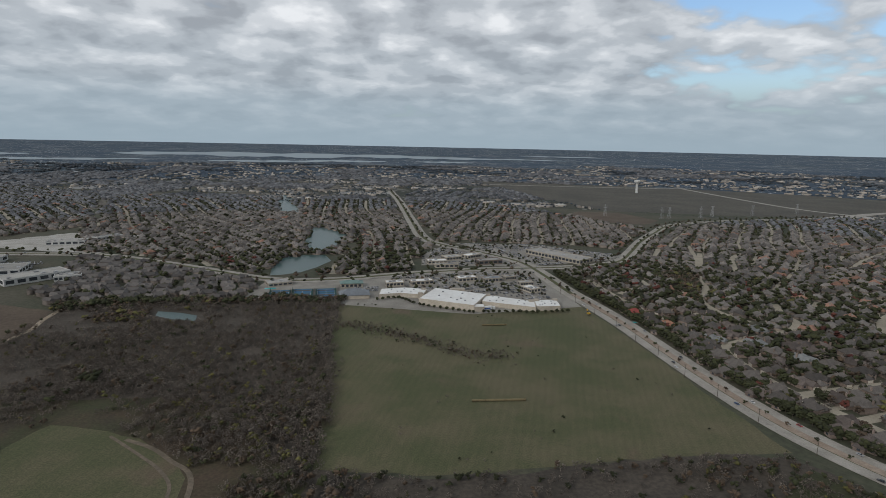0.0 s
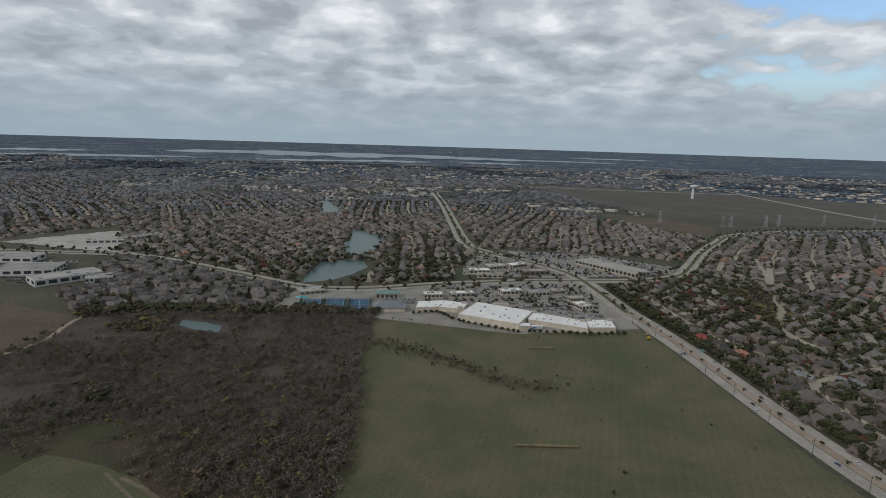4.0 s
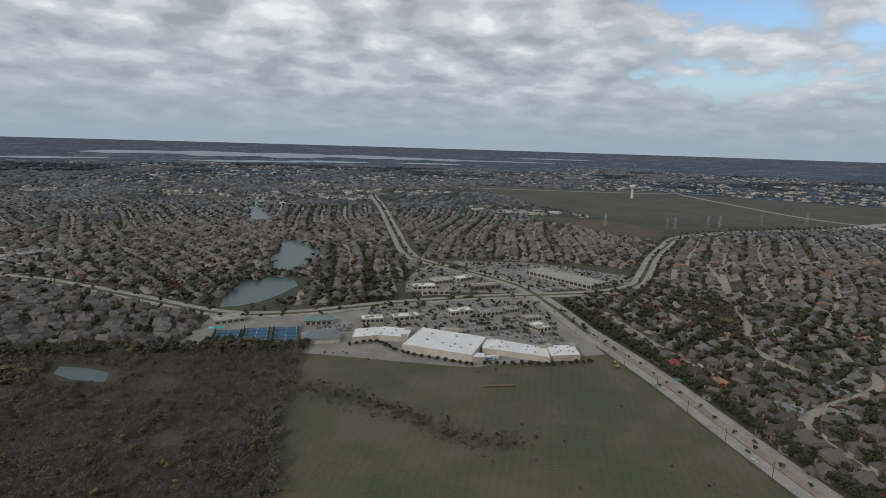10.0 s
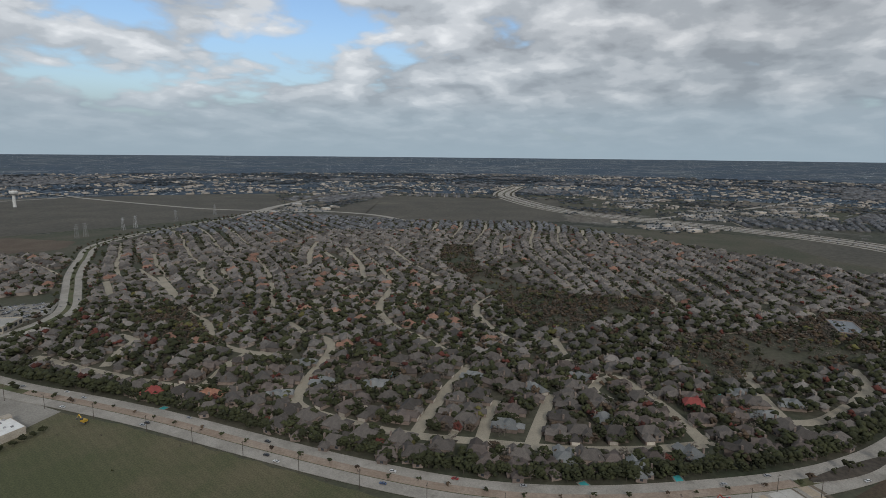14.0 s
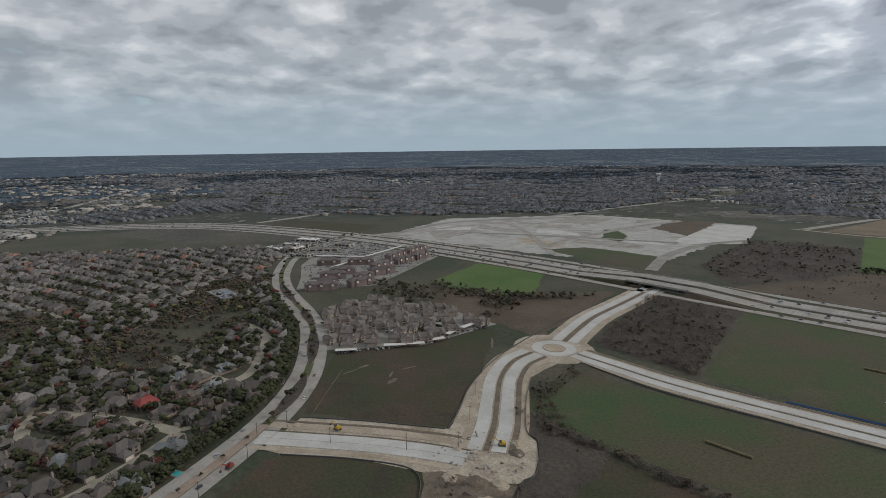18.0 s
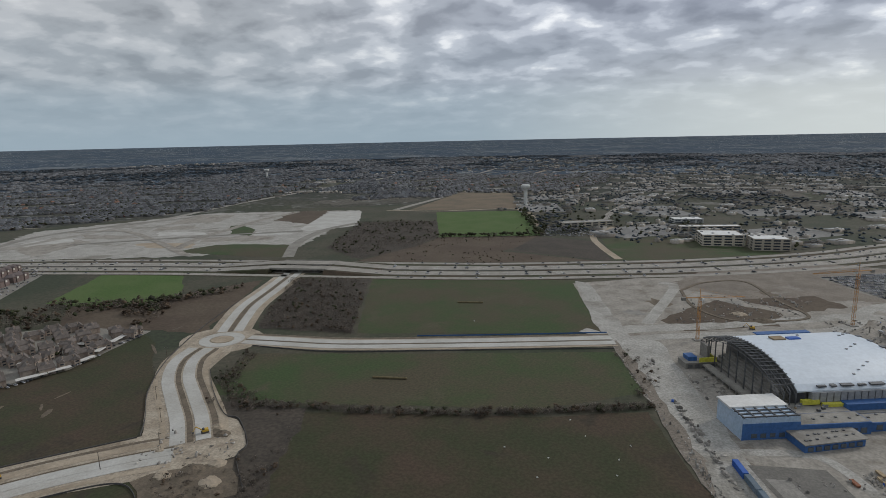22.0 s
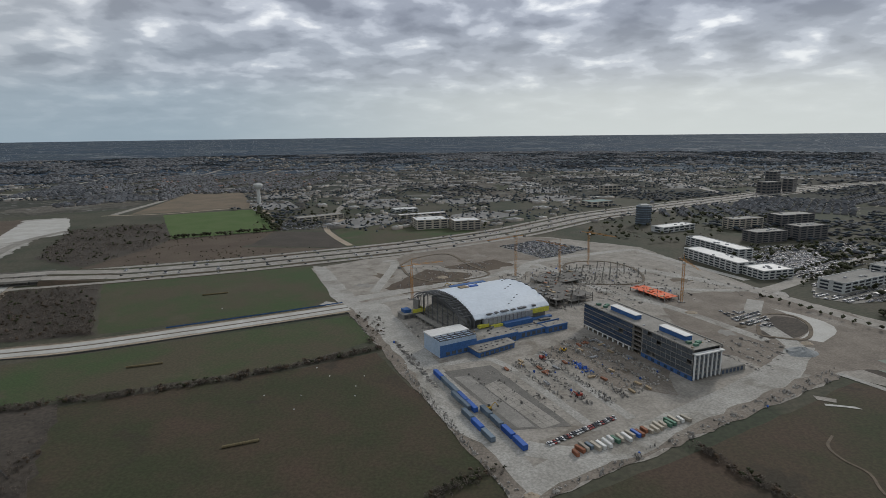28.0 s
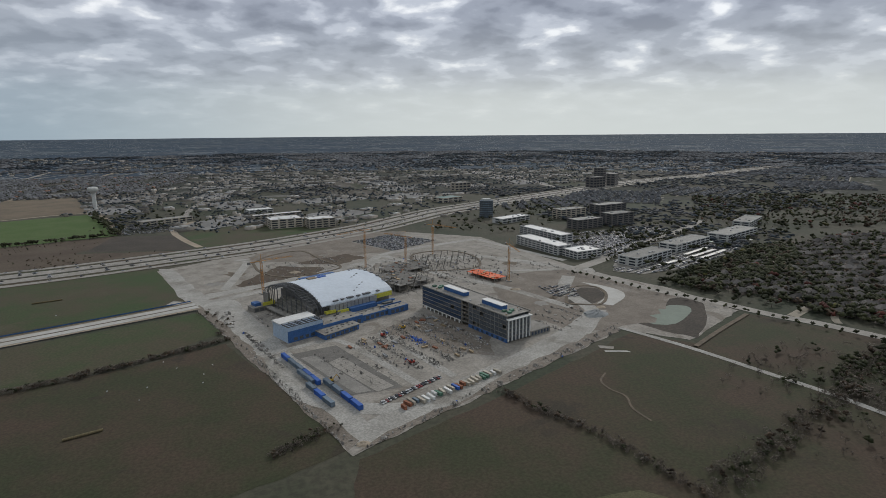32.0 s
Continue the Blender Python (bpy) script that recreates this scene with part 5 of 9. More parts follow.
hedge([(-84, 478), (-40, 455), (-5, 432), (8, 420), (30, 405), (48, 410)], 800, 6.0, {"bare": 88, "brown": 9, "oak": 3}, 1.0, 2.6)
brush([(272, -48), (262, -12), (253, 3), (237, 13), (206, 38), (196, 28), (168, 26), (205, 14), (232, 4), (246, -20), (254, -46)], 420, {"bare": 85, "brown": 10, "oak": 5}, 1.8, 3.6, 0.15)
hedge([(540, -92), (470, -112), (430, -150), (400, -200)], 150, 6.0, {"oak": 22, "bare": 66, "brown": 12}, 3.5, 7.0)
hedge([(146, -611), (220, -585), (302, -559)], 120, 4.0, {"oak": 60, "bare": 40}, 4.0, 7.0)
hedge([(146, -611), (195, -760), (242, -912)], 90, 4.0, {"oak": 80, "bare": 20}, 5.0, 8.0)
# trees in rows along the medians and the cross street
for line, off, every in ((AVENUE, 0.0, 3), (CROSS, 13.5, 2), (CROSS, -13.5, 2), (CROSS, 0, 4)):
    s = sides_of(line)
    for i in range(0, len(line), every):
        x, y = line[i] + s[i] * off
        if abs(x) < 1000 and not (y < 600 and off == 0.0 and x < 300) and tree_rnd.random() < 0.8 and math.hypot(x - 126, y - 728) > 30:
            tree_at("oak" if tree_rnd.random() < 0.7 else "brown", x, y, tree_rnd.uniform(4.0, 6.5), 0.4)

for i in range(0, len(AVENUE), 2):
    x, y = AVENUE[i]
    if y < 600 and x < 300:
        tree_at("oak" if i % 6 else "brown", x + tree_rnd.uniform(-1, 1), y + tree_rnd.uniform(-2, 2), tree_rnd.uniform(2.2, 3.4), 0.5)

# ---- the town out to the horizon, block by block ----
surface("pale_lot", (0.25, 0.245, 0.235), (0.18, 0.177, 0.168), 0.02, 0.9, fine=0.2)
# distant leaves and twigs: their base colours are blued to look hazy
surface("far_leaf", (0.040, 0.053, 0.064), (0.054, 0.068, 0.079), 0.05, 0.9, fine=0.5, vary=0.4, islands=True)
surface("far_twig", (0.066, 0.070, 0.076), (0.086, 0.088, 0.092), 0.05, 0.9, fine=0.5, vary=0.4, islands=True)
far_rnd = random.Random(77)
OPEN = [[(130, 2480), (300, 1720), (420, 1420), (800, 1370), (1120, 1420), (1500, 1900), (1063, 2300)], [(1080, 970), (1150, 1290), (1700, 1500), (1900, 900), (1300, 650)], [(416, -849), (242, -912), (146, -611), (302, -559)],
        [(491, -871), (507, -1281), (355, -1287), (255, -935)], [(913, -200), (1063, -432), (914, -736), (597, -851), (475, -430), (594, -325)], [(930, -60), (1100, -160), (1330, 60), (1250, 240), (1050, 120)],
        [(700, -1200), (900, -760), (1080, -640), (1150, -800), (950, -1200)]]
BUSINESS = [[(-700, -600), (-200, -560), (250, -640), (230, -1250), (500, -1350), (300, -2300), (-2400, -2300), (-1900, -1300), (-1000, -1000)], [(700, 1700), (2500, 1500), (2700, 2400), (900, 2600)], [(1500, 300), (2700, -200), (2700, 900), (1800, 900)]]
far_house, far_tree, far_bare, far_box, far_lot, far_lane = [[], [], [], []], [], [], [], Build(), Build()


def seen(x, y):
    a = math.degrees(math.atan2(x - HUB[0], y - HUB[1])) % 360
    return a < 242 or a > 312


def block(cx, cy, size, kind, dense):
    t = radians(far_rnd.choice((8, 20, 35, 75, 110, 140)) + far_rnd.uniform(-6, 6))
    c, s = math.cos(t), math.sin(t)
    half = size / 2

    def spot(u, v):
        return cx + u * c - v * s, cy + u * s + v * c

    def ok(x, y):
        r = math.hypot(x - HUB[0], y - HUB[1])
        return not any(within(x, y, q) for q in OPEN) and (r > 2600 or ROAD_SPOTS.clear(x, y, 7)) and not any(within(x, y, p[0]) for p in AREAS.values())

    def put(to, x, y, wide, high, tone, turn):
        px, py, pz, k = far_place(x, y)
        to.append((px, py, pz + (0.3 if k < 1 else 0.0), turn, wide * k, high * k, tone))

    if kind == "homes":
        for n, v in enumerate(np.arange(-half, half, 23.5)):
            for u in np.arange(-half, half, 13.5):
                if far_rnd.random() < 0.9 * dense:
                    x, y = spot(u + far_rnd.uniform(-1.5, 1.5), v + (4 if n % 2 else -4) + far_rnd.uniform(-1.2, 1.2))
                    if ok(x, y):
                        put(far_house[far_rnd.randrange(4)], x, y, 0.80 / math.sqrt(dense), far_rnd.uniform(0.75, 0.95), far_rnd.random(), t)
                if far_rnd.random() < 0.6 * dense:
                    x, y = spot(u + far_rnd.uniform(-6, 6), v + far_rnd.uniform(-11, 11))
                    if ok(x, y):
                        put(far_tree if far_rnd.random() < 0.75 else far_bare, x, y, far_rnd.uniform(5, 9) / dense ** 0.4, far_rnd.uniform(3.6, 5.6), far_rnd.random(), far_rnd.uniform(0, 6))
            if n % 2 and dense > 0.5 and math.hypot(cx - HUB[0], cy - HUB[1]) < FLAT - 130:
                far_lane.face([(*spot(-half, v + 9.6), 0.125), (*spot(half, v + 9.6), 0.125), (*spot(half, v + 13.6), 0.125), (*spot(-half, v + 13.6), 0.125)])
    elif kind == "shops":
        x, y = spot(0, 0)
        if ok(x, y) and math.hypot(x - HUB[0], y - HUB[1]) < FLAT - 130:
            far_lot.face([(*spot(-half * 0.7, -half * 0.5), 0.12), (*spot(half * 0.8, -half * 0.5), 0.12), (*spot(half * 0.8, half * 0.4), 0.12), (*spot(-half * 0.7, half * 0.4), 0.12)])
        for _ in range(int(20 * dense) + 7):
            x, y = spot(far_rnd.uniform(-half, half), far_rnd.uniform(-half, half))
            if ok(x, y):
                put(far_box, x, y, far_rnd.choice((7, 9, 12, 16, 20, 28)), far_rnd.uniform(3.2, 6), far_rnd.choice((0.1, 0.3, 0.5, 0.7, 1.0, 1.0)), t)
        for _ in range(int(150 * dense)):
            x, y = spot(far_rnd.uniform(-half, half), far_rnd.uniform(-half, half))
            if ok(x, y):
                put(far_tree, x, y, far_rnd.uniform(4, 7), far_rnd.uniform(3.5, 5.5), far_rnd.random(), far_rnd.uniform(0, 6))
    else:
        for _ in range(int(190 * dense)):
            x, y = spot(far_rnd.uniform(-half, half), far_rnd.uniform(-half, half))
            if ok(x, y):
                put(far_tree if far_rnd.random() < 0.45 else far_bare, x, y, far_rnd.uniform(7, 12) / dense ** 0.4, far_rnd.uniform(4, 6), far_rnd.random(), far_rnd.uniform(0, 6))


for gx in np.arange(-5300, 5300, 230):
    for gy in np.arange(-5100, 5500, 230):
        x, y = gx + far_rnd.uniform(-30, 30), gy + far_rnd.uniform(-30, 30)
        r = math.hypot(x - HUB[0], y - HUB[1])
        if r > 4600 or not seen(x, y) or (r > 3900 and y > 0 and -0.8 < x / y < 0.25):
            continue
        biz = any(within(x, y, q) for q in BUSINESS)
        if r < 1500 and not (biz or (y > 1500) or (x > 1350 and y < 600) or (y < -1300) or (x < -950 and y > 500) or (x < -560 and -1000 < y < 400)):
            continue
        q = noise.noise(Vector((x / 900, y / 900, 4.4))) + far_rnd.uniform(-0.25, 0.25)
        kind = "shops" if (biz and far_rnd.random() < 0.9) or q > 0.26 else "homes" if q > -0.30 else "woods"
        if ((y > 1000 and r > 2100) or (x > 1600 and y > 100)) and far_rnd.random() < 0.4:
            kind = "shops"
        elif r > 2900:
            kind = "woods" if far_rnd.random() < 0.4 else kind
        if x < -560 and -1100 < y < 600:
            kind = "woods" if far_rnd.random() < 0.55 else "homes"
        block(x, y, 215, kind, 1.0 if r < 1900 else 0.6 if r < 2700 else 0.36)
puff = crown(501, 2, 1.2, 1.0, 0.05, 0.40)
puffs2 = crown(502, 1, 1.0, 0.9, 0.05, 0.50)
boxes = Build()
boxes.box(-0.5, -0.32, 0, 0.5, 0.32, 1, 0, 1)
boxes.box(-0.2, -0.1, 1, 0.0, 0.1, 1.25, 0, 1)
boxes.box(0.25, 0.05, 1, 0.35, 0.15, 1.2, 0, 1)
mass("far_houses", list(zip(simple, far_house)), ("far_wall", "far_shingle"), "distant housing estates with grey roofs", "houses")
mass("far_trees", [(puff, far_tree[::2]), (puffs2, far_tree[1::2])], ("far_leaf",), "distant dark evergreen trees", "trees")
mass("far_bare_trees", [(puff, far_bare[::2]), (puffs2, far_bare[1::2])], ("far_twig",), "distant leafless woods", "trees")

# ---- the building site ----
surface("roof_membrane", (0.60, 0.655, 0.71), (0.54, 0.595, 0.65), 0.03, 0.45, fine=0.4, darker=0.1, blotch=((0.58, 0.63, 0.70), 0.02, 0.58))
surface("white_roof", (0.68, 0.68, 0.66), (0.60, 0.59, 0.565), 0.05, 0.6, fine=0.5, darker=0.12)
surface("blue_wrap", (0.042, 0.115, 0.29), (0.06, 0.145, 0.34), 0.06, 0.6, fine=0.6, darker=0.25)
surface("pale_wrap", (0.36, 0.46, 0.58), (0.42, 0.51, 0.62), 0.06, 0.6, fine=0.6, darker=0.2)
surface("yellow_wrap", (0.55, 0.52, 0.06), (0.62, 0.57, 0.09), 0.1, 0.6, fine=0.8, darker=0.25)
surface("orange_form", (0.72, 0.14, 0.045), (0.62, 0.11, 0.035), 0.15, 0.7, fine=0.8)
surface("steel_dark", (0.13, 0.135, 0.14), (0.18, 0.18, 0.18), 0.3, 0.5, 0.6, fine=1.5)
surface("raw_concrete", (0.27, 0.255, 0.23), (0.21, 0.20, 0.18), 0.12, 0.85, fine=1.0)
surface("slab_top", (0.31, 0.295, 0.265), (0.24, 0.225, 0.20), 0.1, 0.85, fine=1.2, blotch=((0.19, 0.175, 0.15), 0.07, 0.56))
glass("curtain_glass", (0.075, 0.088, 0.102), 0.10)
glass("blue_glass", (0.040, 0.062, 0.100), 0.08)
surface("wet_pad", (0.125, 0.118, 0.106), (0.165, 0.155, 0.138), 0.05, 0.8, fine=0.8)
surface("crane_paint", (0.50, 0.25, 0.07), (0.42, 0.20, 0.06), 0.4, 0.6)
surface("rust", (0.22, 0.085, 0.045), (0.28, 0.12, 0.07), 0.4, 0.8, vary=0.3)
surface("container_blue", (0.03, 0.095, 0.34), (0.04, 0.12, 0.40), 0.2, 0.55, vary=0.25)
surface("container_slate", (0.12, 0.17, 0.22), (0.16, 0.20, 0.24), 0.2, 0.6, vary=0.3)
surface("container_beige", (0.42, 0.38, 0.31), (0.36, 0.32, 0.26), 0.2, 0.7, vary=0.3)
surface("container_green", (0.07, 0.16, 0.11), (0.10, 0.20, 0.14), 0.2, 0.7, vary=0.3)
surface("container_white", (0.68, 0.68, 0.66), (0.60, 0.60, 0.57), 0.2, 0.6, vary=0.15)
surface("lumber", (0.40, 0.31, 0.20), (0.33, 0.25, 0.16), 0.5, 0.9, vary=0.4)
surface("pipe_grey", (0.33, 0.34, 0.34), (0.26, 0.26, 0.27), 0.5, 0.7, vary=0.4)

SITE_AT = pose(-72, -21, 0.10, 0, 0, 203.4)


def site_thing(name, label, category, group=""):
    ob = tagged(new(name), label, category, group)
    ob.matrix_basis = SITE_AT.copy()
    return ob


def arch(y, near=22.0, far=106.0, low=15.0, high=26.0):
    """Height of the barrel roof across its span."""
    u = (y - near) / (far - near)
    return low + (high - low) * (1 - (2 * u - 1) ** 2) ** 0.8 if 0 <= u <= 1 else low


def make_arena():
    a = site_thing("arena", "unfinished indoor arena with a white arched roof and blue-wrapped walls", "arena")
    ys = np.linspace(22, 106, 25)
    b = Build()
    for i in range(24):
        y0, y1 = ys[i], ys[i + 1]
        z0, z1 = arch(y0), arch(y1)
        b.face([(40, y0, z0), (115, y0, z0), (115, y1, z1), (40, y1, z1)][::-1])
        b.face([(40, y0, z0 - 0.8), (115, y0, z0 - 0.8), (115, y1, z1 - 0.8), (40, y1, z1 - 0.8)])
        for x, f in ((40, 1), (115, -1)):
            q = [(x, y0, z0), (x, y1, z1), (x, y1, z1 - 0.8), (x, y0, z0 - 0.8)]
            b.face(q if f > 0 else q[::-1])
    for y in (22, 106):
        b.face([(40, y, 14.2), (115, y, 14.2), (115, y, 15), (40, y, 15)])
    roof = part("roof", b, "roof_membrane", a, "white membrane on a barrel-arched roof")
    # bare steel arches at the unfinished end
    for x in (29, 32.5, 36, 39.5):
        t = Build()
        for i in range(0, 24, 2):
            p, q = (x, ys[i], arch(ys[i])), (x, ys[i + 2], arch(ys[i + 2]))
            t.rod(p, q, 0.30, 4)
            t.rod((p[0], p[1], p[2] - 2.2), (q[0], q[1], q[2] - 2.2), 0.25, 4)
            t.rod(p, (q[0], q[1], q[2] - 2.2), 0.16, 3)
        t.rod((x, 22, 0), (x, 22, 15), 0.4, 4)
        t.rod((x, 106, 0), (x, 106, 15), 0.4, 4)
        part("truss", t, "steel_dark", a, "bare arched steel truss")
    for y in ys[1:-1]:
        t = Build()
        t.rod((28, y, arch(y) + 0.3), (40.5, y, arch(y) + 0.3), 0.28, 4)
        part("purlin", t, "steel_dark", a)
    part("end_wall", flat_box(46, 24, 0, 47, 104, 13.5), "steel_dark", a, "dark inner wall under the roof")
    b = Build()
    b.box(47, 26, 0, 114, 104, 13.8)
    part("hall", b, "raw_concrete", a)
    for k in range(6):
        part("stand_tier", flat_box(30 + k * 2.6, 34 + k, 0, 46, 102 - k, 1.4 + k * 1.5), "raw_concrete", a, "grey concrete seating tier under the bare steel")
    part("end_screen", flat_box(27.6, 96, 0, 30, 105, 14), "raw_concrete", a)
    for k in range(9):
        part("end_column", flat_box(28.7, 28 + k * 8.5, 0, 29.3, 28.6 + k * 8.5, arch(28 + k * 8.5) - 2.0), "steel_dark", a)
    part("concourse", flat_box(22, 42, 2.6, 27, 90, 3.8), "slab_top", a, "raised concrete walkway beside the arena")
    for k in range(7):
        part("concourse_pier", flat_box(22.6, 43 + k * 7.2, 0, 26.4, 44.4 + k * 7.2, 2.6), "raw_concrete", a)
    part("clerestory", flat_box(48, 20.5, 8.5, 96, 24, 14.2), "pipe_grey", a, "grey metal siding below the eaves")
    part("fascia", flat_box(94, 21.4, 10.5, 114, 23.5, 14.4), "yellow_wrap", a, "yellow sheathing at the corner")
    part("fascia", flat_box(42, 19.6, 7.8, 52, 22, 10.2), "yellow_wrap", a, "yellow sheathing")
    part("fascia", flat_box(53, 17.6, 6.4, 64, 20, 8.8), "yellow_wrap", a, "yellow sheathing")
    part("blue_wall", flat_box(64, 15, 0, 92, 20.4, 9.4), "blue_wrap", a, "blue weather barrier")
    part("blue_wall", flat_box(92, 17, 0, 114, 20.4, 7.6), "blue_wrap", a, "blue weather barrier")
    part("terrace", flat_box(27.5, 12.2, 0, 64, 24, 7.0), "slab_top", a)
    part("terrace", flat_box(64, 12.2, 0, 92, 15, 5.6), "slab_top", a)
    part("terrace", flat_box(92, 10.2, 0, 115, 17, 6.2), "slab_top", a)
    part("roof_plant", flat_box(98, 12, 6.2, 108, 15.5, 7.6), "steel_dark", a, "dark plant units on the terrace")
    part("terrace_wall", flat_box(92, 9.6, 0, 115.5, 10.1, 6.6), "blue_wrap", a)
    for i, (x, w) in enumerate(((52, 5), (60, 3), (66, 7), (76, 4), (83, 8), (98, 3))):
        part("bare_decking", flat_box(x, 22.3, arch(22.5) + 0.9, x + w, 24.2 + i % 3, arch(24.2) + 0.5), "steel_dark", a, "dark roof deck still without membrane")
    for i in range(7):
        part("bare_decking", flat_box(114.2, 34 + i * 9.5, arch(36 + i * 9.5) - 0.2, 116.4, 37 + i * 9.5, arch(36 + i * 9.5) + 0.5), "steel_dark", a)
    for x in (52, 56, 60, 64, 68, 72, 76, 80, 84, 88):
        part("siding_post", flat_box(x, 20.2, 7.2, x + 0.25, 20.5, 14.2), "steel_dark", a)
    for i in range(18):
        x, y = 28 + (i * 29) % 34, 13 + (i * 17) % 10
        part("roof_pallet", flat_box(x, y, 7.0, x + 0.9 + i % 3, y + 1.1, 7.9 + 0.3 * (i % 3)), ("lumber", "steel_dark", "pipe_grey")[i % 3], a)
    for i in range(10):
        x, y = 78 + (i * 13) % 34, 30 + (i * 23) % 66
        part("roof_pallet", flat_box(x, y, arch(y) - 0.3, x + 1.4, y + 1.0, arch(y) + 0.5), "pipe_grey", a)
    part("tarpaulin", flat_box(62, 96, arch(96) + 0.0, 100, 101, arch(96) + 0.6), "blue_wrap", a, "blue sheets lying on the roof")
    part("pallet", flat_box(58, 72, arch(72) - 0.4, 66, 78, arch(74) + 0.9), "lumber", a, "timber pallets on the roof")
    part("pallet", flat_box(68, 72, arch(72) - 0.4, 76, 76, arch(73) + 0.8), "container_blue", a, "blue pallets on the roof")
    return a


make_arena()


def make_annex():
    a = site_thing("annex", "blue and pale box building with a half-finished white roof", "building")
    part("wall", flat_box(-4, 0, 0, 27, 24, 12.2), "pale_wrap", a, "pale blue sheathed walls")
    b = Build()
    b.box(-4.6, 11, 12.2, 27.4, 24.6, 13.2)
    part("roof", b, "white_roof", a)
    part("front_wall", flat_box(-3.9, -0.25, 0, 27.2, 0, 9.2), "blue_wrap", a, "blue weather barrier")
    for x in np.linspace(-3, 26, 6):
        part("beam", flat_box(x - 0.3, 0, 12.2, x + 0.3, 11, 12.9), "steel_dark", a)
    for y in (0.4, 4, 7.5):
        part("beam", flat_box(-4, y, 12.25, 27, y + 0.5, 12.95), "steel_dark", a)
    for x in (1, 6, 11, 16, 21):
        part("window", flat_box(x, -0.4, 1.2, x + 3, -0.2, 3.6), "curtain_glass", a)
    return a


def make_wing():
    a = site_thing("wing", "long low building wrapped in blue weather barrier", "building")
    part("wall", flat_box(27, 0, 0, 66, 12, 7.0), "blue_wrap", a)
    part("wall", flat_box(66, 2, 0, 94, 12, 5.2), "blue_wrap", a)
    part("wall", flat_box(94, 0, 0, 116, 9.4, 5.6), "blue_wrap", a)
    for x0, y0, x1, y1, z in ((27.6, 0.6, 65.4, 11.6, 7.0), (66.4, 2.6, 93.6, 11.6, 5.2), (94.6, 0.6, 115.4, 9.0, 5.6)):
        part("roof", flat_box(x0, y0, z, x1, y1, z + 0.12), "slab_top", a, "grey unfinished roof deck")
        for x in np.arange(x0 + 3, x1 - 2, 6.5):
            part("roof_stack", flat_box(x, y0 + 3 + (x % 4), z + 0.12, x + 1.3, y0 + 4.0 + (x % 4), z + 0.6), "steel_dark", a)
    for x in np.arange(29, 111, 5.2):
        if not 64 < x < 68:
            part("window", flat_box(x, -0.12 if x < 66 or x > 94 else 1.88, 1.0, x + 3.4, 0.05 if x < 66 or x > 94 else 2.05, 4.0), "curtain_glass", a)
    return a


def make_lobby():
    a = site_thing("lobby", "single-storey blue building with a grey roof deck", "building")
    b = Build()
    b.solid([(20, -14.5), (54, -11), (54, -0.3), (20, -0.3)], 0, 4.2)
    part("wall", b, "blue_wrap", a)
    b = Build()
    b.solid([(19.4, -15.2), (55, -11.6), (55, -0.3), (19.4, -0.3)], 4.2, 4.7)
    part("roof", b, "slab_top", a)
    for i in range(14):
        x, y = 22 + 30 * ((i * 37) % 14) / 14, -11.5 + 9 * ((i * 53) % 11) / 11
        part("roof_stack", flat_box(x, y, 4.7, x + 1.2, y + 0.9, 5.2), "steel_dark", a)
    for i in range(7):
        x, y = 21.5 + i * 4.6, -14.35 + i * 0.474
        part("window", flat_box(x, y - 0.25, 0.8, x + 2.8, y + 0.45, 3.0), "curtain_glass", a)
    return a


make_annex(), make_wing(), make_lobby()

# the long office block, floor over floor, still open in the middle
BLOCK_AT = pose(-225, 40, 0.10, 0, 0, -73.5)


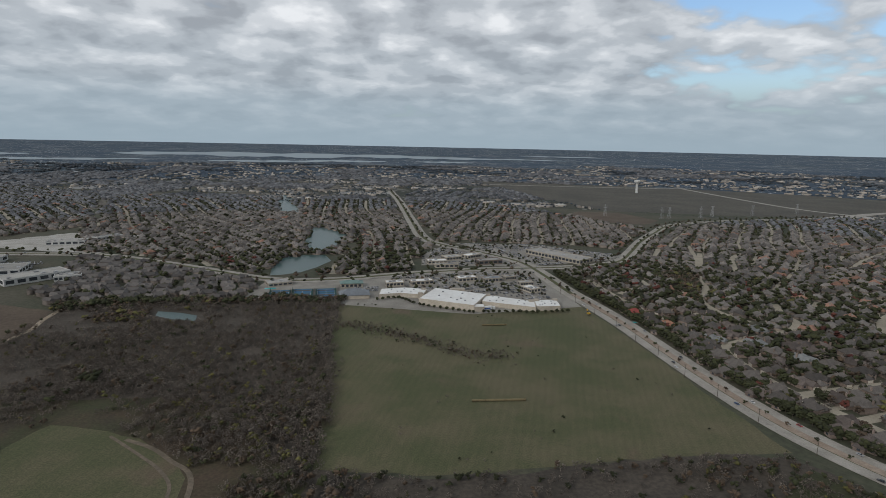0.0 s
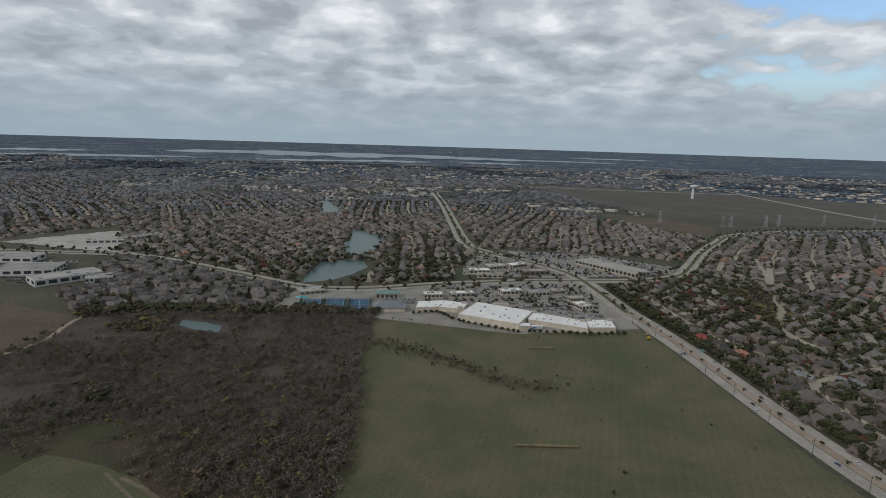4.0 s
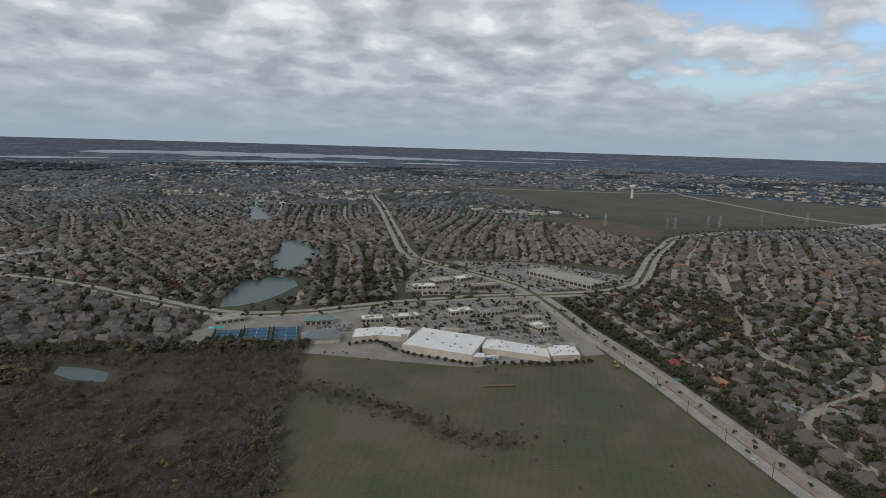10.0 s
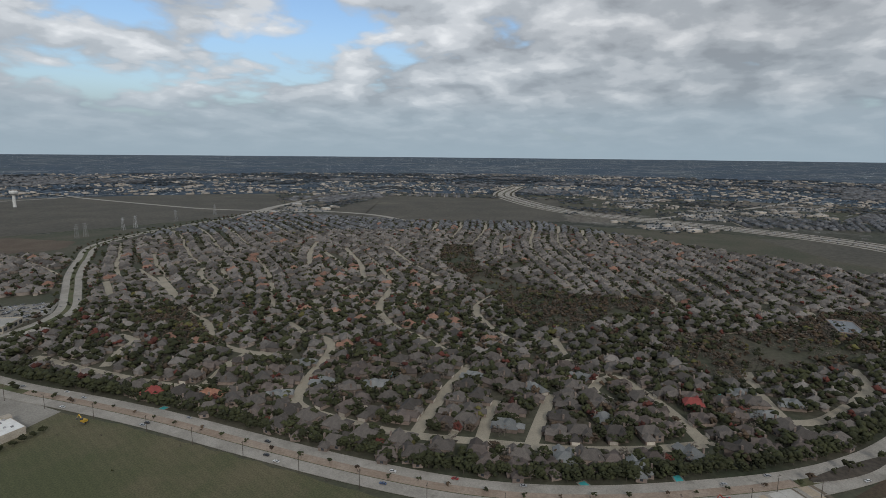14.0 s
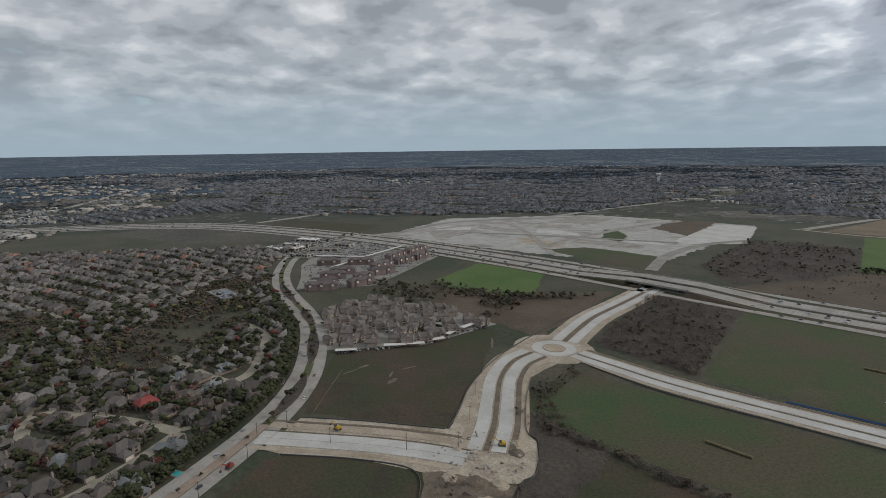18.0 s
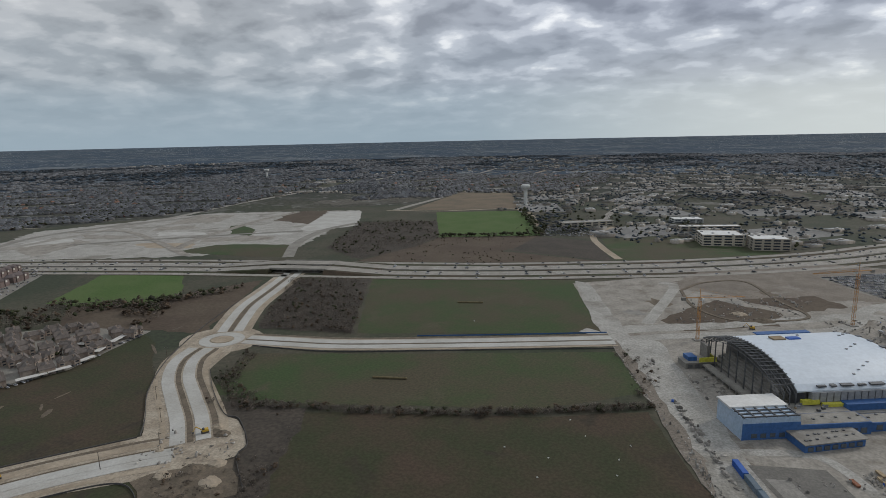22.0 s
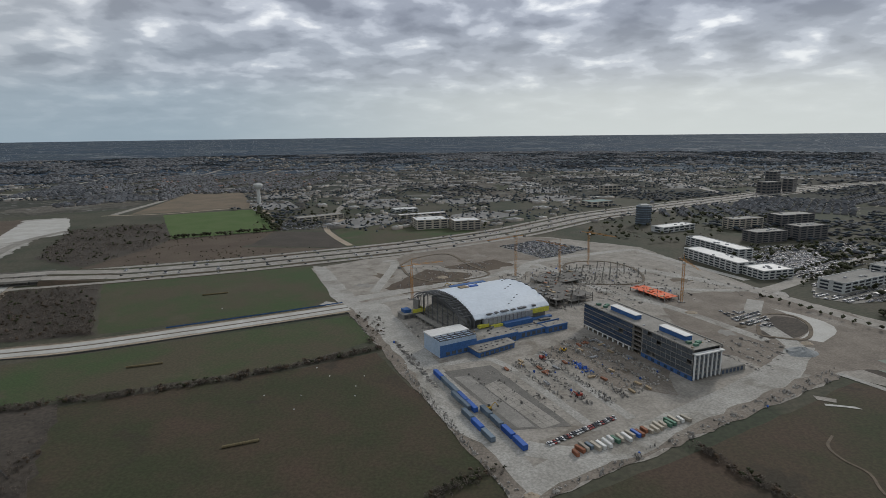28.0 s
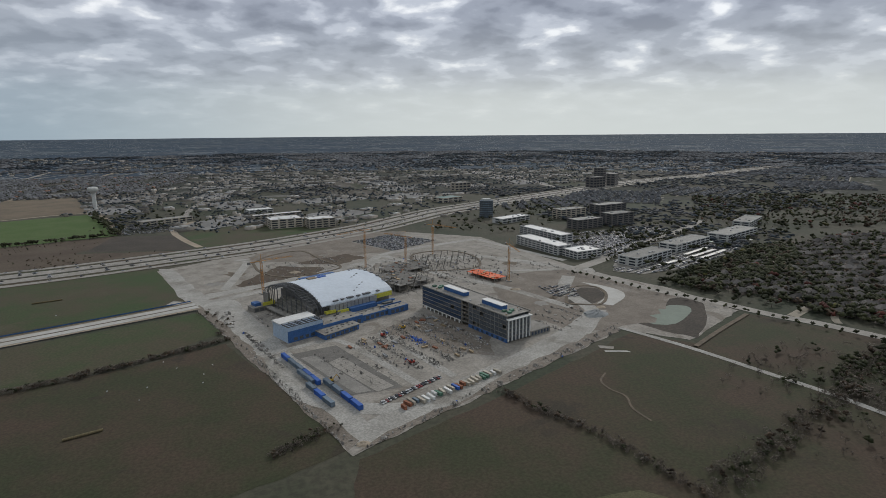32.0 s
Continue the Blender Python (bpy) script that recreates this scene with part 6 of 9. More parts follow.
def make_block():
    a = tagged(new("office_block"), "six-storey concrete frame building with glass going in", "building")
    a.matrix_basis = BLOCK_AT.copy()
    rr = random.Random(17)
    for x0, x1, kind in ((0, 46, 1), (46, 56, 0), (56, 114, 2)):
        for f in range(7):
            z = f * 3.5
            part("floor_slab", flat_box(x0, -24.3, z - 0.35 if f else 0.0, x1, 0.3, z + 0.05), "raw_concrete", a)
        for x in np.linspace(x0 + 0.6, x1 - 0.6, max(2, int((x1 - x0) / 9) + 1)):
            for y in (-0.8, -23.2):
                part("column", flat_box(x - 0.4, y - 0.4, 0, x + 0.4, y + 0.4, 21), "raw_concrete", a)
        if kind:
            n = int((x1 - x0) / 4.5)
            w = (x1 - x0 - 1) / n
            pane = flat_box(0.08, 0, 0.1, w - 0.08, 0.2, 3.1).data("pane", "curtain_glass" if kind == 1 else "blue_glass")
            for f in range(1, 6):
                z = f * 3.5
                for y in (-0.25, -23.95):
                    for i in range(n):
                        # here and there a pane is not in yet
                        if rr.random() < (0.12 if kind == 1 else 0.03):
                            continue
                        part("pane", pane, None, a).location = (x0 + 0.5 + i * w, y, z)
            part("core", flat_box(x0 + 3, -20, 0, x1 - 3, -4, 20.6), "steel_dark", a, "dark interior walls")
            if kind == 1:
                for i in range(n + 1):
                    part("mullion", flat_box(x0 + 0.45 + i * w, 0.05, 3.6, x0 + 0.6 + i * w, 0.2, 20.9), "pipe_grey", a)
    # stairs and hoists in the open bay
    for f in range(6):
        b = Build()
        b.rod((48, -3, f * 3.5), (54, -3, f * 3.5 + 3.4), 0.35, 4)
        part("stair_flight", b, "raw_concrete", a)
        part("guard_rail", flat_box(46.2, 0.1, f * 3.5 + 0.9, 55.8, 0.18, f * 3.5 + 1.05), "lumber", a)
    for x in np.arange(58, 112, 6.0):
        part("base_pier", flat_box(x, 0.0, 0.0, x + 1.4, 0.35, 3.3), "white_roof", a, "white ground floor pier")
    part("base_band", flat_box(56.5, 0.0, 2.75, 114, 0.4, 3.45), "white_roof", a)
    part("base_wrap", flat_box(-0.2, -0.6, 0.0, 46, 0.35, 3.0), "blue_wrap", a, "blue weather barrier at the ground floor")
    for i in range(7):
        part("opening", flat_box(3 + i * 6, 0.3, 0.4, 5.6 + i * 6, 0.42, 2.4), "blue_glass", a)
    part("parapet", flat_box(-0.5, -24.6, 21.05, 114.4, -23.9, 21.7), "slab_top", a)
    part("parapet", flat_box(-0.5, 0.0, 21.05, 114.4, 0.6, 21.7), "slab_top", a)
    part("roof_deck", flat_box(0, -23.9, 21.04, 114, 0.0, 21.12), "slab_top", a, "pale unfinished roof deck")
    for x0, x1 in ((14, 38), (62, 90)):
        p = part("penthouse", flat_box(x0, -13, 21.12, x1, -7.4, 24.4), "blue_wrap", a, "blue plant room on the roof")
        part("penthouse_roof", flat_box(x0 - 0.4, -13.4, 24.4, x1 + 0.4, -7.0, 24.8), "white_roof", p, "white plant room roof")
    for x, y in ((4, -9), (7, -14), (9, -8), (95, -9), (98, -13), (102, -8)):
        part("roof_unit", flat_box(x, y, 21.12, x + 2.6, y + 3.2, 22.6), "container_green", a)
    for i in range(26):
        x, y, w = rr.uniform(2, 110), rr.choice((rr.uniform(-22, -15), rr.uniform(-5.5, -2))), rr.uniform(0.5, 1.6)
        part("roof_pallet", flat_box(x, y, 21.12, x + w, y + w * 0.7, 21.12 + rr.uniform(0.3, 0.9)), rr.choice(("lumber", "pipe_grey", "steel_dark")), a)
    # the panelled gable
    part("gable", flat_box(-0.9, -23.6, 1.2, -0.25, -0.2, 17.9), "curtain_glass", a)
    for i in range(7):
        y = -23.4 + i * 3.75
        part("fin", flat_box(-1.7, y, 1.0, -0.85, y + 0.9, 18.2), "white_roof", a, "white vertical panel")
    for z in (4.6, 8.0, 11.4, 14.8):
        part("gable_band", flat_box(-1.3, -23.4, z, -0.9, -0.2, z + 0.5), "raw_concrete", a)
    part("gable_cap", flat_box(-3.2, -23.9, 18.2, 0.4, 0.4, 18.9), "white_roof", a)
    part("podium", flat_box(-1.5, -46, 0.0, 18, -24.7, 4.2), "raw_concrete", a, "low concrete podium")
    part("podium_deck", flat_box(-0.8, -45.4, 4.2, 17.4, -25.2, 4.32), "slab_top", a)
    for i in range(6):
        part("opening", flat_box(-1.62, -44 + i * 3.4, 0.8, -1.3, -42 + i * 3.4, 3.4), "blue_glass", a)
    return a


make_block()


def frame_of(name, label, at, turn, nx, ny, step, floors, mat, deck=None):
    """Columns, beams and decks of an unfinished frame."""
    a = thing(name, label, "frame", "unfinished frames", at, turn)
    for f in range(1, floors + 1):
        z = f * 3.8
        for i in range(nx - 1):
            for j in range(ny - 1):
                if deck or (i * 7 + j * 5 + f) % 4:
                    part("deck", flat_box(i * step - 0.4, j * step - 0.4, z - 0.3, (i + 1) * step - 0.42, (j + 1) * step - 0.42, z), deck or "wet_pad", a)
    for i in range(nx):
        for j in range(ny):
            part("column", flat_box(i * step - 0.3, j * step - 0.3, 0, i * step + 0.3, j * step + 0.3, floors * 3.8 + (1.4 if (i + j) % 3 else 0)), mat, a)
    rr = random.Random(label)
    for _ in range(nx * ny):
        x, y, w = rr.uniform(0, (nx - 1) * step - 2), rr.uniform(0, (ny - 1) * step - 2), rr.uniform(0.8, 3.2)
        part("formwork", flat_box(x, y, floors * 3.8, x + w, y + w * rr.choice((0.25, 0.5, 1.6)), floors * 3.8 + rr.uniform(0.25, 1.1)), rr.choice(("steel_dark", "lumber", "pipe_grey", "rust", "steel_dark")) if deck is None else rr.choice(("orange_form", "orange_form", "lumber")), a)
    return a


frame_of("concrete_frame", "two-storey concrete frame rising behind the arena", (-186, -122, 0.1), 203.4, 6, 7, 9, 2, "raw_concrete")
frame_of("formwork_frame", "low concrete frame with bright orange formwork deck", (-278, -168, 0.1), 108, 6, 3, 9, 1, "raw_concrete", "orange_form")
starters = thing("column_starters", "rows of bare concrete columns on a muddy pad", "columns", "unfinished frames", (-236, -258, 0.3), 200)
for i in range(8):
    for j in range(6):
        if (i * 5 + j * 3) % 7:
            part("column", flat_box(i * 10.5 - 0.4, -j * 11 - 0.4, 0, i * 10.5 + 0.4, -j * 11 + 0.4, 3.0 + (i * 7 + j * 5) % 4), "raw_concrete", starters)
frame_of("concrete_frame", "single-storey concrete frame with column starters", (-200, -190, 0.1), 203.4, 7, 5, 10, 1, "raw_concrete")
y_box = thing("corner_building", "low concrete building with yellow sheathing and blue tarpaulin", "building", at=(-46.0, -108.9, 0.1), turn=203.4)
part("wall", flat_box(0, 0, 0, 21, 12, 4.2), "raw_concrete", y_box)
part("deck", flat_box(-0.6, -0.6, 4.2, 21.4, 12.4, 4.6), "slab_top", y_box)
part("sheathing", flat_box(9, -0.3, 4.6, 21, 0.3, 7.8), "yellow_wrap", y_box, "yellow sheathing")
part("sheathing", flat_box(20.6, 0.3, 4.6, 21, 11, 7.4), "yellow_wrap", y_box, "yellow sheathing")
part("tarpaulin", flat_box(3, 3, 4.6, 9, 11, 7.4), "blue_wrap", y_box, "blue tarpaulin")
for i in range(4):
    part("opening", flat_box(1.2 + i * 5, -0.2, 0.6, 4.6 + i * 5, 0.1, 3.2), "steel_dark", y_box)


def make_crane(at, turn, high, jib, label):
    a = thing("tower_crane", label, "crane", "tower cranes", at, turn)
    b = Build()
    for x, y in ((-0.9, -0.9), (0.9, -0.9), (0.9, 0.9), (-0.9, 0.9)):
        b.rod((x, y, 0), (x, y, high), 0.16, 4)
    for i in range(int(high / 3)):
        z = i * 3
        for p, q in (((-0.9, -0.9), (0.9, -0.9)), ((0.9, -0.9), (0.9, 0.9)), ((0.9, 0.9), (-0.9, 0.9)), ((-0.9, 0.9), (-0.9, -0.9))):
            b.rod((*p, z), (*q, z + 3), 0.09, 3)
    part("mast", b, "crane_paint", a)
    b = Build()
    for y, z in ((-0.7, high), (0.7, high), (0, high + 1.6)):
        b.rod((0, y, z), (jib, y if z == high else 0, z if z == high else high + 0.4), 0.14, 3)
    for i in range(int(jib / 3)):
        b.rod((i * 3, -0.7, high), (i * 3 + 3, 0.7, high), 0.08, 3)
        b.rod((i * 3, 0, high + 1.5), (i * 3 + 1.5, 0.7, high), 0.08, 3)
    part("jib", b, "crane_paint", a)
    b = Build()
    b.rod((0, -0.6, high), (-14, -0.6, high), 0.2, 4)
    b.rod((0, 0.6, high), (-14, 0.6, high), 0.2, 4)
    part("counter_jib", b, "crane_paint", a)
    part("counterweight", flat_box(-14, -1, high - 2, -11, 1, high + 0.3), "raw_concrete", a)
    part("cab", flat_box(0.8, -1.6, high - 2.2, 2.6, 0.2, high - 0.2), "container_white", a)
    b = Build()
    b.rod((0, 0, high), (0, 0, high + 7), 0.2, 4)
    b.rod((0, 0, high + 7), (jib * 0.7, 0, high + 0.8), 0.05, 3)
    b.rod((0, 0, high + 7), (-13, 0, high + 0.3), 0.05, 3)
    part("apex", b, "crane_paint", a)
    part("base", flat_box(-3, -3, 0, 3, 3, 0.8), "raw_concrete", a)
    return a


make_crane((-177, -242, 0.1), 30, 46, 42, "orange tower crane behind the arena")
make_crane((-57, -171, 0.1), 200, 34, 34, "orange tower crane beside the arena")
make_crane((-276, -283, 0.1), 120, 40, 40, "orange tower crane over a concrete frame")
make_crane((-308, -124, 0.1), 80, 40, 38, "orange tower crane by the orange formwork")
make_crane((-225, -235, 0.1), 300, 36, 36, "orange tower crane among column starters")

# roads, pads and pits of the site
patch("site_brown_earth", [(-146, -22), (-178, -44), (-206, -38), (-222, 20), (-206, 58), (-176, 44), (-160, 10)], "brown_dirt", "damp brown earth in the yard", 0.287, 4, "ground")
patch("site_brown_earth", [(-262, -20), (-268, -70), (-300, -150), (-396, -150), (-428, -90), (-440, -20), (-360, 40), (-318, 44), (-290, 26)], "brown_dirt", "brown stripped earth at the edge of the site", 0.288, 5, "ground")
patch("site_brown_earth", [(-60, -392), (-209, -500), (-285, -468), (-230, -330), (-120, -300), (-40, -330)], "brown_dirt", "brown stripped earth behind the arena", 0.289, 5, "ground")
patch("site_brown_earth", [(-86, 151), (-98, 139), (-210, 86), (-318, 36), (-326, 46)], "brown_dirt", "tan spoil along the edge of the site", 0.306, 1.5, "ground")
patch("site_brown_earth", [(-84, 148), (-58, 61), (5, -146), (12, -166), (4, -160), (-20, -92), (-66, 64), (-92, 138)], "brown_dirt", "tan spoil along the edge of the site", 0.307, 1.5, "ground")
patch("site_road", [(5, -150), (-7, -165), (-30, -160), (-98, 120), (-270, 40), (-330, -10), (-345, 0), (-280, 60), (-92, 146), (-80, 110), (-58, 45), (-20, -80)], "white_dirt", "hard-packed pale haul road", 0.30, 1.2, "road")
patch("site_road", [(57, -330), (40, -322), (-10, -160), (6, -150), (22, -190)], "white_dirt", "hard-packed pale haul road", 0.31, 1.2, "road")
patch("site_road", [(0, -170), (-80, -205), (-190, -265), (-330, -240), (-415, -120), (-425, -140), (-335, -258), (-190, -282), (-80, -222), (0, -188)], "white_dirt", "hard-packed pale haul road", 0.305, 1.2, "road")
patch("site_pad", [(-68, 5), (-102, -2), (-130, 86), (-97, 86)], "wet_pad", "grey compacted pad", 0.35, 0.5, "slab")
patch("site_pad_dry", [(-74, 14), (-84, 12), (-110, 84), (-100, 84)], "raw_concrete", "paler strip of the pad", 0.365, 0.4, "slab")
b = Build()
for i in range(11):
    for j in range(3):
        u0, u1, v0, v1 = i / 11 + 0.0018, (i + 1) / 11 - 0.0018, j / 3 + 0.007, (j + 1) / 3 - 0.007
        q = [(-91 + (-113 + 91) * u + ((-102 + 91) + ((-125 + 113) - (-102 + 91)) * u) * v, 30 + (87 - 30) * u + ((22 - 30) + ((82 - 87) - (22 - 30)) * u) * v) for u, v in ((u0, v0), (u1, v0), (u1, v1), (u0, v1))]
        b.solid(anticlockwise(q), 0.2, 0.42)
setting("site_slab", b, "old_concrete", "pale new concrete slab poured in panels", "slab")
b = Build()
for k, (pts, w) in enumerate((([(29, -170), (-1, -158), (-50, -179), (-143, -216), (-177, -242), (-217, -310), (-318, -349), (-373, -365)], 6), ([(-373, -365), (-395, -270), (-418, -189)], 5), ([(-56, 7), (-62, 50), (-76, 84), (-108, 108), (-150, 112), (-193, 84), (-239, 60), (-290, 30), (-330, 0), (-345, -70), (-380, -120)], 7), ([(-60, -5), (-96, -14), (-110, -4), (-126, 40), (-142, 92)], 3.0), ([(-140, -18), (-150, 20), (-166, 82)], 3), ([(-215, -300), (-250, -180), (-290, -110), (-320, -20)], 5), ([(-300, -180), (-350, -160), (-405, -150)], 4), ([(-20, -200), (-45, -330), (-30, -345)], 5))):
    b = Build()
    ribbon(b, smooth_line(pts, 5), w, -w, 0.315 + 0.004 * k)
    setting("road_haul_lane", b, "white_dirt", "hard-packed pale haul lane across the site", "road")


def bank_ring(pts, label):
    """A low earth bank round a dug basin."""
    line = smooth_line(pts + pts[:1], 5)
    b = Build()
    ribbon(b, line, 1.5, -1.5, 0.7, 0, 0.5)
    setting("earth_bank", b, "track_earth", label, "bank")


bank_ring([(-51, -319), (-75, -358), (-116, -373), (-135, -304), (-150, -258), (-118, -236), (-84, -232), (-59, -265)], "low earth bank round a dug basin")
bank_ring([(-322, -30), (-334, -50), (-360, -78), (-380, -72), (-376, -46), (-350, -18)], "low dark bank round a damp basin")
bank_ring([(-232, -200), (-300, -195), (-322, -255), (-300, -300), (-250, -290)], "low earth bank round rows of columns")
for k, (x, y, r) in enumerate(((-95, -285, 16), (-130, -330, 12), (-270, -140, 12), (-290, -150, 9), (-250, -100, 10), (-190, 20, 7), (-176, -30, 8), (-30, -270, 18), (-10, -230, 12), (-350, -200, 14), (-380, -250, 12), (-60, -120, 7), (-300, -40, 12))):
    patch("site_stain", [(x + r * (0.7 + 0.3 * math.sin(5 * i + k)) * math.cos(i * 0.5236), y + r * (0.6 + 0.3 * math.cos(3 * i + k)) * math.sin(i * 0.5236)) for i in range(12)], "track_earth" if k % 2 else "raw_concrete", "damp darker patch of trampled earth", 0.295 + 0.0005 * k, 0.8, "ground")
patch("site_mud", [(-337, -48), (-350, -64), (-365, -73), (-375, -70), (-379, -63), (-375, -46), (-364, -33), (-350, -23), (-334, -20), (-324, -23), (-326, -36)], "scrub_land", "dark damp basin", 0.30, 0.8, "ground")
patch("site_gravel", [(-378, -93), (-390, -74), (-396, -54), (-394, -42), (-388, -31), (-372, -18), (-359, -11), (-347, -20), (-364, -32), (-376, -45), (-381, -64)], "new_concrete", "white gravel crescent round a basin", 0.31, 0.8, "ground")
patch("site_scrap", [(-286, 70), (-296, 75), (-293, 79), (-284, 75)], "caliche", "grey rubble pad in the field", 0.32, 0.8, "ground")
patch("site_scrap", [(-285, 80), (-300, 86), (-301, 89), (-284, 82)], "new_concrete", "white slab of spilled concrete in the field", 0.33, 0.4, "ground")
b = Build()
ribbon(b, smooth_line([(-262, 113), (-252, 122), (-250, 134), (-253, 146), (-247, 160), (-247, 176)], 3), 0.7, -0.7, 0.33)
setting("gully", b, "track_earth", "eroded gully in the field", "ground")
patch("site_mud", [(-30, -215), (-50, -190), (-120, -225), (-130, -265), (-80, -290)], "bare_field", "dark dug-out basin", 0.30, 3, "ground")
patch("site_mud", [(-100, -300), (-170, -330), (-190, -300), (-150, -270)], "bare_field", "dark dug-out basin", 0.30, 3, "ground")
patch("site_lot", [(-192, -414), (-265, -454), (-317, -373), (-231, -322)], "lot_concrete", "gravel car park of the site workers", 0.30, 2, "car park")


def make_container(name, mat, label):
    a = thing(name, label, "container", "containers and trailers", (0, 0, -60))
    part("box", flat_box(-6.1, -1.22, 0.15, 6.1, 1.22, 2.75), mat, a)
    for x in (-6.12, 6.02):
        part("door", flat_box(x, -1.1, 0.3, x + 0.1, 1.1, 2.6), mat, a)
    part("roof", flat_box(-6.0, -1.15, 2.75, 6.0, 1.15, 2.82), mat, a)
    for y in (-1.28, 1.22):
        b = Build()
        for i in range(16):
            b.box(-5.8 + i * 0.74, y, 0.4, -5.5 + i * 0.74, y + 0.06, 2.55)
        part("ribs", b, mat, a)
    return a


BOXES = {k: make_container("container", "container_" + k, v) for k, v in (("blue", "bright blue office trailer on the building site"), ("slate", "slate grey office trailer on the building site"), ("beige", "beige shipping container on bare earth"), ("green", "dark green shipping container on bare earth"), ("white", "white storage container on bare earth"))}
BOXES["rust"] = make_container("container", "rust", "rust-red shipping container on bare earth")
box_used = set()


def put_box(kind, x, y, turn, sx=1.0, sy=1.0, sz=1.0):
    m = pose(x, y, 0.38, 0, 0, turn)
    if kind in box_used:
        ob = copy_thing(BOXES[kind], m)
    else:
        ob = BOXES[kind]
        ob.matrix_basis = m
        box_used.add(kind)
    ob.scale = (sx, sy, sz)


along = 106.5
for i, k in enumerate(("blue", "slate", "slate", "blue", "blue")):
    put_box(k, -64 - i * 3.7, 12 + i * 11.6, along, 0.95, 1.1, 1.1)
for i, k in enumerate(("slate", "blue", "slate")):
    put_box(k, -75 - i * 3.6, 68 + i * 11.8, along + 2, 0.9, 1.15, 1.05)
for i, k in enumerate(("slate", "slate", "blue", "blue")):
    put_box(k, -86 - i * 3.7, 66 + i * 11.8, along, 0.9, 1.2, 1.1)
put_box("slate", -72, 45, along + 1, 1.0, 1.2), put_box("slate", -75.5, 55, along + 1, 1.0, 1.2)
row = random.Random(8)
for i in range(24):
    t = i / 23
    kind = ("rust", "rust", "beige", "slate", "beige", "white", "white", "white", "green", "beige", "white", "beige", "blue", "rust", "rust", "beige", "beige", "beige", "beige", "green", "green", "beige", "white", "beige")[i]
    put_box(kind, -122 - 72 * t + row.uniform(-0.8, 0.8), 112 - 25 * t + row.uniform(-1.5, 1.5), 108 + row.uniform(-8, 8), row.choice((0.4, 0.5, 0.55, 0.62)), 0.72, 0.75)

# ---- shops, offices and the rest of the town ----
surface("stucco", (0.46, 0.41, 0.34), (0.38, 0.34, 0.28), 0.1, 0.9, fine=1.0, vary=0.15)
surface("stone_wall", (0.40, 0.36, 0.30), (0.34, 0.30, 0.25), 0.15, 0.9, fine=1.5)
surface("white_panel", (0.52, 0.52, 0.505), (0.45, 0.45, 0.435), 0.1, 0.7, fine=1.0)
surface("dark_panel", (0.13, 0.12, 0.115), (0.17, 0.155, 0.145), 0.1, 0.7, fine=1.0)
surface("gravel_roof", (0.36, 0.35, 0.32), (0.29, 0.28, 0.26), 0.08, 0.95, fine=1.0, vary=0.2)
surface("green_roof", (0.16, 0.24, 0.22), (0.13, 0.20, 0.18), 0.2, 0.6)
surface("slate_metal", (0.20, 0.22, 0.24), (0.17, 0.185, 0.20), 0.15, 0.5, 0.3)
surface("court_blue", (0.035, 0.105, 0.19), (0.04, 0.12, 0.21), 0.3, 0.8)
surface("court_green", (0.028, 0.075, 0.07), (0.035, 0.09, 0.08), 0.3, 0.8)
surface("tank_white", (0.60, 0.60, 0.57), (0.52, 0.52, 0.50), 0.1, 0.6, fine=0.6)
surface("roof_mass", (0.27, 0.27, 0.265), (0.20, 0.20, 0.195), 0.02, 0.9, fine=0.4, vary=0.9, islands=True)
surface("wall_mass", (0.30, 0.27, 0.23), (0.24, 0.215, 0.185), 0.02, 0.9, fine=0.3, vary=0.5, islands=True)
surface("apartment_roof", (0.135, 0.116, 0.104), (0.18, 0.154, 0.137), 0.2, 0.9, fine=1.5, vary=0.2)
surface("flats_wall", (0.15, 0.128, 0.112), (0.21, 0.18, 0.155), 0.05, 0.9, fine=1.0, vary=0.35, islands=True)
surface("apartment_mass", (0.092, 0.085, 0.080), (0.122, 0.110, 0.102), 0.03, 0.9, fine=0.6, vary=0.3, islands=True)
surface("apartment_wall", (0.25, 0.185, 0.148), (0.40, 0.34, 0.285), 0.10, 0.9, fine=1.0, vary=0.2)
surface("pale_yard", (0.27, 0.255, 0.225), (0.20, 0.19, 0.165), 0.04, 0.9, fine=0.7, darker=0.3)
surface("carport", (0.62, 0.60, 0.56), (0.52, 0.50, 0.46), 0.2, 0.6)
surface("car_mass", (0.26, 0.26, 0.27), (0.22, 0.22, 0.23), 0.02, 0.35, vary=0.95, islands=True, spec=0.6)


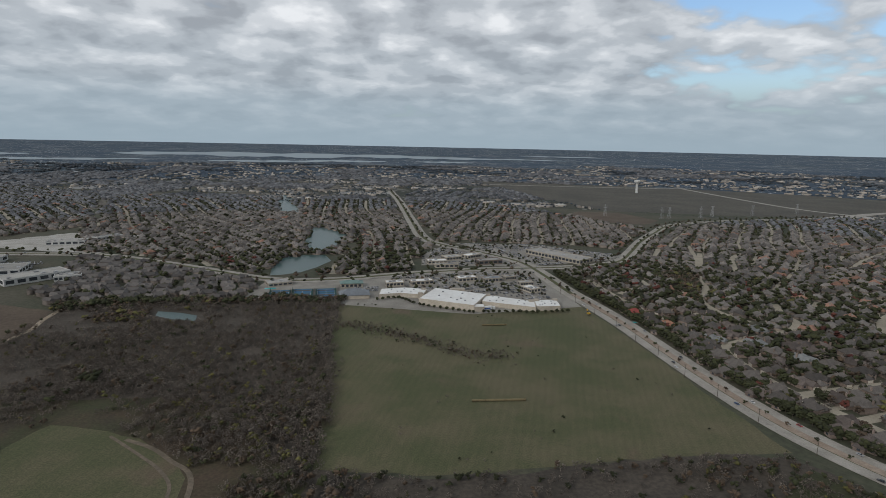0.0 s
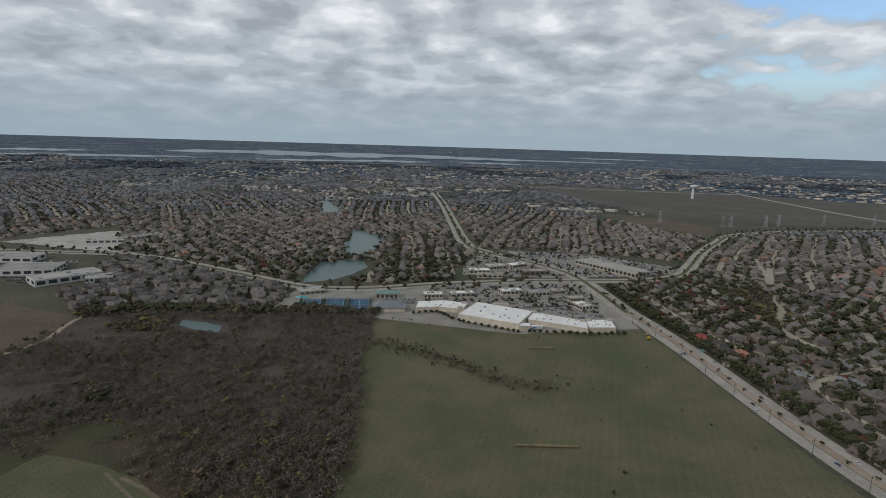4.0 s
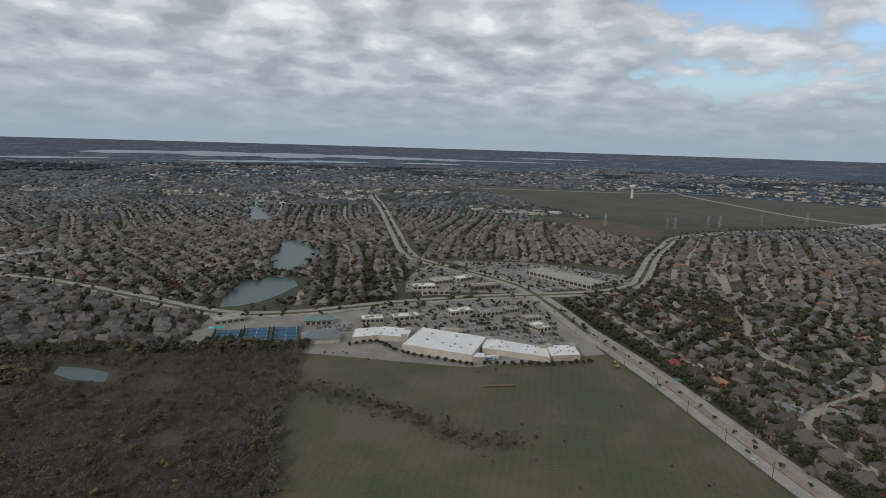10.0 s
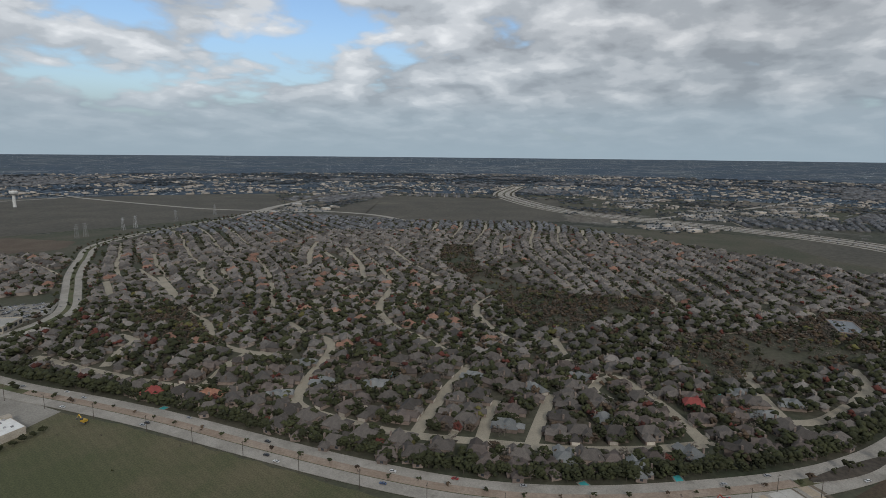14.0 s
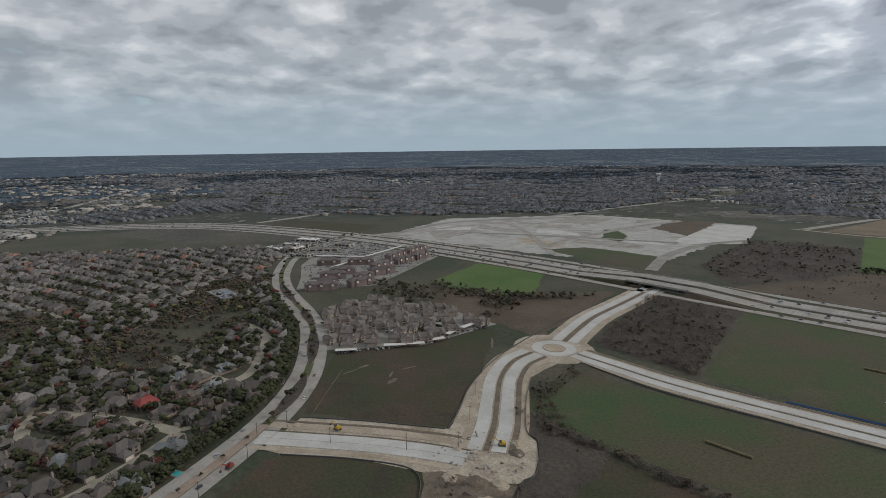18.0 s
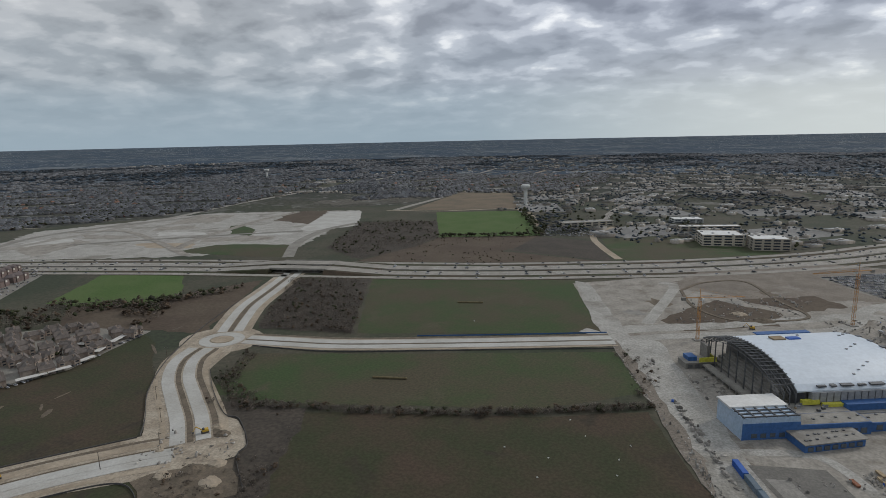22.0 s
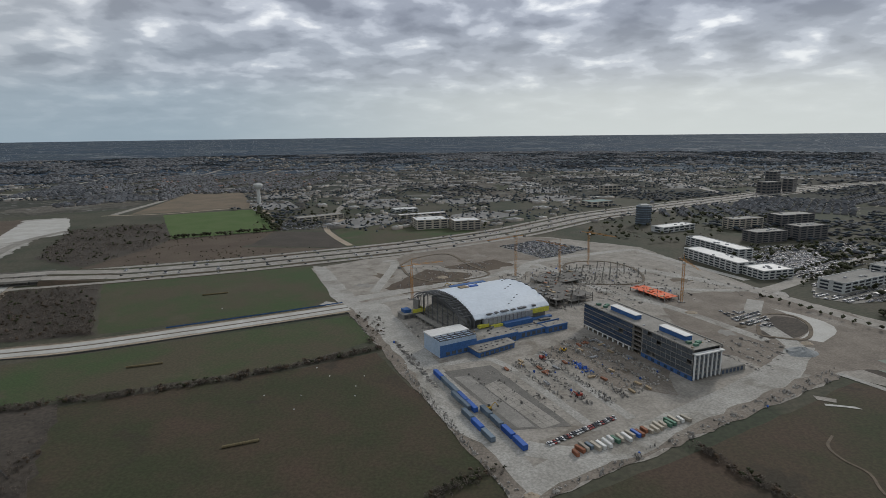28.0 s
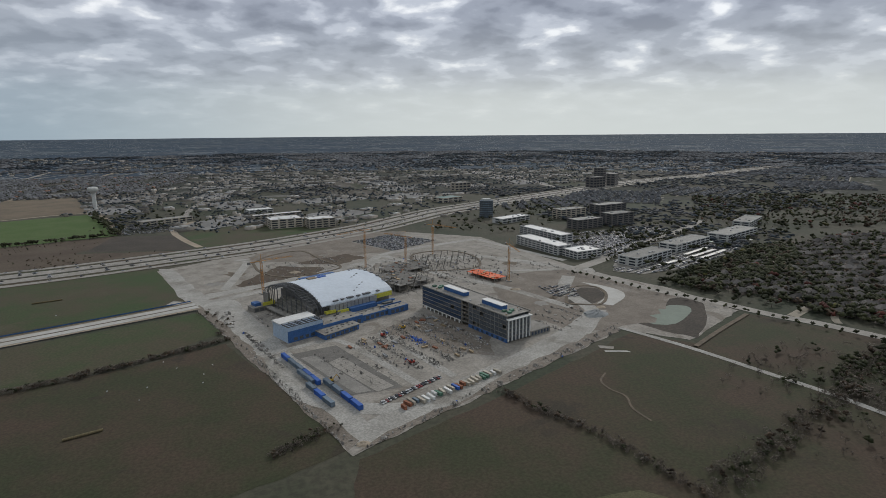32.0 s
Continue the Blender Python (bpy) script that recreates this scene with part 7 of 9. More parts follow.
def block_building(name, label, at, turn, w, d, h, wall="stucco", roof="white_roof", floors=1, bays=0, units=3, category="building", group=""):
    """A flat-roofed building about its centre: walls, roof inside a parapet, roof units, and windows bay by bay."""
    h *= 0.85
    a = thing(name, label, category, group, at, turn)
    part("wall", flat_box(-w / 2, -d / 2, 0, w / 2, d / 2, h), wall, a)
    part("roof", flat_box(-w / 2 + 0.4, -d / 2 + 0.4, h, w / 2 - 0.4, d / 2 - 0.4, h + 0.1), roof, a)
    b = Build()
    for x0, y0, x1, y1 in ((-w / 2 - 0.15, -d / 2 - 0.15, w / 2 + 0.15, -d / 2 + 0.35), (-w / 2 - 0.15, d / 2 - 0.35, w / 2 + 0.15, d / 2 + 0.15), (-w / 2 - 0.15, -d / 2 + 0.35, -w / 2 + 0.35, d / 2 - 0.35), (w / 2 - 0.35, -d / 2 + 0.35, w / 2 + 0.15, d / 2 - 0.35)):
        b.box(x0, y0, h, x1, y1, h + 0.75)
    part("parapet", b, wall, a)
    r = random.Random(label + str(at))
    for _ in range(units):
        x, y, s = r.uniform(-w / 2 + 3, w / 2 - 3), r.uniform(-d / 2 + 2.5, d / 2 - 2.5), r.uniform(1.2, 2.2)
        part("roof_unit", flat_box(x - s, y - s * 0.6, h + 0.1, x + s, y + s * 0.6, h + 1.3), "pipe_grey", a)
    if bays:
        step = w / bays
        pane = flat_box(-step * 0.36, -0.06, 0, step * 0.36, 0.06, h / floors * 0.55).data("window", "window_glass")
        for f in range(floors):
            z = (f + 0.3) * h / floors
            for i in range(bays):
                x = -w / 2 + (i + 0.5) * step
                for y in (-d / 2 - 0.03, d / 2 + 0.03):
                    part("window", pane, None, a).location = (x, y, z)
            n = max(1, int(d / step))
            for i in range(n):
                y = -d / 2 + (i + 0.5) * d / n
                for x in (-w / 2 - 0.03, w / 2 + 0.03):
                    o = part("window", pane, None, a)
                    o.location, o.rotation_euler = (x, y, z), (0, 0, math.pi / 2)
    return a


# car parks
patch("lot_shops", SHOPS, "lot_concrete", "concrete car park of the shopping centre", 0.14, 0, "car park")
patch("lot_shops_north", SHOPS_NORTH, "lot_concrete", "concrete car park of the northern shops", 0.15, 0, "car park")
# the supermarket and its wings
store = thing("supermarket", "large store with a white flat roof and pale block walls", "store", at=(0, 0, 0.1))
b = Build()
b.solid([(-23, 545), (31, 524), (46, 566), (-7, 588)], 0, 6.2)
part("wall", b, "stucco", store)
b = Build()
b.solid([(-22.4, 545.2), (30.7, 524.6), (45.4, 565.8), (-6.8, 587.4)], 6.2, 6.35)
part("roof", b, "white_roof", store)
part("dock", flat_box(31, 524, 0, 41, 533, 4.8), "stucco", store)
part("dock_roof", flat_box(31.3, 524.3, 4.8, 40.7, 532.7, 5.0), "white_roof", store)
part("entrance", flat_box(8, 581, 0, 24, 586, 7.2), "stone_wall", store, "raised stone entrance")
for x, y in ((-4, 555), (8, 548), (14, 540), (18, 546), (22, 538), (30, 545), (0, 570), (20, 565)):
    part("roof_unit", flat_box(x, y, 6.35, x + 1.8, y + 1.5, 7.2), "pipe_grey", store)
for pts, lab in (([(40, 545), (91, 527), (93, 548), (44, 570)], "long row of shops with a white roof and pale walls"), ([(92, 530), (116, 534), (116, 556), (93, 553)], "corner shop building with a white roof"),
                 ([(-65, 563), (-44, 570), (-19, 566), (-16, 588), (-40, 593), (-65, 585)], "bent row of shops with a white roof")):
    s = thing("shop_row", lab, "shops", "shop rows", (0, 0, 0.1))
    pts = anticlockwise(pts)
    b = Build()
    b.solid(pts, 0, 4.6)
    part("wall", b, "stucco", s)
    cx, cy = sum(p[0] for p in pts) / len(pts), sum(p[1] for p in pts) / len(pts)
    b = Build()
    b.solid([(cx + (x - cx) * 0.97, cy + (y - cy) * 0.97) for x, y in pts], 4.6, 4.75)
    part("roof", b, "white_roof", s)
    for i in range(9):
        x, y = cx + (pts[i % len(pts)][0] - cx) * (0.25 + 0.06 * i), cy + (pts[i % len(pts)][1] - cy) * (0.25 + 0.06 * i)
        part("roof_unit", flat_box(x, y, 4.75, x + 1.2, y + 1.0, 5.5), "pipe_grey", s)
    for i in range(2):
        x, y = pts[2 + i][0] * 0.85 + cx * 0.15, pts[2 + i][1] * 0.85 + cy * 0.15
        part("tower", flat_box(x - 2.4, y - 2, 0, x + 2.4, y + 2, 6.2), "stone_wall", s, "raised stone entrance tower")
for lab, x, y, t, w, d, h, wl, rf in (("small restaurant with a white roof", -54, 620, 12, 20, 12, 5, "stucco", "white_roof"), ("row of small shops with a white roof", -24, 629, 20, 26, 11, 5, "stone_wall", "white_roof"),
                                      ("bank with a white flat roof", 28, 650, 22, 24, 12, 5, "stucco", "white_roof"), ("small restaurant with a grey roof", 58, 650, 20, 22, 12, 5, "stone_wall", "slate_metal"),
                                      ("small shop with a white roof", 98, 607, -60, 17, 13, 5, "stucco", "white_roof"), ("filling station canopy building", 96, 634, 15, 16, 8, 4.5, "stone_wall", "gravel_roof"),
                                      ("shop with a grey roof", 80, 660, 20, 14, 9, 5, "stone_wall", "gravel_roof"), ("low shop with a white roof", -8, 745, 10, 26, 14, 5, "stucco", "white_roof"),
                                      ("garage with a grey roof", 12, 775, 30, 24, 16, 5, "stucco", "gravel_roof"), ("pale shop with a white roof", 40, 790, 40, 24, 14, 5, "stucco", "white_roof"),
                                      ("brick shop with an orange-brown front", 62, 752, 20, 34, 16, 6, "brick_wall", "gravel_roof"), ("school hall with a grey roof", 612, 128, 12, 44, 22, 6, "brick_wall", "slate_metal"),
                                      ("shop with a tan roof", 5, 722, 10, 30, 10, 5, "stucco", "gravel_roof")):
    block_building("shop", lab, (x, y, 0.15), t, w, d, h, wl, rf, 1, 5, 3, "shop", "small shops")
block_building("shopping_mall", "long pale store row with arcades and a tan roof", (166, 800, 0.15), -50, 98, 30, 7, "stucco", "gravel_roof", 1, 16, 8, "store")
sign = thing("delivery_truck", "white and purple articulated lorry parked behind the shops", "lorry", at=(44, 529, 0.2), turn=22)
part("trailer", flat_box(-8, -1.3, 1.1, 5, 1.3, 4.0), "container_white", sign)
part("stripe", flat_box(-7, -1.34, 1.6, 3, 1.34, 2.8), "container_blue", sign, "purple stripe")
part("cab", flat_box(5.6, -1.2, 0.6, 8.2, 1.2, 3.4), "container_white", sign)
for x in (-6.5, -5.2, 4.0, 7.0):
    for y in (-1.2, 1.2):
        w = Build()
        w.rod((x, y - 0.15, 0.5), (x, y + 0.15, 0.5), 0.5, 8)
        part("wheel", w, "asphalt", sign)
# tennis club
for i, (x, y) in enumerate(((-147, 577), (-123, 581), (-169, 570))):
    c = thing("tennis_court", "blue tennis court in a green surround behind a fence", "tennis court", "tennis courts", (x, y, 0.2), 12)
    part("surround", flat_box(-10.6, -18.4, 0, 10.6, 18.4, 0.06), "court_green", c)
    for k in (-9.2, 9.2):
        part("court", flat_box(-9, k - 8.0, 0.06, 9, k + 8.0, 0.10), "court_blue", c)
        for s in (-8.6, 0, 8.6):
            part("line", flat_box(s - 0.12, k - 7.6, 0.10, s + 0.12, k + 7.6, 0.12), "marking", c)
        part("net", flat_box(-8.8, k - 0.05, 0.1, 8.8, k + 0.05, 1.0), "dark_panel", c)
    for x0 in (-10.6, 10.55):
        part("fence", flat_box(x0, -18.4, 0, x0 + 0.06, 18.4, 3.0), "court_green", c)
block_building("clubhouse", "clubhouse with a grey metal roof beside the courts", (-183, 614, 0.2), 30, 26, 20, 4, "stone_wall", "gravel_roof", 1, 5, 2)
pool = thing("swimming_pool", "turquoise club swimming pool with a pale deck", "pool", at=(-186, 594, 0.2), turn=12)
part("deck", flat_box(-9, -6, 0, 9, 6, 0.1), "lot_concrete", pool)
part("basin", flat_box(-6, -3, 0.1, 6, 3, 0.14), "pool_water", pool)
hall = thing("club_hall", "long low building with a slate grey hip roof", "building", at=(-91, 568, 0.2), turn=12)
part("wall", flat_box(-15, -9, 0, 15, 9, 4), "stucco", hall)
b = Build()
hip_roof(b, -15, -9, 15, 9, 4, 5.0, 0.8)
part("roof", b, "slate_metal", hall)
bank = thing("bank_building", "pale building with a green metal roof and dark entrances", "building", at=(-101, 612, 0.2), turn=12)
part("wall", flat_box(-12, -6, 0, 12, 6, 4.5), "stucco", bank)
b = Build()
hip_roof(b, -12, -6, 12, 6, 4.5, 2.6, 0.9)
part("roof", b, "green_roof", bank)
for i in range(5):
    part("window", flat_box(-11 + i * 4.6, -6.1, 0.6, -8 + i * 4.6, -5.9, 3.2), "window_glass", bank)
for lab, x, y, t, w, d, h in (("wide warehouse with a white roof", -455, 612, 55, 64, 30, 8), ("low warehouse with a pale roof", -420, 618, 30, 26, 20, 6), ("school building with a pale roof", -520, 640, 20, 60, 40, 7),
                              ("school wing with a white roof", -590, 690, 10, 70, 30, 7), ("pale workshop on the graded land", -560, 830, 20, 50, 24, 6), ("pale shed on the graded land", -530, 880, 60, 40, 16, 5)):
    block_building("warehouse", lab, (x, y, 0.2), t, w, d, h, "white_panel", "gravel_roof", 1, 6, 4, "warehouse", "warehouses")

# offices round the site
OFFICES = (("white four-storey office with dark window bays", -430, -264, 98, 92, 24, 14, "white_panel", "white_roof", 4, 10), ("white three-storey office at the car park", -452, -204, 98, 30, 40, 11, "white_panel", "white_roof", 3, 4),
           ("long white four-storey office behind another", -474, -335, 98, 100, 22, 14, "white_panel", "white_roof", 4, 10), ("long white office with a flat grey roof", -510, -152, 20, 80, 26, 12, "white_panel", "gravel_roof", 3, 7),
           ("pale office among car parks", -615, -200, 20, 90, 26, 12, "white_panel", "gravel_roof", 3, 7), ("long pale office beyond the trees", -735, -232, 20, 100, 30, 12, "white_panel", "gravel_roof", 3, 7), ("far pale office among trees", -850, -310, 30, 90, 26, 12, "white_panel", "gravel_roof", 3, 7),
           ("brown office block with ribbon windows", -582, -392, 10, 56, 26, 18, "dark_panel", "gravel_roof", 5, 5), ("dark brown office tower", -652, -400, 10, 52, 28, 24, "dark_panel", "gravel_roof", 6, 4),
           ("tan office block among car parks", -620, -500, 10, 60, 24, 20, "stucco", "gravel_roof", 5, 5), ("grey office block beyond the car parks", -720, -520, 10, 70, 30, 22, "dark_panel", "gravel_roof", 5, 5),
           ("long white office with glass fronts", -500, -500, 22, 74, 24, 10, "white_panel", "white_roof", 2, 6), ("pale office with a dark glazed front", -112, -602, 8, 54, 44, 18, "stucco", "white_roof", 4, 4),
           ("cream four-storey office by the highway", -170, -578, 8, 46, 34, 18, "stucco", "white_roof", 4, 4), ("long cream office with a white roof", -108, -720, 16, 96, 18, 9, "stucco", "white_roof", 2, 7),
           ("long tan school building with a flat roof", 88, -728, 30, 92, 22, 9, "stucco", "gravel_roof", 2, 7), ("pale office with white roof panels", -78, -810, 16, 50, 30, 8, "white_panel", "white_roof", 2, 4))
for lab, x, y, t, w, d, h, wl, rf, fl, bays in OFFICES:
    block_building("office", lab, (x, y, 0.2), t, w, d, h, wl, rf, fl, bays, 4, "office", "offices round the site")
tower = thing("glass_tower", "dark blue round-fronted glass office tower", "tower", at=(-480, -566, 0.2))
for f in range(8):
    b = Build()
    b.solid([(13 * math.cos(k * math.pi / 9), 13 * math.sin(k * math.pi / 9)) for k in range(18)], f * 4.0, f * 4.0 + 3.2)
    part("storey", b, "curtain_glass", tower)
    b = Build()
    b.solid([(13.2 * math.cos(k * math.pi / 9), 13.2 * math.sin(k * math.pi / 9)) for k in range(18)], f * 4.0 + 3.2, f * 4.0 + 4.0)
    part("spandrel", b, "container_slate", tower)
part("crown", flat_box(-7, -7, 32, 7, 7, 35), "white_panel", tower, "white plant room")
for lab, x, y, t, w, d, h in (("far green-roofed hall", -500, -830, 20, 60, 40, 12), ("far glass office", -1010, -980, 15, 50, 30, 34), ("far hotel block", -1090, -1010, 40, 44, 24, 40), ("far tower", -1180, -1200, 40, 40, 30, 45), ("far pale hotel", -620, -1050, 10, 50, 24, 26)):
    block_building("tower_block", lab + " beside the highway", (x, y, 0.2), t, w, d, h, "dark_panel" if h > 30 else "stucco", "green_roof" if "green" in lab else "gravel_roof", max(2, int(h / 8)), 4, 1, "building", "far blocks")


def water_tower(x, y, high, label):
    a = thing("water_tower", label, "water tower", "water towers", (x, y, 0.0))
    b = Build()
    n = 20
    prof = [(5.2, 0), (4.2, 2), (4.0, high - 14), (6.0, high - 11), (9.5, high - 8.5), (10.5, high - 6), (10.5, high - 2.5), (8.5, high - 0.6), (3, high)]
    for (r0, z0), (r1, z1) in zip(prof[:3], prof[1:4]):
        for i in range(n):
            t0, t1 = 2 * math.pi * i / n, 2 * math.pi * (i + 1) / n
            b.face([(r0 * math.cos(t0), r0 * math.sin(t0), z0), (r0 * math.cos(t1), r0 * math.sin(t1), z0), (r1 * math.cos(t1), r1 * math.sin(t1), z1), (r1 * math.cos(t0), r1 * math.sin(t0), z1)])
    part("column", b, "tank_white", a, "fluted pale steel column")
    b = Build()
    for (r0, z0), (r1, z1) in zip(prof[3:-1], prof[4:]):
        for i in range(n):
            t0, t1 = 2 * math.pi * i / n, 2 * math.pi * (i + 1) / n
            b.face([(r0 * math.cos(t0), r0 * math.sin(t0), z0), (r0 * math.cos(t1), r0 * math.sin(t1), z0), (r1 * math.cos(t1), r1 * math.sin(t1), z1), (r1 * math.cos(t0), r1 * math.sin(t0), z1)])
    b.solid([(3 * math.cos(2 * math.pi * i / n), 3 * math.sin(2 * math.pi * i / n)) for i in range(n)], high - 0.02, high + 0.2)
    part("tank", b, "tank_white", a, "round pale water tank")
    part("band", flat_box(-0.4, -10.6, high - 6, 0.4, -10.4, high - 3), "dark_panel", a)
    return a


water_tower(257, -1014, 48, "pale water tower beside the wheat field")
water_tower(690, 2038, 46, "pale water tower on the open scrub land")
water_tower(1500, -1700, 46, "far pale water tower above the roofs")


# apartments
def apartment(seed, rich):
    r = random.Random(seed)
    w, d = r.uniform(19, 23), r.uniform(9, 10.5)
    b = Build()
    b.box(-w / 2, -d / 2, 0, w / 2, d / 2, 6.6, 0)
    for i in (-1, 1):
        b.box(i * w / 3 - 2.8, -d / 2 - 2.5, 0, i * w / 3 + 2.8, d / 2 + 2.5, 6.6, 0)
        hip_roof(b, i * w / 3 - 2.8, -d / 2 - 2.5, i * w / 3 + 2.8, d / 2 + 2.5, 6.6, 3.2, 0.4, 1, 0.8)
    hip_roof(b, -w / 2, -d / 2, w / 2, d / 2, 6.6, 3.8, 0.4, 1)
    return b


flats = [apartment(i, True) for i in range(3)]
flat_protos = []
for i in range(3):
    r = random.Random(60 + i)
    w, d = 19 + i * 2, 9.5
    a = thing("apartment_house", "three-storey brick apartment house with a brown gabled roof", "apartments", "apartment houses", (0, 0, -60))
    b = Build()
    b.box(-w / 2, -d / 2, 0, w / 2, d / 2, 6.8)
    for s in (-1, 1):
        b.box(s * w / 3 - 2.9, -d / 2 - 2.5, 0, s * w / 3 + 2.9, d / 2 + 2.5, 6.8)
    part("wall", b, "apartment_wall", a)
    b = Build()
    hip_roof(b, -w / 2, -d / 2, w / 2, d / 2, 6.8, 4.0, 0.5)
    part("roof", b, "apartment_roof", a)
    for s in (-1, 1):
        b = Build()
        hip_roof(b, s * w / 3 - 2.9, -d / 2 - 2.5, s * w / 3 + 2.9, d / 2 + 2.5, 6.8, 3.3, 0.5, 0, 0.8)
        part("gable_roof", b, "apartment_roof", a)
        for f in range(2):
            for y in (-d / 2 - 2.5, d / 2 + 2.5):
                part("window", flat_box(s * w / 3 - 1.6, y - 0.08, f * 3.2 + 0.9, s * w / 3 + 1.6, y + 0.08, f * 3.2 + 2.4), "window_glass", a)
        part("chimney", flat_box(s * w / 4 - 0.6, 1, 6.8, s * w / 4 + 0.6, 2.4, 11.4), "apartment_wall", a)
    flat_protos.append(a)
flat_rnd = random.Random(3)
FLATS_EAST = [(394, 84), (372, 24), (384, -56), (462, -40), (512, 4), (500, 50), (440, 76)]
flat_used, spots = set(), Grid(40)
for _ in range(900):
    x, y = flat_rnd.uniform(360, 520), flat_rnd.uniform(-70, 100)
    if within(x, y, FLATS_EAST) and spots.clear(x, y, 6.3):
        spots.put(x, y, 6.3)
        k, m = flat_rnd.randrange(3), pose(x, y, 0.05, 0, 0, flat_rnd.choice((62, 62, 152, 152, 107)))
        if k in flat_used:
            ob = copy_thing(flat_protos[k], m)
        else:
            flat_used.add(k)
            ob = flat_protos[k]
            ob.matrix_basis = m
        ob.scale = (0.66, 0.66, 0.72)
        if flat_rnd.random() < 0.8:
            tree_at(flat_rnd.choice(("oak", "oak", "brown", "bare")), x + 6.5, y + flat_rnd.uniform(-6, 6), flat_rnd.uniform(3, 4.6))
patch("lot_flats", [(398, 92), (366, 22), (378, -62), (464, -48), (520, 4), (505, 56)], "lot_concrete", "concrete yards between the apartment houses", 0.11, 0, "car park")


def carport(x0, y0, x1, y1, label="long white-roofed carport beside the apartments"):
    n = math.hypot(x1 - x0, y1 - y0) / 2
    c = thing("carport", label, "carport", "carports", ((x0 + x1) / 2, (y0 + y1) / 2, 0.12), math.degrees(math.atan2(y1 - y0, x1 - x0)))
    part("roof", flat_box(-n, -2.6, 2.5, n, 2.6, 2.7), "carport", c)
    for px in (-n + 1, 0, n - 1):
        part("post", flat_box(px - 0.1, -0.1, 0, px + 0.1, 0.1, 2.5), "steel_dark", c)


for q in ((388, 87, 381, 72), (378, 50, 370, 34), (371, 33, 365, 20), (368, 12, 367, 0), (373, -6, 379, -20), (381, -26, 386, -44), (420, -11, 398, -17), (412, 20, 404, 30)):
    carport(*q)
for q in ((-572, -152, -632, -178), (-574, -140, -631, -163), (-577, -129, -642, -156), (-501, -116, -538, -129), (-668, -210, -676, -186), (-694, -187, -734, -198)):
    carport(*q, "long white carport in the office car park")
surface("dark_brick", (0.155, 0.115, 0.105), (0.20, 0.155, 0.14), 0.1, 0.9, fine=1.0, vary=0.2)
surface("plum_roof", (0.108, 0.088, 0.085), (0.138, 0.112, 0.106), 0.1, 0.9, fine=1.2, vary=0.2)


def long_block(x0, y0, x1, y1):
    """A three-storey apartment block with a hipped roof, front gables and pale window frames."""
    n = math.hypot(x1 - x0, y1 - y0) / 2
    a = thing("apartment_block", "long dark red brick apartment block with pale window frames", "apartments", "apartment blocks", ((x0 + x1) / 2, (y0 + y1) / 2, 0.1), math.degrees(math.atan2(y1 - y0, x1 - x0)))
    a.scale = (0.92, 0.8, 0.74)
    part("wall", flat_box(-n, -7, 0, n, 7, 9.6), "dark_brick", a)
    b = Build()
    hip_roof(b, -n, -7, n, 7, 9.6, 4.2, 0.6)
    part("roof", b, "plum_roof", a)
    k = max(2, int(n / 6))
    for i in range(k):
        x = -n + (i + 0.5) * 2 * n / k
        b = Build()
        b.box(x - 2.4, -8.2, 0, x + 2.4, 8.2, 9.8)
        part("bay", b, "dark_brick", a)
        b = Build()
        hip_roof(b, x - 2.4, -8.2, x + 2.4, 8.2, 9.8, 2.6, 0.4, 0, 0.9)
        part("gable_roof", b, "plum_roof", a)
        for y in (-8.3, 8.2):
            part("window_frame", flat_box(x - 1.4, y, 6.4, x + 1.4, y + 0.1, 9.4), "trim_white", a, "pale window surround")


for q in ((598, 46, 583, 8), (645, 12, 632, -20), (608, 26, 606, 2), (584, -2, 589, -36), (612, -20, 610, -46), (728, -14, 712, -44), (708, -50, 690, -84), (628, -47, 627, -81), (654, -63, 666, -98), (669, -104, 682, -138), (684, -142, 694, -168), (702, -108, 722, -146), (726, -152, 748, -195), (664, -8, 650, -40)):
    long_block(*q)
patch("lot_flats_far", [(606, 52), (574, -30), (622, -96), (696, -196), (760, -204), (806, -170), (810, -40), (740, 4), (660, 30)], "lot_concrete", "concrete yards and lanes of an apartment estate", 0.11, 0, "car park")
patch("lot_shops_far", [(900, 20), (800, 0), (740, -70), (790, -178), (880, -140), (985, -75)], "pale_yard", "pale yards of far shops", 0.115, 0, "car park")
for q in ((785, -32, 736, -88), (738, -92, 784, -172), (690, -20, 716, -60)):
    carport(*q, "very long white garage roof behind apartments")
for lab, x, y, t, w, d in (("shop with a red-brown roof", 852, -103, 30, 30, 14), ("shop row with a brown roof", 828, -60, 60, 44, 14), ("shop with a pale roof", 882, 2, 20, 34, 16), ("restaurant with a red roof", 800, -20, 30, 22, 14), ("pale store among yards", 935, -70, 40, 40, 22), ("low pale shop", 860, -30, 120, 30, 12), ("pale shop beside the avenue", 905, -30, 45, 26, 12)):
    block_building("shop", lab + " near the highway", (x, y, 0.15), t, w, d, 5, "stucco", "plum_roof" if "red" in lab or "brown" in lab else "white_roof", 1, 4, 2, "shop", "small shops")
lots = [[], [], []]
FLATS_WEST = [(-478, 738), (-385, 702), (-295, 662), (-205, 618), (-208, 548), (-290, 540), (-372, 520), (-420, 560), (-400, 600), (-440, 650)]
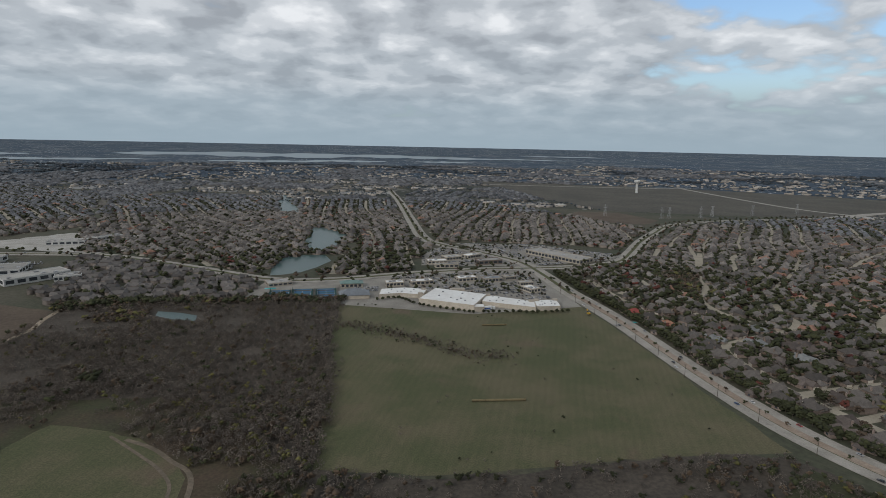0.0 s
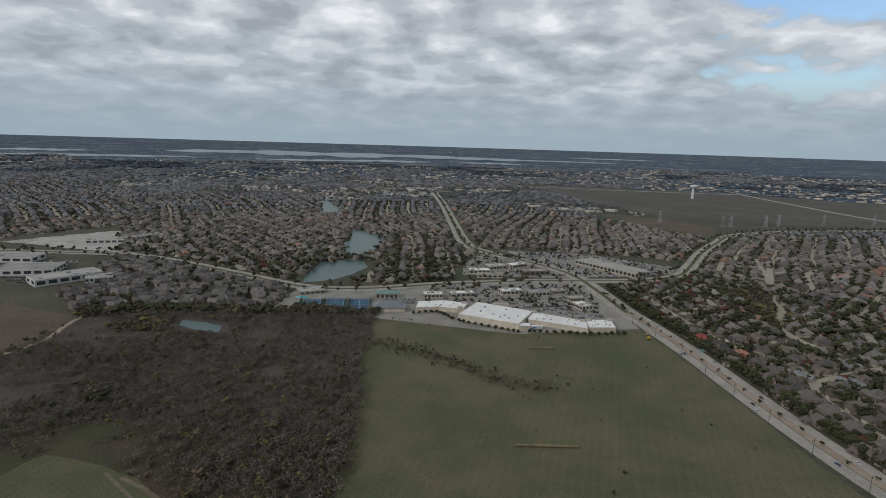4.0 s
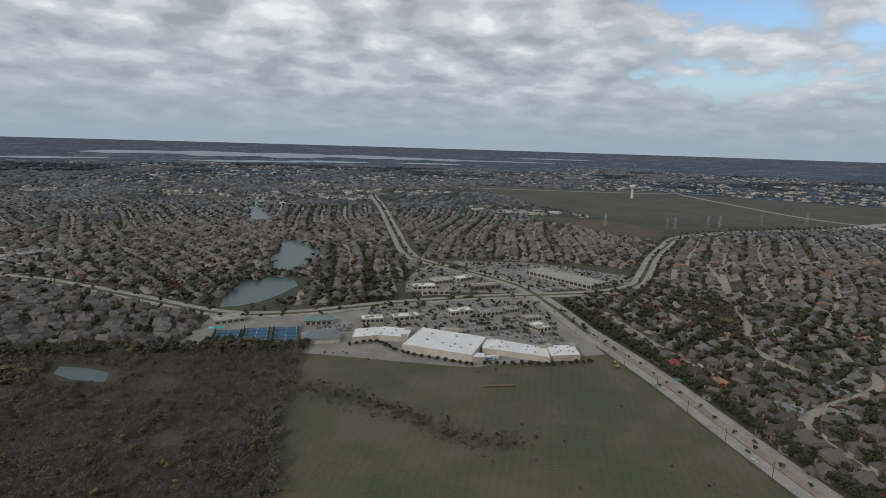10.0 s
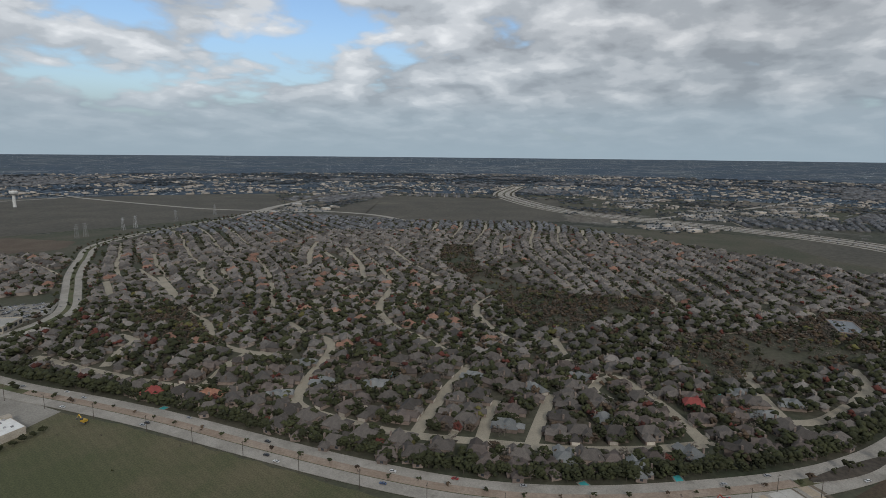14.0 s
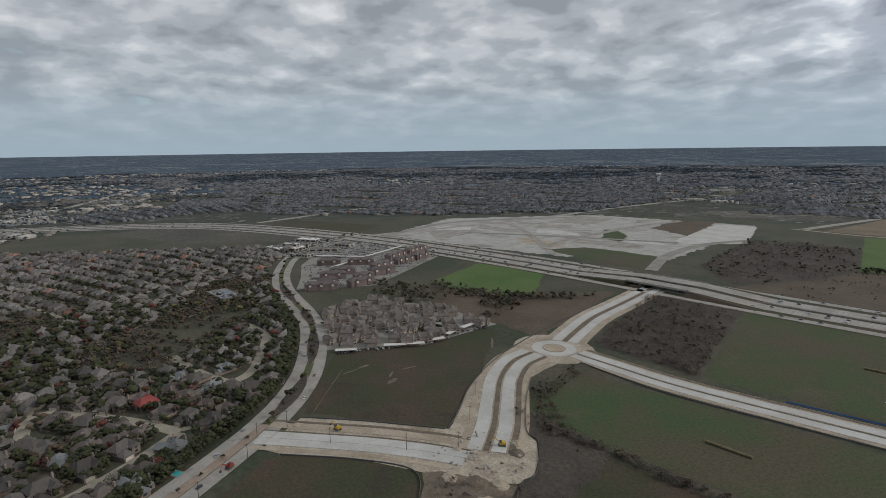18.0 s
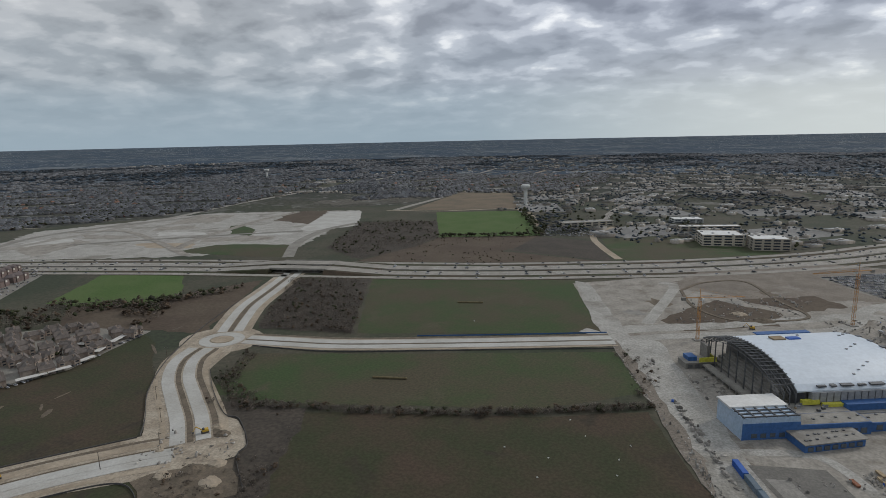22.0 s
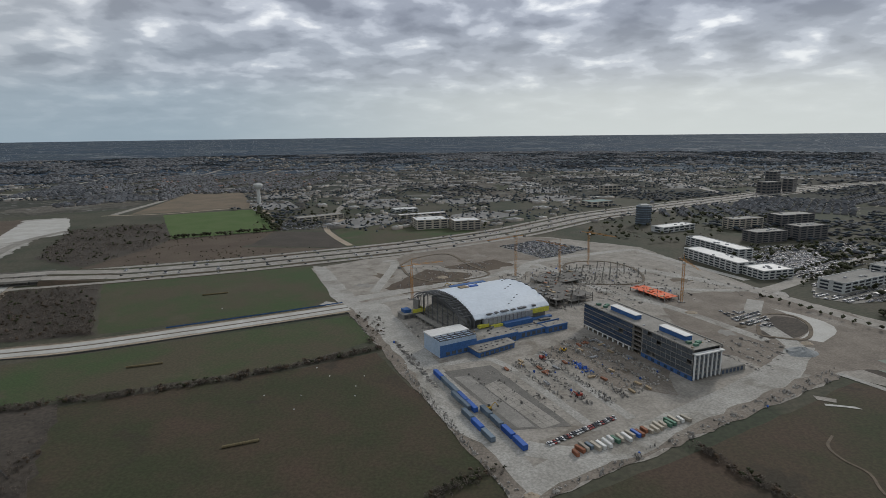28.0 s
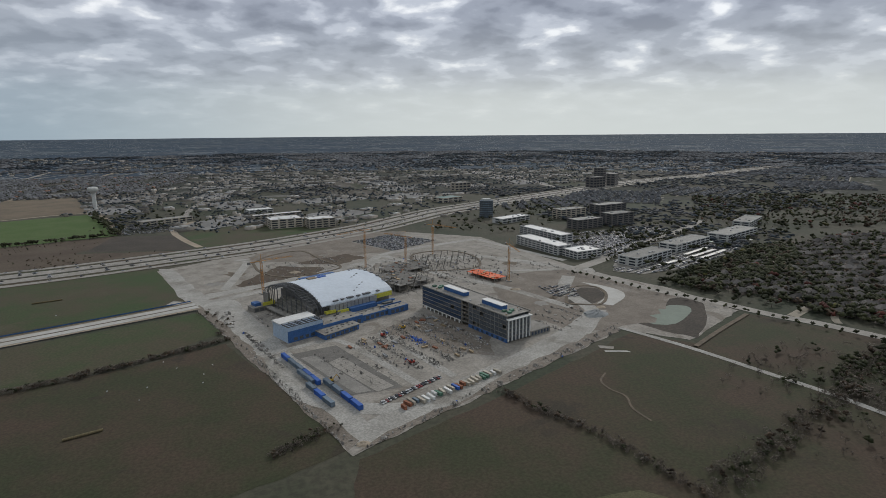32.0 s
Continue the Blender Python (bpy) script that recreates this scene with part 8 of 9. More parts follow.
for poly, ways in ((FLATS_WEST, (20, 110, 65)),):
    for _ in range(1600):
        x, y = flat_rnd.uniform(min(p[0] for p in poly), max(p[0] for p in poly)), flat_rnd.uniform(min(p[1] for p in poly), max(p[1] for p in poly))
        if within(x, y, poly) and spots.clear(x, y, 7.4) and ROAD_SPOTS.clear(x, y, 5):
            spots.put(x, y, 7.4)
            lots[flat_rnd.randrange(3)].append((x, y, 0.05, radians(flat_rnd.choice(ways)), flat_rnd.uniform(0.72, 0.88), flat_rnd.uniform(0.66, 0.80), flat_rnd.random()))
            for _ in range(3):
                a = flat_rnd.uniform(0, 6.28)
                tree_at("oak" if flat_rnd.random() < 0.6 else "bare", x + 11 * math.cos(a), y + 11 * math.sin(a), flat_rnd.uniform(4, 7))
mass("apartment_rows", list(zip(flats, lots)), ("flats_wall", "apartment_mass"), "apartment houses with brown gabled roofs", "apartments")

# ---- cars ----
for car_name, tint in (("car_white", (0.62, 0.62, 0.61)), ("car_silver", (0.34, 0.35, 0.36)), ("car_black", (0.03, 0.03, 0.034)), ("car_red", (0.28, 0.03, 0.025)), ("car_blue", (0.05, 0.085, 0.17))):
    surface(car_name, tint, tuple(v * 0.9 for v in tint), 0.5, 0.3, 0.2, spec=0.6, darker=0.08)


def car_body(b, m=0):
    b.solid([(-2.3, -0.85), (2.3, -0.85), (2.3, 0.85), (-2.3, 0.85)], 0.35, 0.95, m, floor=True)


def make_car(mat, label, tall=1.5):
    a = thing("car", label, "car", "cars on the roads", (0, 0, -60))
    b = Build()
    car_body(b)
    part("body", b, mat, a)
    b = Build()
    low, top = [(-1.7, -0.8), (1.0, -0.8), (1.0, 0.8), (-1.7, 0.8)], [(-1.3, -0.65), (0.4, -0.65), (0.4, 0.65), (-1.3, 0.65)]
    for i in range(4):
        j = (i + 1) % 4
        b.face([(*low[i], 0.95), (*low[j], 0.95), (*top[j], tall), (*top[i], tall)])
    part("cabin_glass", b, "window_glass", a, "dark glazing")
    b = Build()
    b.face([(*p, tall) for p in top])
    part("roof", b, mat, a)
    for x in (-1.45, 1.45):
        for y in (-0.82, 0.82):
            b = Build()
            b.rod((x, y - 0.1, 0.33), (x, y + 0.1, 0.33), 0.33, 8)
            part("wheel", b, "asphalt", a)
    return a


car_protos = [make_car(m, l, t) for m, l, t in (("car_white", "white saloon car", 1.45), ("car_silver", "silver saloon car", 1.45), ("car_black", "black sport utility car", 1.75), ("car_red", "dark red car", 1.5), ("car_blue", "dark blue car", 1.5), ("car_white", "white van-like car", 1.95))]
for ob in car_protos:
    ob["label"] = ob["label"] + " on the concrete roadway"
CAR = 0.76
car_used, car_rnd = set(), random.Random(21)


def put_car(x, y, z, turn):
    k = car_rnd.choice((0, 0, 1, 1, 2, 2, 2, 3, 4, 5))
    m = pose(x, y, z, 0, 0, turn)
    if k in car_used:
        copy_thing(car_protos[k], m)
    else:
        car_used.add(k)
        car_protos[k].matrix_basis = m @ Matrix.Scale(CAR, 4)


for line, offs, every, z in ((AVENUE, (-9.0, -6.0, 5.6, 8.8), 11, 0.34), (CROSS, (-7.6, 7.4), 17, 0.32)):
    s = sides_of(line)
    for o in offs:
        i = car_rnd.randrange(6)
        while i < len(line):
            x, y = line[i] + s[i] * o
            if y < 1000 and abs(x) < 700:
                put_car(x, y, z, math.degrees(math.atan2(-s[i][0], s[i][1])) + (180 if o < 0 else 0))
            i += car_rnd.randrange(4, 2 * every)
for i in range(26):
    t = i / 25
    put_car(-112 - 44 * t, 102.5 - 22 * t + car_rnd.uniform(-0.4, 0.4), 0.32, 110 + car_rnd.uniform(-6, 6))
small = Build()
car_body(small)
low, top = [(-1.7, -0.8), (1.0, -0.8), (1.0, 0.8), (-1.7, 0.8)], [(-1.3, -0.65), (0.4, -0.65), (0.4, 0.65), (-1.3, 0.65)]
for i in range(4):
    small.face([(*low[i], 0.95), (*low[(i + 1) % 4], 0.95), (*top[(i + 1) % 4], 1.5), (*top[i], 1.5)], 1)
small.face([(*p, 1.5) for p in top], 0)
parked = []


def park(poly, turn, share=0.75, aisle=17.0, step=2.8, keep=None):
    """Rows of parked cars over an outline."""
    c, s = math.cos(radians(turn)), math.sin(radians(turn))
    us, vs = [x * c + y * s for x, y in poly], [-x * s + y * c for x, y in poly]
    v, aisle, step = min(vs) + 3, aisle * CAR, step * CAR
    while v < max(vs):
        for dv, flip in ((0, 0), (4.2, 180)):
            for u in np.arange(min(us), max(us), step):
                x, y = u * c - (v + dv) * s, u * s + (v + dv) * c
                if car_rnd.random() < share and within(x, y, poly) and (keep is None or keep(x, y)):
                    tone = car_rnd.choice((0.0, 0.02, 0.05, 0.1, 0.3, 0.55, 0.8, 1.0, 1.0))
                    parked.append((x, y, 0.36, radians(turn + 90 + flip), CAR, CAR, tone))
        v += aisle


BUILT = Grid(60)
for x, y, r in ((10, 556, 34), (-5, 560, 26), (66, 548, 16), (88, 540, 14), (105, 544, 14), (50, 556, 12), (-42, 578, 18), (-58, 575, 14), (-24, 577, 14), (-54, 620, 12), (-24, 629, 15), (28, 650, 14), (58, 650, 13), (98, 607, 11), (96, 634, 10), (80, 660, 10), (-8, 745, 15),
                (12, 775, 15), (40, 790, 15), (62, 752, 18), (5, 722, 14), (190, 770, 26), (166, 800, 26), (140, 830, 26), (-91, 568, 18), (-101, 612, 14), (-147, 577, 24), (-123, 581, 24), (-180, 570, 26), (-183, 614, 16)):
    BUILT.put(x, y, r)
park([(-60, 596), (46, 588), (112, 560), (118, 640), (100, 690), (40, 690), (-60, 655)], 18, 0.5, 18, 2.9, lambda x, y: BUILT.clear(x, y, 2))
park([(-100, 590), (-70, 590), (-70, 610), (-100, 604)], 12, 0.7, 14)
park(SHOPS_NORTH, 20, 0.45, 19, 2.9, lambda x, y: BUILT.clear(x, y, 2) and ROAD_SPOTS.clear(x, y, 2))
park([(-194, -412), (-264, -450), (-314, -374), (-233, -326)], 204, 0.9, 15, 2.7)
park([(-326, -92), (-362, -84), (-345, -46), (-322, -56)], 204, 0.7, 15)
park([(-464, -350), (-600, -360), (-610, -240), (-480, -190)], 20, 0.55, 18)
park([(-500, -190), (-700, -240), (-690, -180), (-520, -120)], 20, 0.45, 20, 2.9, lambda x, y: y > -150 or y < -175)
park([(144, -608), (40, -618), (60, -700), (180, -700)], 30, 0.5, 18)
park([(-480, 590), (-540, 600), (-560, 700), (-500, 700)], 20, 0.5, 18)
for _, x, y, t, w, d, *_rest in OFFICES:
    for k in np.linspace(-w / 2, w / 2, 7):
        BUILT.put(x + k * math.cos(radians(t)), y + k * math.sin(radians(t)), d / 2 + 2)
off_building = lambda x, y: BUILT.clear(x, y, 1.5)
LOTS_SW = ([(-450, -300), (-515, -311), (-583, -339), (-590, -254), (-499, -182), (-439, -187)], [(-655, -372), (-707, -318), (-643, -285), (-600, -330)], [(-440, -120), (-474, -165), (-640, -215), (-740, -200), (-700, -180), (-640, -146), (-577, -120), (-521, -100), (-460, -95)])
for q in LOTS_SW:
    patch("lot_office", q, "pale_yard", "pale concrete car park between offices", None, 1, "car park")
    park(q, 20, 0.62, 16, 2.7, off_building)
park([(395, 84), (372, 24), (380, -50), (374, -52), (366, 22), (386, 92)], 80, 0.5, 20, 3.0)
park([(800, 0), (740, -70), (790, -178), (880, -140), (985, -75), (900, 20)], 30, 0.45, 20, 3.0)
park([(606, 46), (574, -30), (622, -96), (696, -196), (760, -200), (740, 0), (660, 26)], 60, 0.3, 22, 3.0)
mass("parked_cars", [(small, parked)], ("car_mass", "window_glass"), "rows of parked cars in many colours", "cars")
for x, y, s in [(car_rnd.uniform(-60, 115), car_rnd.uniform(590, 690), car_rnd.uniform(3, 5)) for _ in range(150)] + [(car_rnd.uniform(-20, 230), car_rnd.uniform(735, 890), car_rnd.uniform(3, 5)) for _ in range(160)]:
    if BUILT.clear(x, y, 2) and (within(x, y, SHOPS) or within(x, y, SHOPS_NORTH)):
        tree_at("oak" if car_rnd.random() < 0.7 else "brown", x, y, s, 0.15)
back = smooth_line([(-66, 556), (-44, 562), (-22, 540), (30, 518), (40, 520), (92, 522), (122, 528)], 5.5)
for i, (x, y) in enumerate(back):
    plant(x, y, car_rnd.uniform(3.6, 4.6), 3)
for poly, n in (([(-464, -350), (-800, -380), (-900, -240), (-480, -110)], 420), ([(-500, -20), (-480, -110), (-900, -200), (-1300, -100), (-1200, 0), (-700, -70)], 700), ([(-420, -380), (-330, -470), (-420, -600), (-700, -760), (-760, -560), (-560, -440)], 420), ([(200, -620), (-80, -660), (-240, -560), (-200, -640), (-150, -800), (200, -900)], 300)):
    for _ in range(n):
        x, y = car_rnd.uniform(min(p[0] for p in poly), max(p[0] for p in poly)), car_rnd.uniform(min(p[1] for p in poly), max(p[1] for p in poly))
        if within(x, y, poly):
            tree_at("oak" if car_rnd.random() < 0.7 else "bare", x, y, car_rnd.uniform(4, 8))
mass("far_shops", [(boxes, far_box)], ("wall_mass", "roof_mass"), "distant flat-roofed shops and warehouses", "shops")
stuff("far_streets", far_lane, "street_concrete", "pale streets between distant rows of houses", "streets")
stuff("far_car_parks", far_lot, "pale_lot", "distant pale car parks", "car parks")

# the reservoir on the horizon: heading range in degrees, distance range in metres
surface("reservoir", (0.20, 0.25, 0.275), (0.17, 0.22, 0.245), 0.002, 0.35, fine=0.02, spec=0.25, darker=0.05)
for a0, a1, r0, r1 in ((-46, -29.5, 4350, 4900), (-32, -3, 5150, 7600), (-9, 6, 5400, 6700), (-24, -12, 4100, 4550), (-14.5, -6, 4250, 4800), (-3, 3.5, 4450, 4900), (3, 13, 5800, 6300), (-46, -38, 5500, 6400), (8, 17, 7800, 8600)):
    b = Build()
    n = 40
    pts = []
    for k in range(n + 1):
        u = k / n
        a = radians(a0 + (a1 - a0) * u)
        w = math.sin(math.pi * u) ** 0.5
        m, h = (r0 + r1) / 2 + 0.06 * (r1 - r0) * math.sin(9 * u + a0), (r1 - r0) / 2 * w * (0.72 + 0.18 * math.sin(23 * u + a0) + 0.10 * math.sin(51 * u + a1))
        pts.append([(HUB[0] + r * math.sin(a), HUB[1] + r * math.cos(a)) for r in (m - h - 1, m, m + h + 1)])
    for p, q in zip(pts, pts[1:]):
        for c, d in ((0, 1), (1, 2)):
            b.face([far_place(*v)[:2] + (far_place(*v)[2] + 1.6,) for v in (p[c], q[c], q[d], p[d])][::-1])
    setting("water_reservoir", b, "reservoir", "wide pale reservoir near the horizon", "water")

# ---- roads and woods on the far side of the site ----
b = Build()
ribbon(b, smooth_line([(-360, -330), (-381, -271), (-390, -198), (-400, -145), (-414, -118), (-426, -50), (-454, 18), (-471, 67), (-484, 90), (-502, 140), (-530, 230)], 8), 6.5, -6.5, 0.36, 0, 0.1)
ribbon(b, smooth_line([(-398, -142), (-455, -171), (-542, -226), (-687, -296), (-813, -377)], 8), 8, -8, 0.37, 0, 0.1)
setting("road_perimeter", b, "old_concrete", "concrete road along the edge of the site", "road")
b = Build()
ribbon(b, smooth_line([(-326, 42), (-334, 62), (-348, 101), (-361, 151), (-371, 190), (-378, 240)], 6), 2.6, -2.6, 0.34)
setting("road_edge_track", b, "white_dirt", "pale track between two fields", "road")
b = Build()
ribbon(b, smooth_line([(-352, 98), (-397, 77), (-450, 54)], 4), 1.8, -1.8, 1.0, 0, 0.9)
setting("berm", b, "track_earth", "low earth bank round the settling ponds", "bank")
b = Build()
ribbon(b, smooth_line([(-482, 72), (-518, 60), (-573, 49), (-640, 60)], 6), 4.5, -4.5, 0.38)
ribbon(b, smooth_line([(-500, 100), (-511, 88), (-545, 70)], 6), 3, -3, 0.385)
setting("road_estate_gate", b, "street_concrete", "pale street into the wooded estate", "road")


def mound(name, mat, label, x, y, r, high, seed):
    """A tipped heap with an uneven rim and flank."""
    rr = random.Random(seed)
    b = Build()
    n, rings = 14, 4
    for i in range(rings):
        q = 1 - i / rings
        for k in range(n):
            a = 2 * math.pi * k / n
            w = r * q * rr.uniform(0.82, 1.15)
            b.v.append((w * math.cos(a), w * math.sin(a) * 0.8, -0.1 if i == 0 else high * (1 - q) ** 0.8 * rr.uniform(0.8, 1.15)))
    b.v.append((0, 0, high))
    for i in range(rings - 1):
        for k in range(n):
            j = (k + 1) % n
            b.f.append((i * n + k, i * n + j, (i + 1) * n + j, (i + 1) * n + k))
            b.m.append(0)
    for k in range(n):
        b.f.append(((rings - 1) * n + k, (rings - 1) * n + (k + 1) % n, rings * n))
        b.m.append(0)
    ob = thing(name, label, "heap", "tipped heaps", (x, y, 0.3))
    part("earth_body", b, mat, ob)


surface("blue_gravel", (0.24, 0.25, 0.25), (0.31, 0.32, 0.315), 0.2, 0.95, fine=1.5, bump=0.5)
mound("gravel_heap", "blue_gravel", "blue-grey gravel heap beside the settling pond", -328, 6, 12, 4.5, 1)
for i, (x, y, r, h) in enumerate(((186, 92, 6, 2.0), (178, 84, 5, 1.8), (196, 101, 5, 1.5), (196, 60, 5, 2.2), (204, 54, 4, 1.8), (170, 98, 6, 1.4), (163, 104, 5, 1.2), (216, 84, 3, 1.4), (288, 148, 3, 1.3), (-112, -235, 9, 3.0), (-95, -250, 7, 2.4), (-92, 143, 4, 1.4), (-320, -52, 5, 1.6), (-300, -92, 6, 1.6), (-345, -10, 5, 1.5))):
    mound("dirt_heap", "tan_dirt" if i % 3 else "track_earth", "heap of tipped tan earth on the works", x, y, r, h, i + 5)
DARK = {"oak": 58, "bare": 22, "brown": 16, "yellow": 2, "red": 2}
brush([(-508, 138), (-450, 152), (-407, 164), (-373, 190), (-390, 225), (-520, 250), (-560, 170)], 700, {"oak": 30, "bare": 58, "brown": 12}, 4.0, 7.0, 0.1)
brush([(-448, -60), (-470, -14), (-560, -22), (-640, -48), (-760, -150), (-700, -165), (-560, -100), (-500, -84)], 800, {"oak": 60, "brown": 25, "yellow": 6, "bare": 9}, 6.0, 9.5, 0.05)
brush([(-462, -10), (-640, -70), (-900, -160), (-1200, -60), (-1000, 160), (-700, 280), (-545, 200), (-492, 70)], 1500, DARK, 5.5, 9.0, 0.12)
brush([(-800, -380), (-900, -250), (-1500, -80), (-1500, -500), (-1100, -700)], 1500, DARK, 6.0, 10.0, 0.15)
hedge([(-480, 160), (-407, 172), (-373, 192), (-300, 215), (-235, 235)], 520, 5.0, {"bare": 84, "oak": 9, "brown": 7}, 2.0, 4.2)
for line, off in (([(-400, -130), (-426, -50), (-454, 18), (-471, 67), (-502, 140)], -10), ([(-455, -171), (-542, -226), (-687, -296)], 11), ([(-455, -171), (-542, -226), (-687, -296)], -11)):
    row_line = smooth_line(line, 9)
    rs = sides_of(row_line)
    for i in range(len(row_line)):
        x, y = row_line[i] + rs[i] * off
        tree_at("oak", x, y, tree_rnd.uniform(3.5, 5.0))

# planted islands in the avenue
for k, (a0, a1) in enumerate(((549, 650), (470, 527), (375, 455), (303, 362))):
    cut = AVENUE[(AVENUE[:, 0] > a0) & (AVENUE[:, 0] < a1) & (AVENUE[:, 1] < 200)]
    cs = sides_of(cut)
    w = np.sin(np.linspace(0.12, math.pi - 0.12, len(cut))) ** 0.6 * 4.6
    for grow, z, mat, name, lab in ((0.35, 0.60, "old_concrete", "island_kerb", "concrete kerb of a planted island"), (0.0, 0.66, "scrub_land", "island", "planted earth island in the avenue")):
        ring = [tuple(p + s * (q + grow)) for p, s, q in zip(cut, cs, w)] + [tuple(p - s * (q + grow)) for p, s, q in zip(cut[::-1], cs[::-1], w[::-1])]
        b = Build()
        b.solid(anticlockwise(ring), 0.2, z)
        setting(name, b, mat, lab, "island")
    for p in cut[2:-2:2]:
        tree_at("oak" if tree_rnd.random() < 0.7 else "brown", p[0] + tree_rnd.uniform(-1, 1), p[1] + tree_rnd.uniform(-1, 1), tree_rnd.uniform(3.0, 4.5), 0.6)

# ---- piles, machines and small things of the site ----
surface("machine_yellow", (0.52, 0.33, 0.04), (0.45, 0.28, 0.035), 0.4, 0.6, vary=0.2)
surface("machine_red", (0.36, 0.05, 0.03), (0.30, 0.04, 0.03), 0.4, 0.6)
surface("pile_mass", (0.24, 0.222, 0.20), (0.33, 0.31, 0.28), 0.05, 0.9, fine=0.8, vary=0.6, islands=True)
surface("tarp_mass", (0.03, 0.09, 0.36), (0.05, 0.13, 0.42), 0.1, 0.6, vary=0.4, islands=True)
clutter_rnd = random.Random(31)


def stack(name, mat, label, kind):
    """A stack of long pieces on bearers."""
    a = thing(name, label, "building material", "stacked material", (0, 0, -60))
    for x in (-1.8, 1.8):
        part("bearer", flat_box(x - 0.1, -1.0, 0, x + 0.1, 1.0, 0.15), "lumber", a)
    for i in range(4):
        for j in range(2):
            if kind == "pipe":
                b = Build()
                b.rod((-3, -0.75 + i * 0.5, 0.4 + j * 0.45), (3, -0.75 + i * 0.5, 0.4 + j * 0.45), 0.23, 6)
            else:
                b = flat_box(-2.6, -0.95 + i * 0.48, 0.15 + j * 0.5, 2.6, -0.52 + i * 0.48, 0.6 + j * 0.5)
            part(kind, b, mat, a)
    return a


STACKS = [stack("lumber_stack", "lumber", "stack of sawn lumber on bearers", "plank"), stack("pipe_stack", "pipe_grey", "stack of grey pipes on bearers", "pipe"), stack("steel_stack", "rust", "stack of rusty steel sections on bearers", "beam")]
stack_used = set()


def put_stack(x, y, turn):
    k = clutter_rnd.randrange(3)
    m = pose(x, y, 0.34, 0, 0, turn)
    if k in stack_used:
        copy_thing(STACKS[k], m)
    else:
        stack_used.add(k)
        STACKS[k].matrix_basis = m


YARD = [(-108, 4), (-128, -12), (-184, -52), (-196, -40), (-214, 36), (-160, 66), (-138, 60)]
n = 0
while n < 30:
    x, y = clutter_rnd.uniform(-216, -100), clutter_rnd.uniform(-55, 70)
    if within(x, y, YARD):
        put_stack(x, y, 106 + clutter_rnd.choice((0, 0, 90)) + clutter_rnd.uniform(-8, 8))
        n += 1


def excavator(at, turn, mat, label):
    a = thing("excavator", label, "excavator", "machines", at, turn)
    for y in (-1.3, 0.7):
        part("track", flat_box(-2.0, y, 0, 2.0, y + 0.6, 0.9), "asphalt", a)
    part("house", flat_box(-1.8, -1.3, 1.0, 1.4, 1.3, 2.2), mat, a)
    part("cab", flat_box(0.2, 0.1, 2.2, 1.4, 1.3, 3.2), "window_glass", a)
    b = Build()
    b.rod((1.2, -0.3, 1.6), (4.2, -0.3, 4.4), 0.28, 4)
    part("boom", b, mat, a)
    b = Build()
    b.rod((4.2, -0.3, 4.4), (6.2, -0.3, 1.8), 0.2, 4)
    part("arm", b, mat, a)
    part("bucket", flat_box(5.7, -0.8, 0.9, 6.7, 0.2, 1.9), "steel_dark", a)
    return a


for x, y, t, m, lab in ((-146, 52, 20, "machine_red", "red telescopic machine on the site"), (-88, 62, 200, "machine_yellow", "yellow concrete pump beside the slab"), (-140, -8, 100, "machine_red", "red tracked crane by the blue wall"), (-160, -20, 40, "machine_yellow", "yellow excavator in the yard"),
                        (206, 62, 50, "machine_yellow", "yellow excavator on the road works"), (270, 130, 20, "machine_yellow", "yellow excavator by the junction"), (140, 520, 100, "machine_yellow", "yellow excavator in the dug-up median"), (262, 190, 130, "machine_red", "orange machine in the dug-up median"),
                        (-100, -210, 0, "machine_yellow", "yellow excavator at the basin"), (-260, -60, 60, "machine_yellow", "yellow grader on the site")):
    excavator((x, y, 0.5 if x > 100 else 0.32), t, m, lab)

# heaps and loose pieces that nobody could count
lump = Build()
for k in range(4):
    lump.box(-0.6 + 0.3 * k, -0.5 + 0.1 * k, 0, -0.42 + 0.3 * k, 0.5 - 0.15 * k, 0.12 + 0.05 * k)
slab = Build()
slab.box(-0.5, -0.18, 0, 0.5, 0.18, 0.25)
slab.box(-0.3, 0.22, 0, 0.6, 0.4, 0.2)
tall = Build()
tall.box(-0.5, -0.3, 0, 0.5, 0.3, 0.6)
tall.box(-0.2, -0.2, 0.6, 0.3, 0.2, 0.8)
loose, sheets = [[], [], []], []


def strew(poly, count, lo, hi, blue=0.0):
    count, lo, hi = int(count * 1.8), lo * 0.65, hi * 0.7
    xs, ys = [p[0] for p in poly], [p[1] for p in poly]
    made = 0
    rows = clutter_rnd.uniform(0, 20)
    while made < count:
        x, y = clutter_rnd.uniform(min(xs), max(xs)), clutter_rnd.uniform(min(ys), max(ys))
        if not within(x, y, poly):
            continue
        made += 1
        # mostly in lines between the haul ways
        u = (0.97 * x + 0.24 * y + rows) % 13.0
        if u > 5.5 and clutter_rnd.random() < 0.9:
            continue
        p = (x, y, 0.3, radians(106.5 + clutter_rnd.choice((0, 0, 90)) + clutter_rnd.uniform(-20, 20)), clutter_rnd.uniform(lo, hi), clutter_rnd.uniform(0.8, 2.2), clutter_rnd.random())
        if clutter_rnd.random() < blue:
            sheets.append(p)
        else:
            loose[clutter_rnd.randrange(3)].append(p)


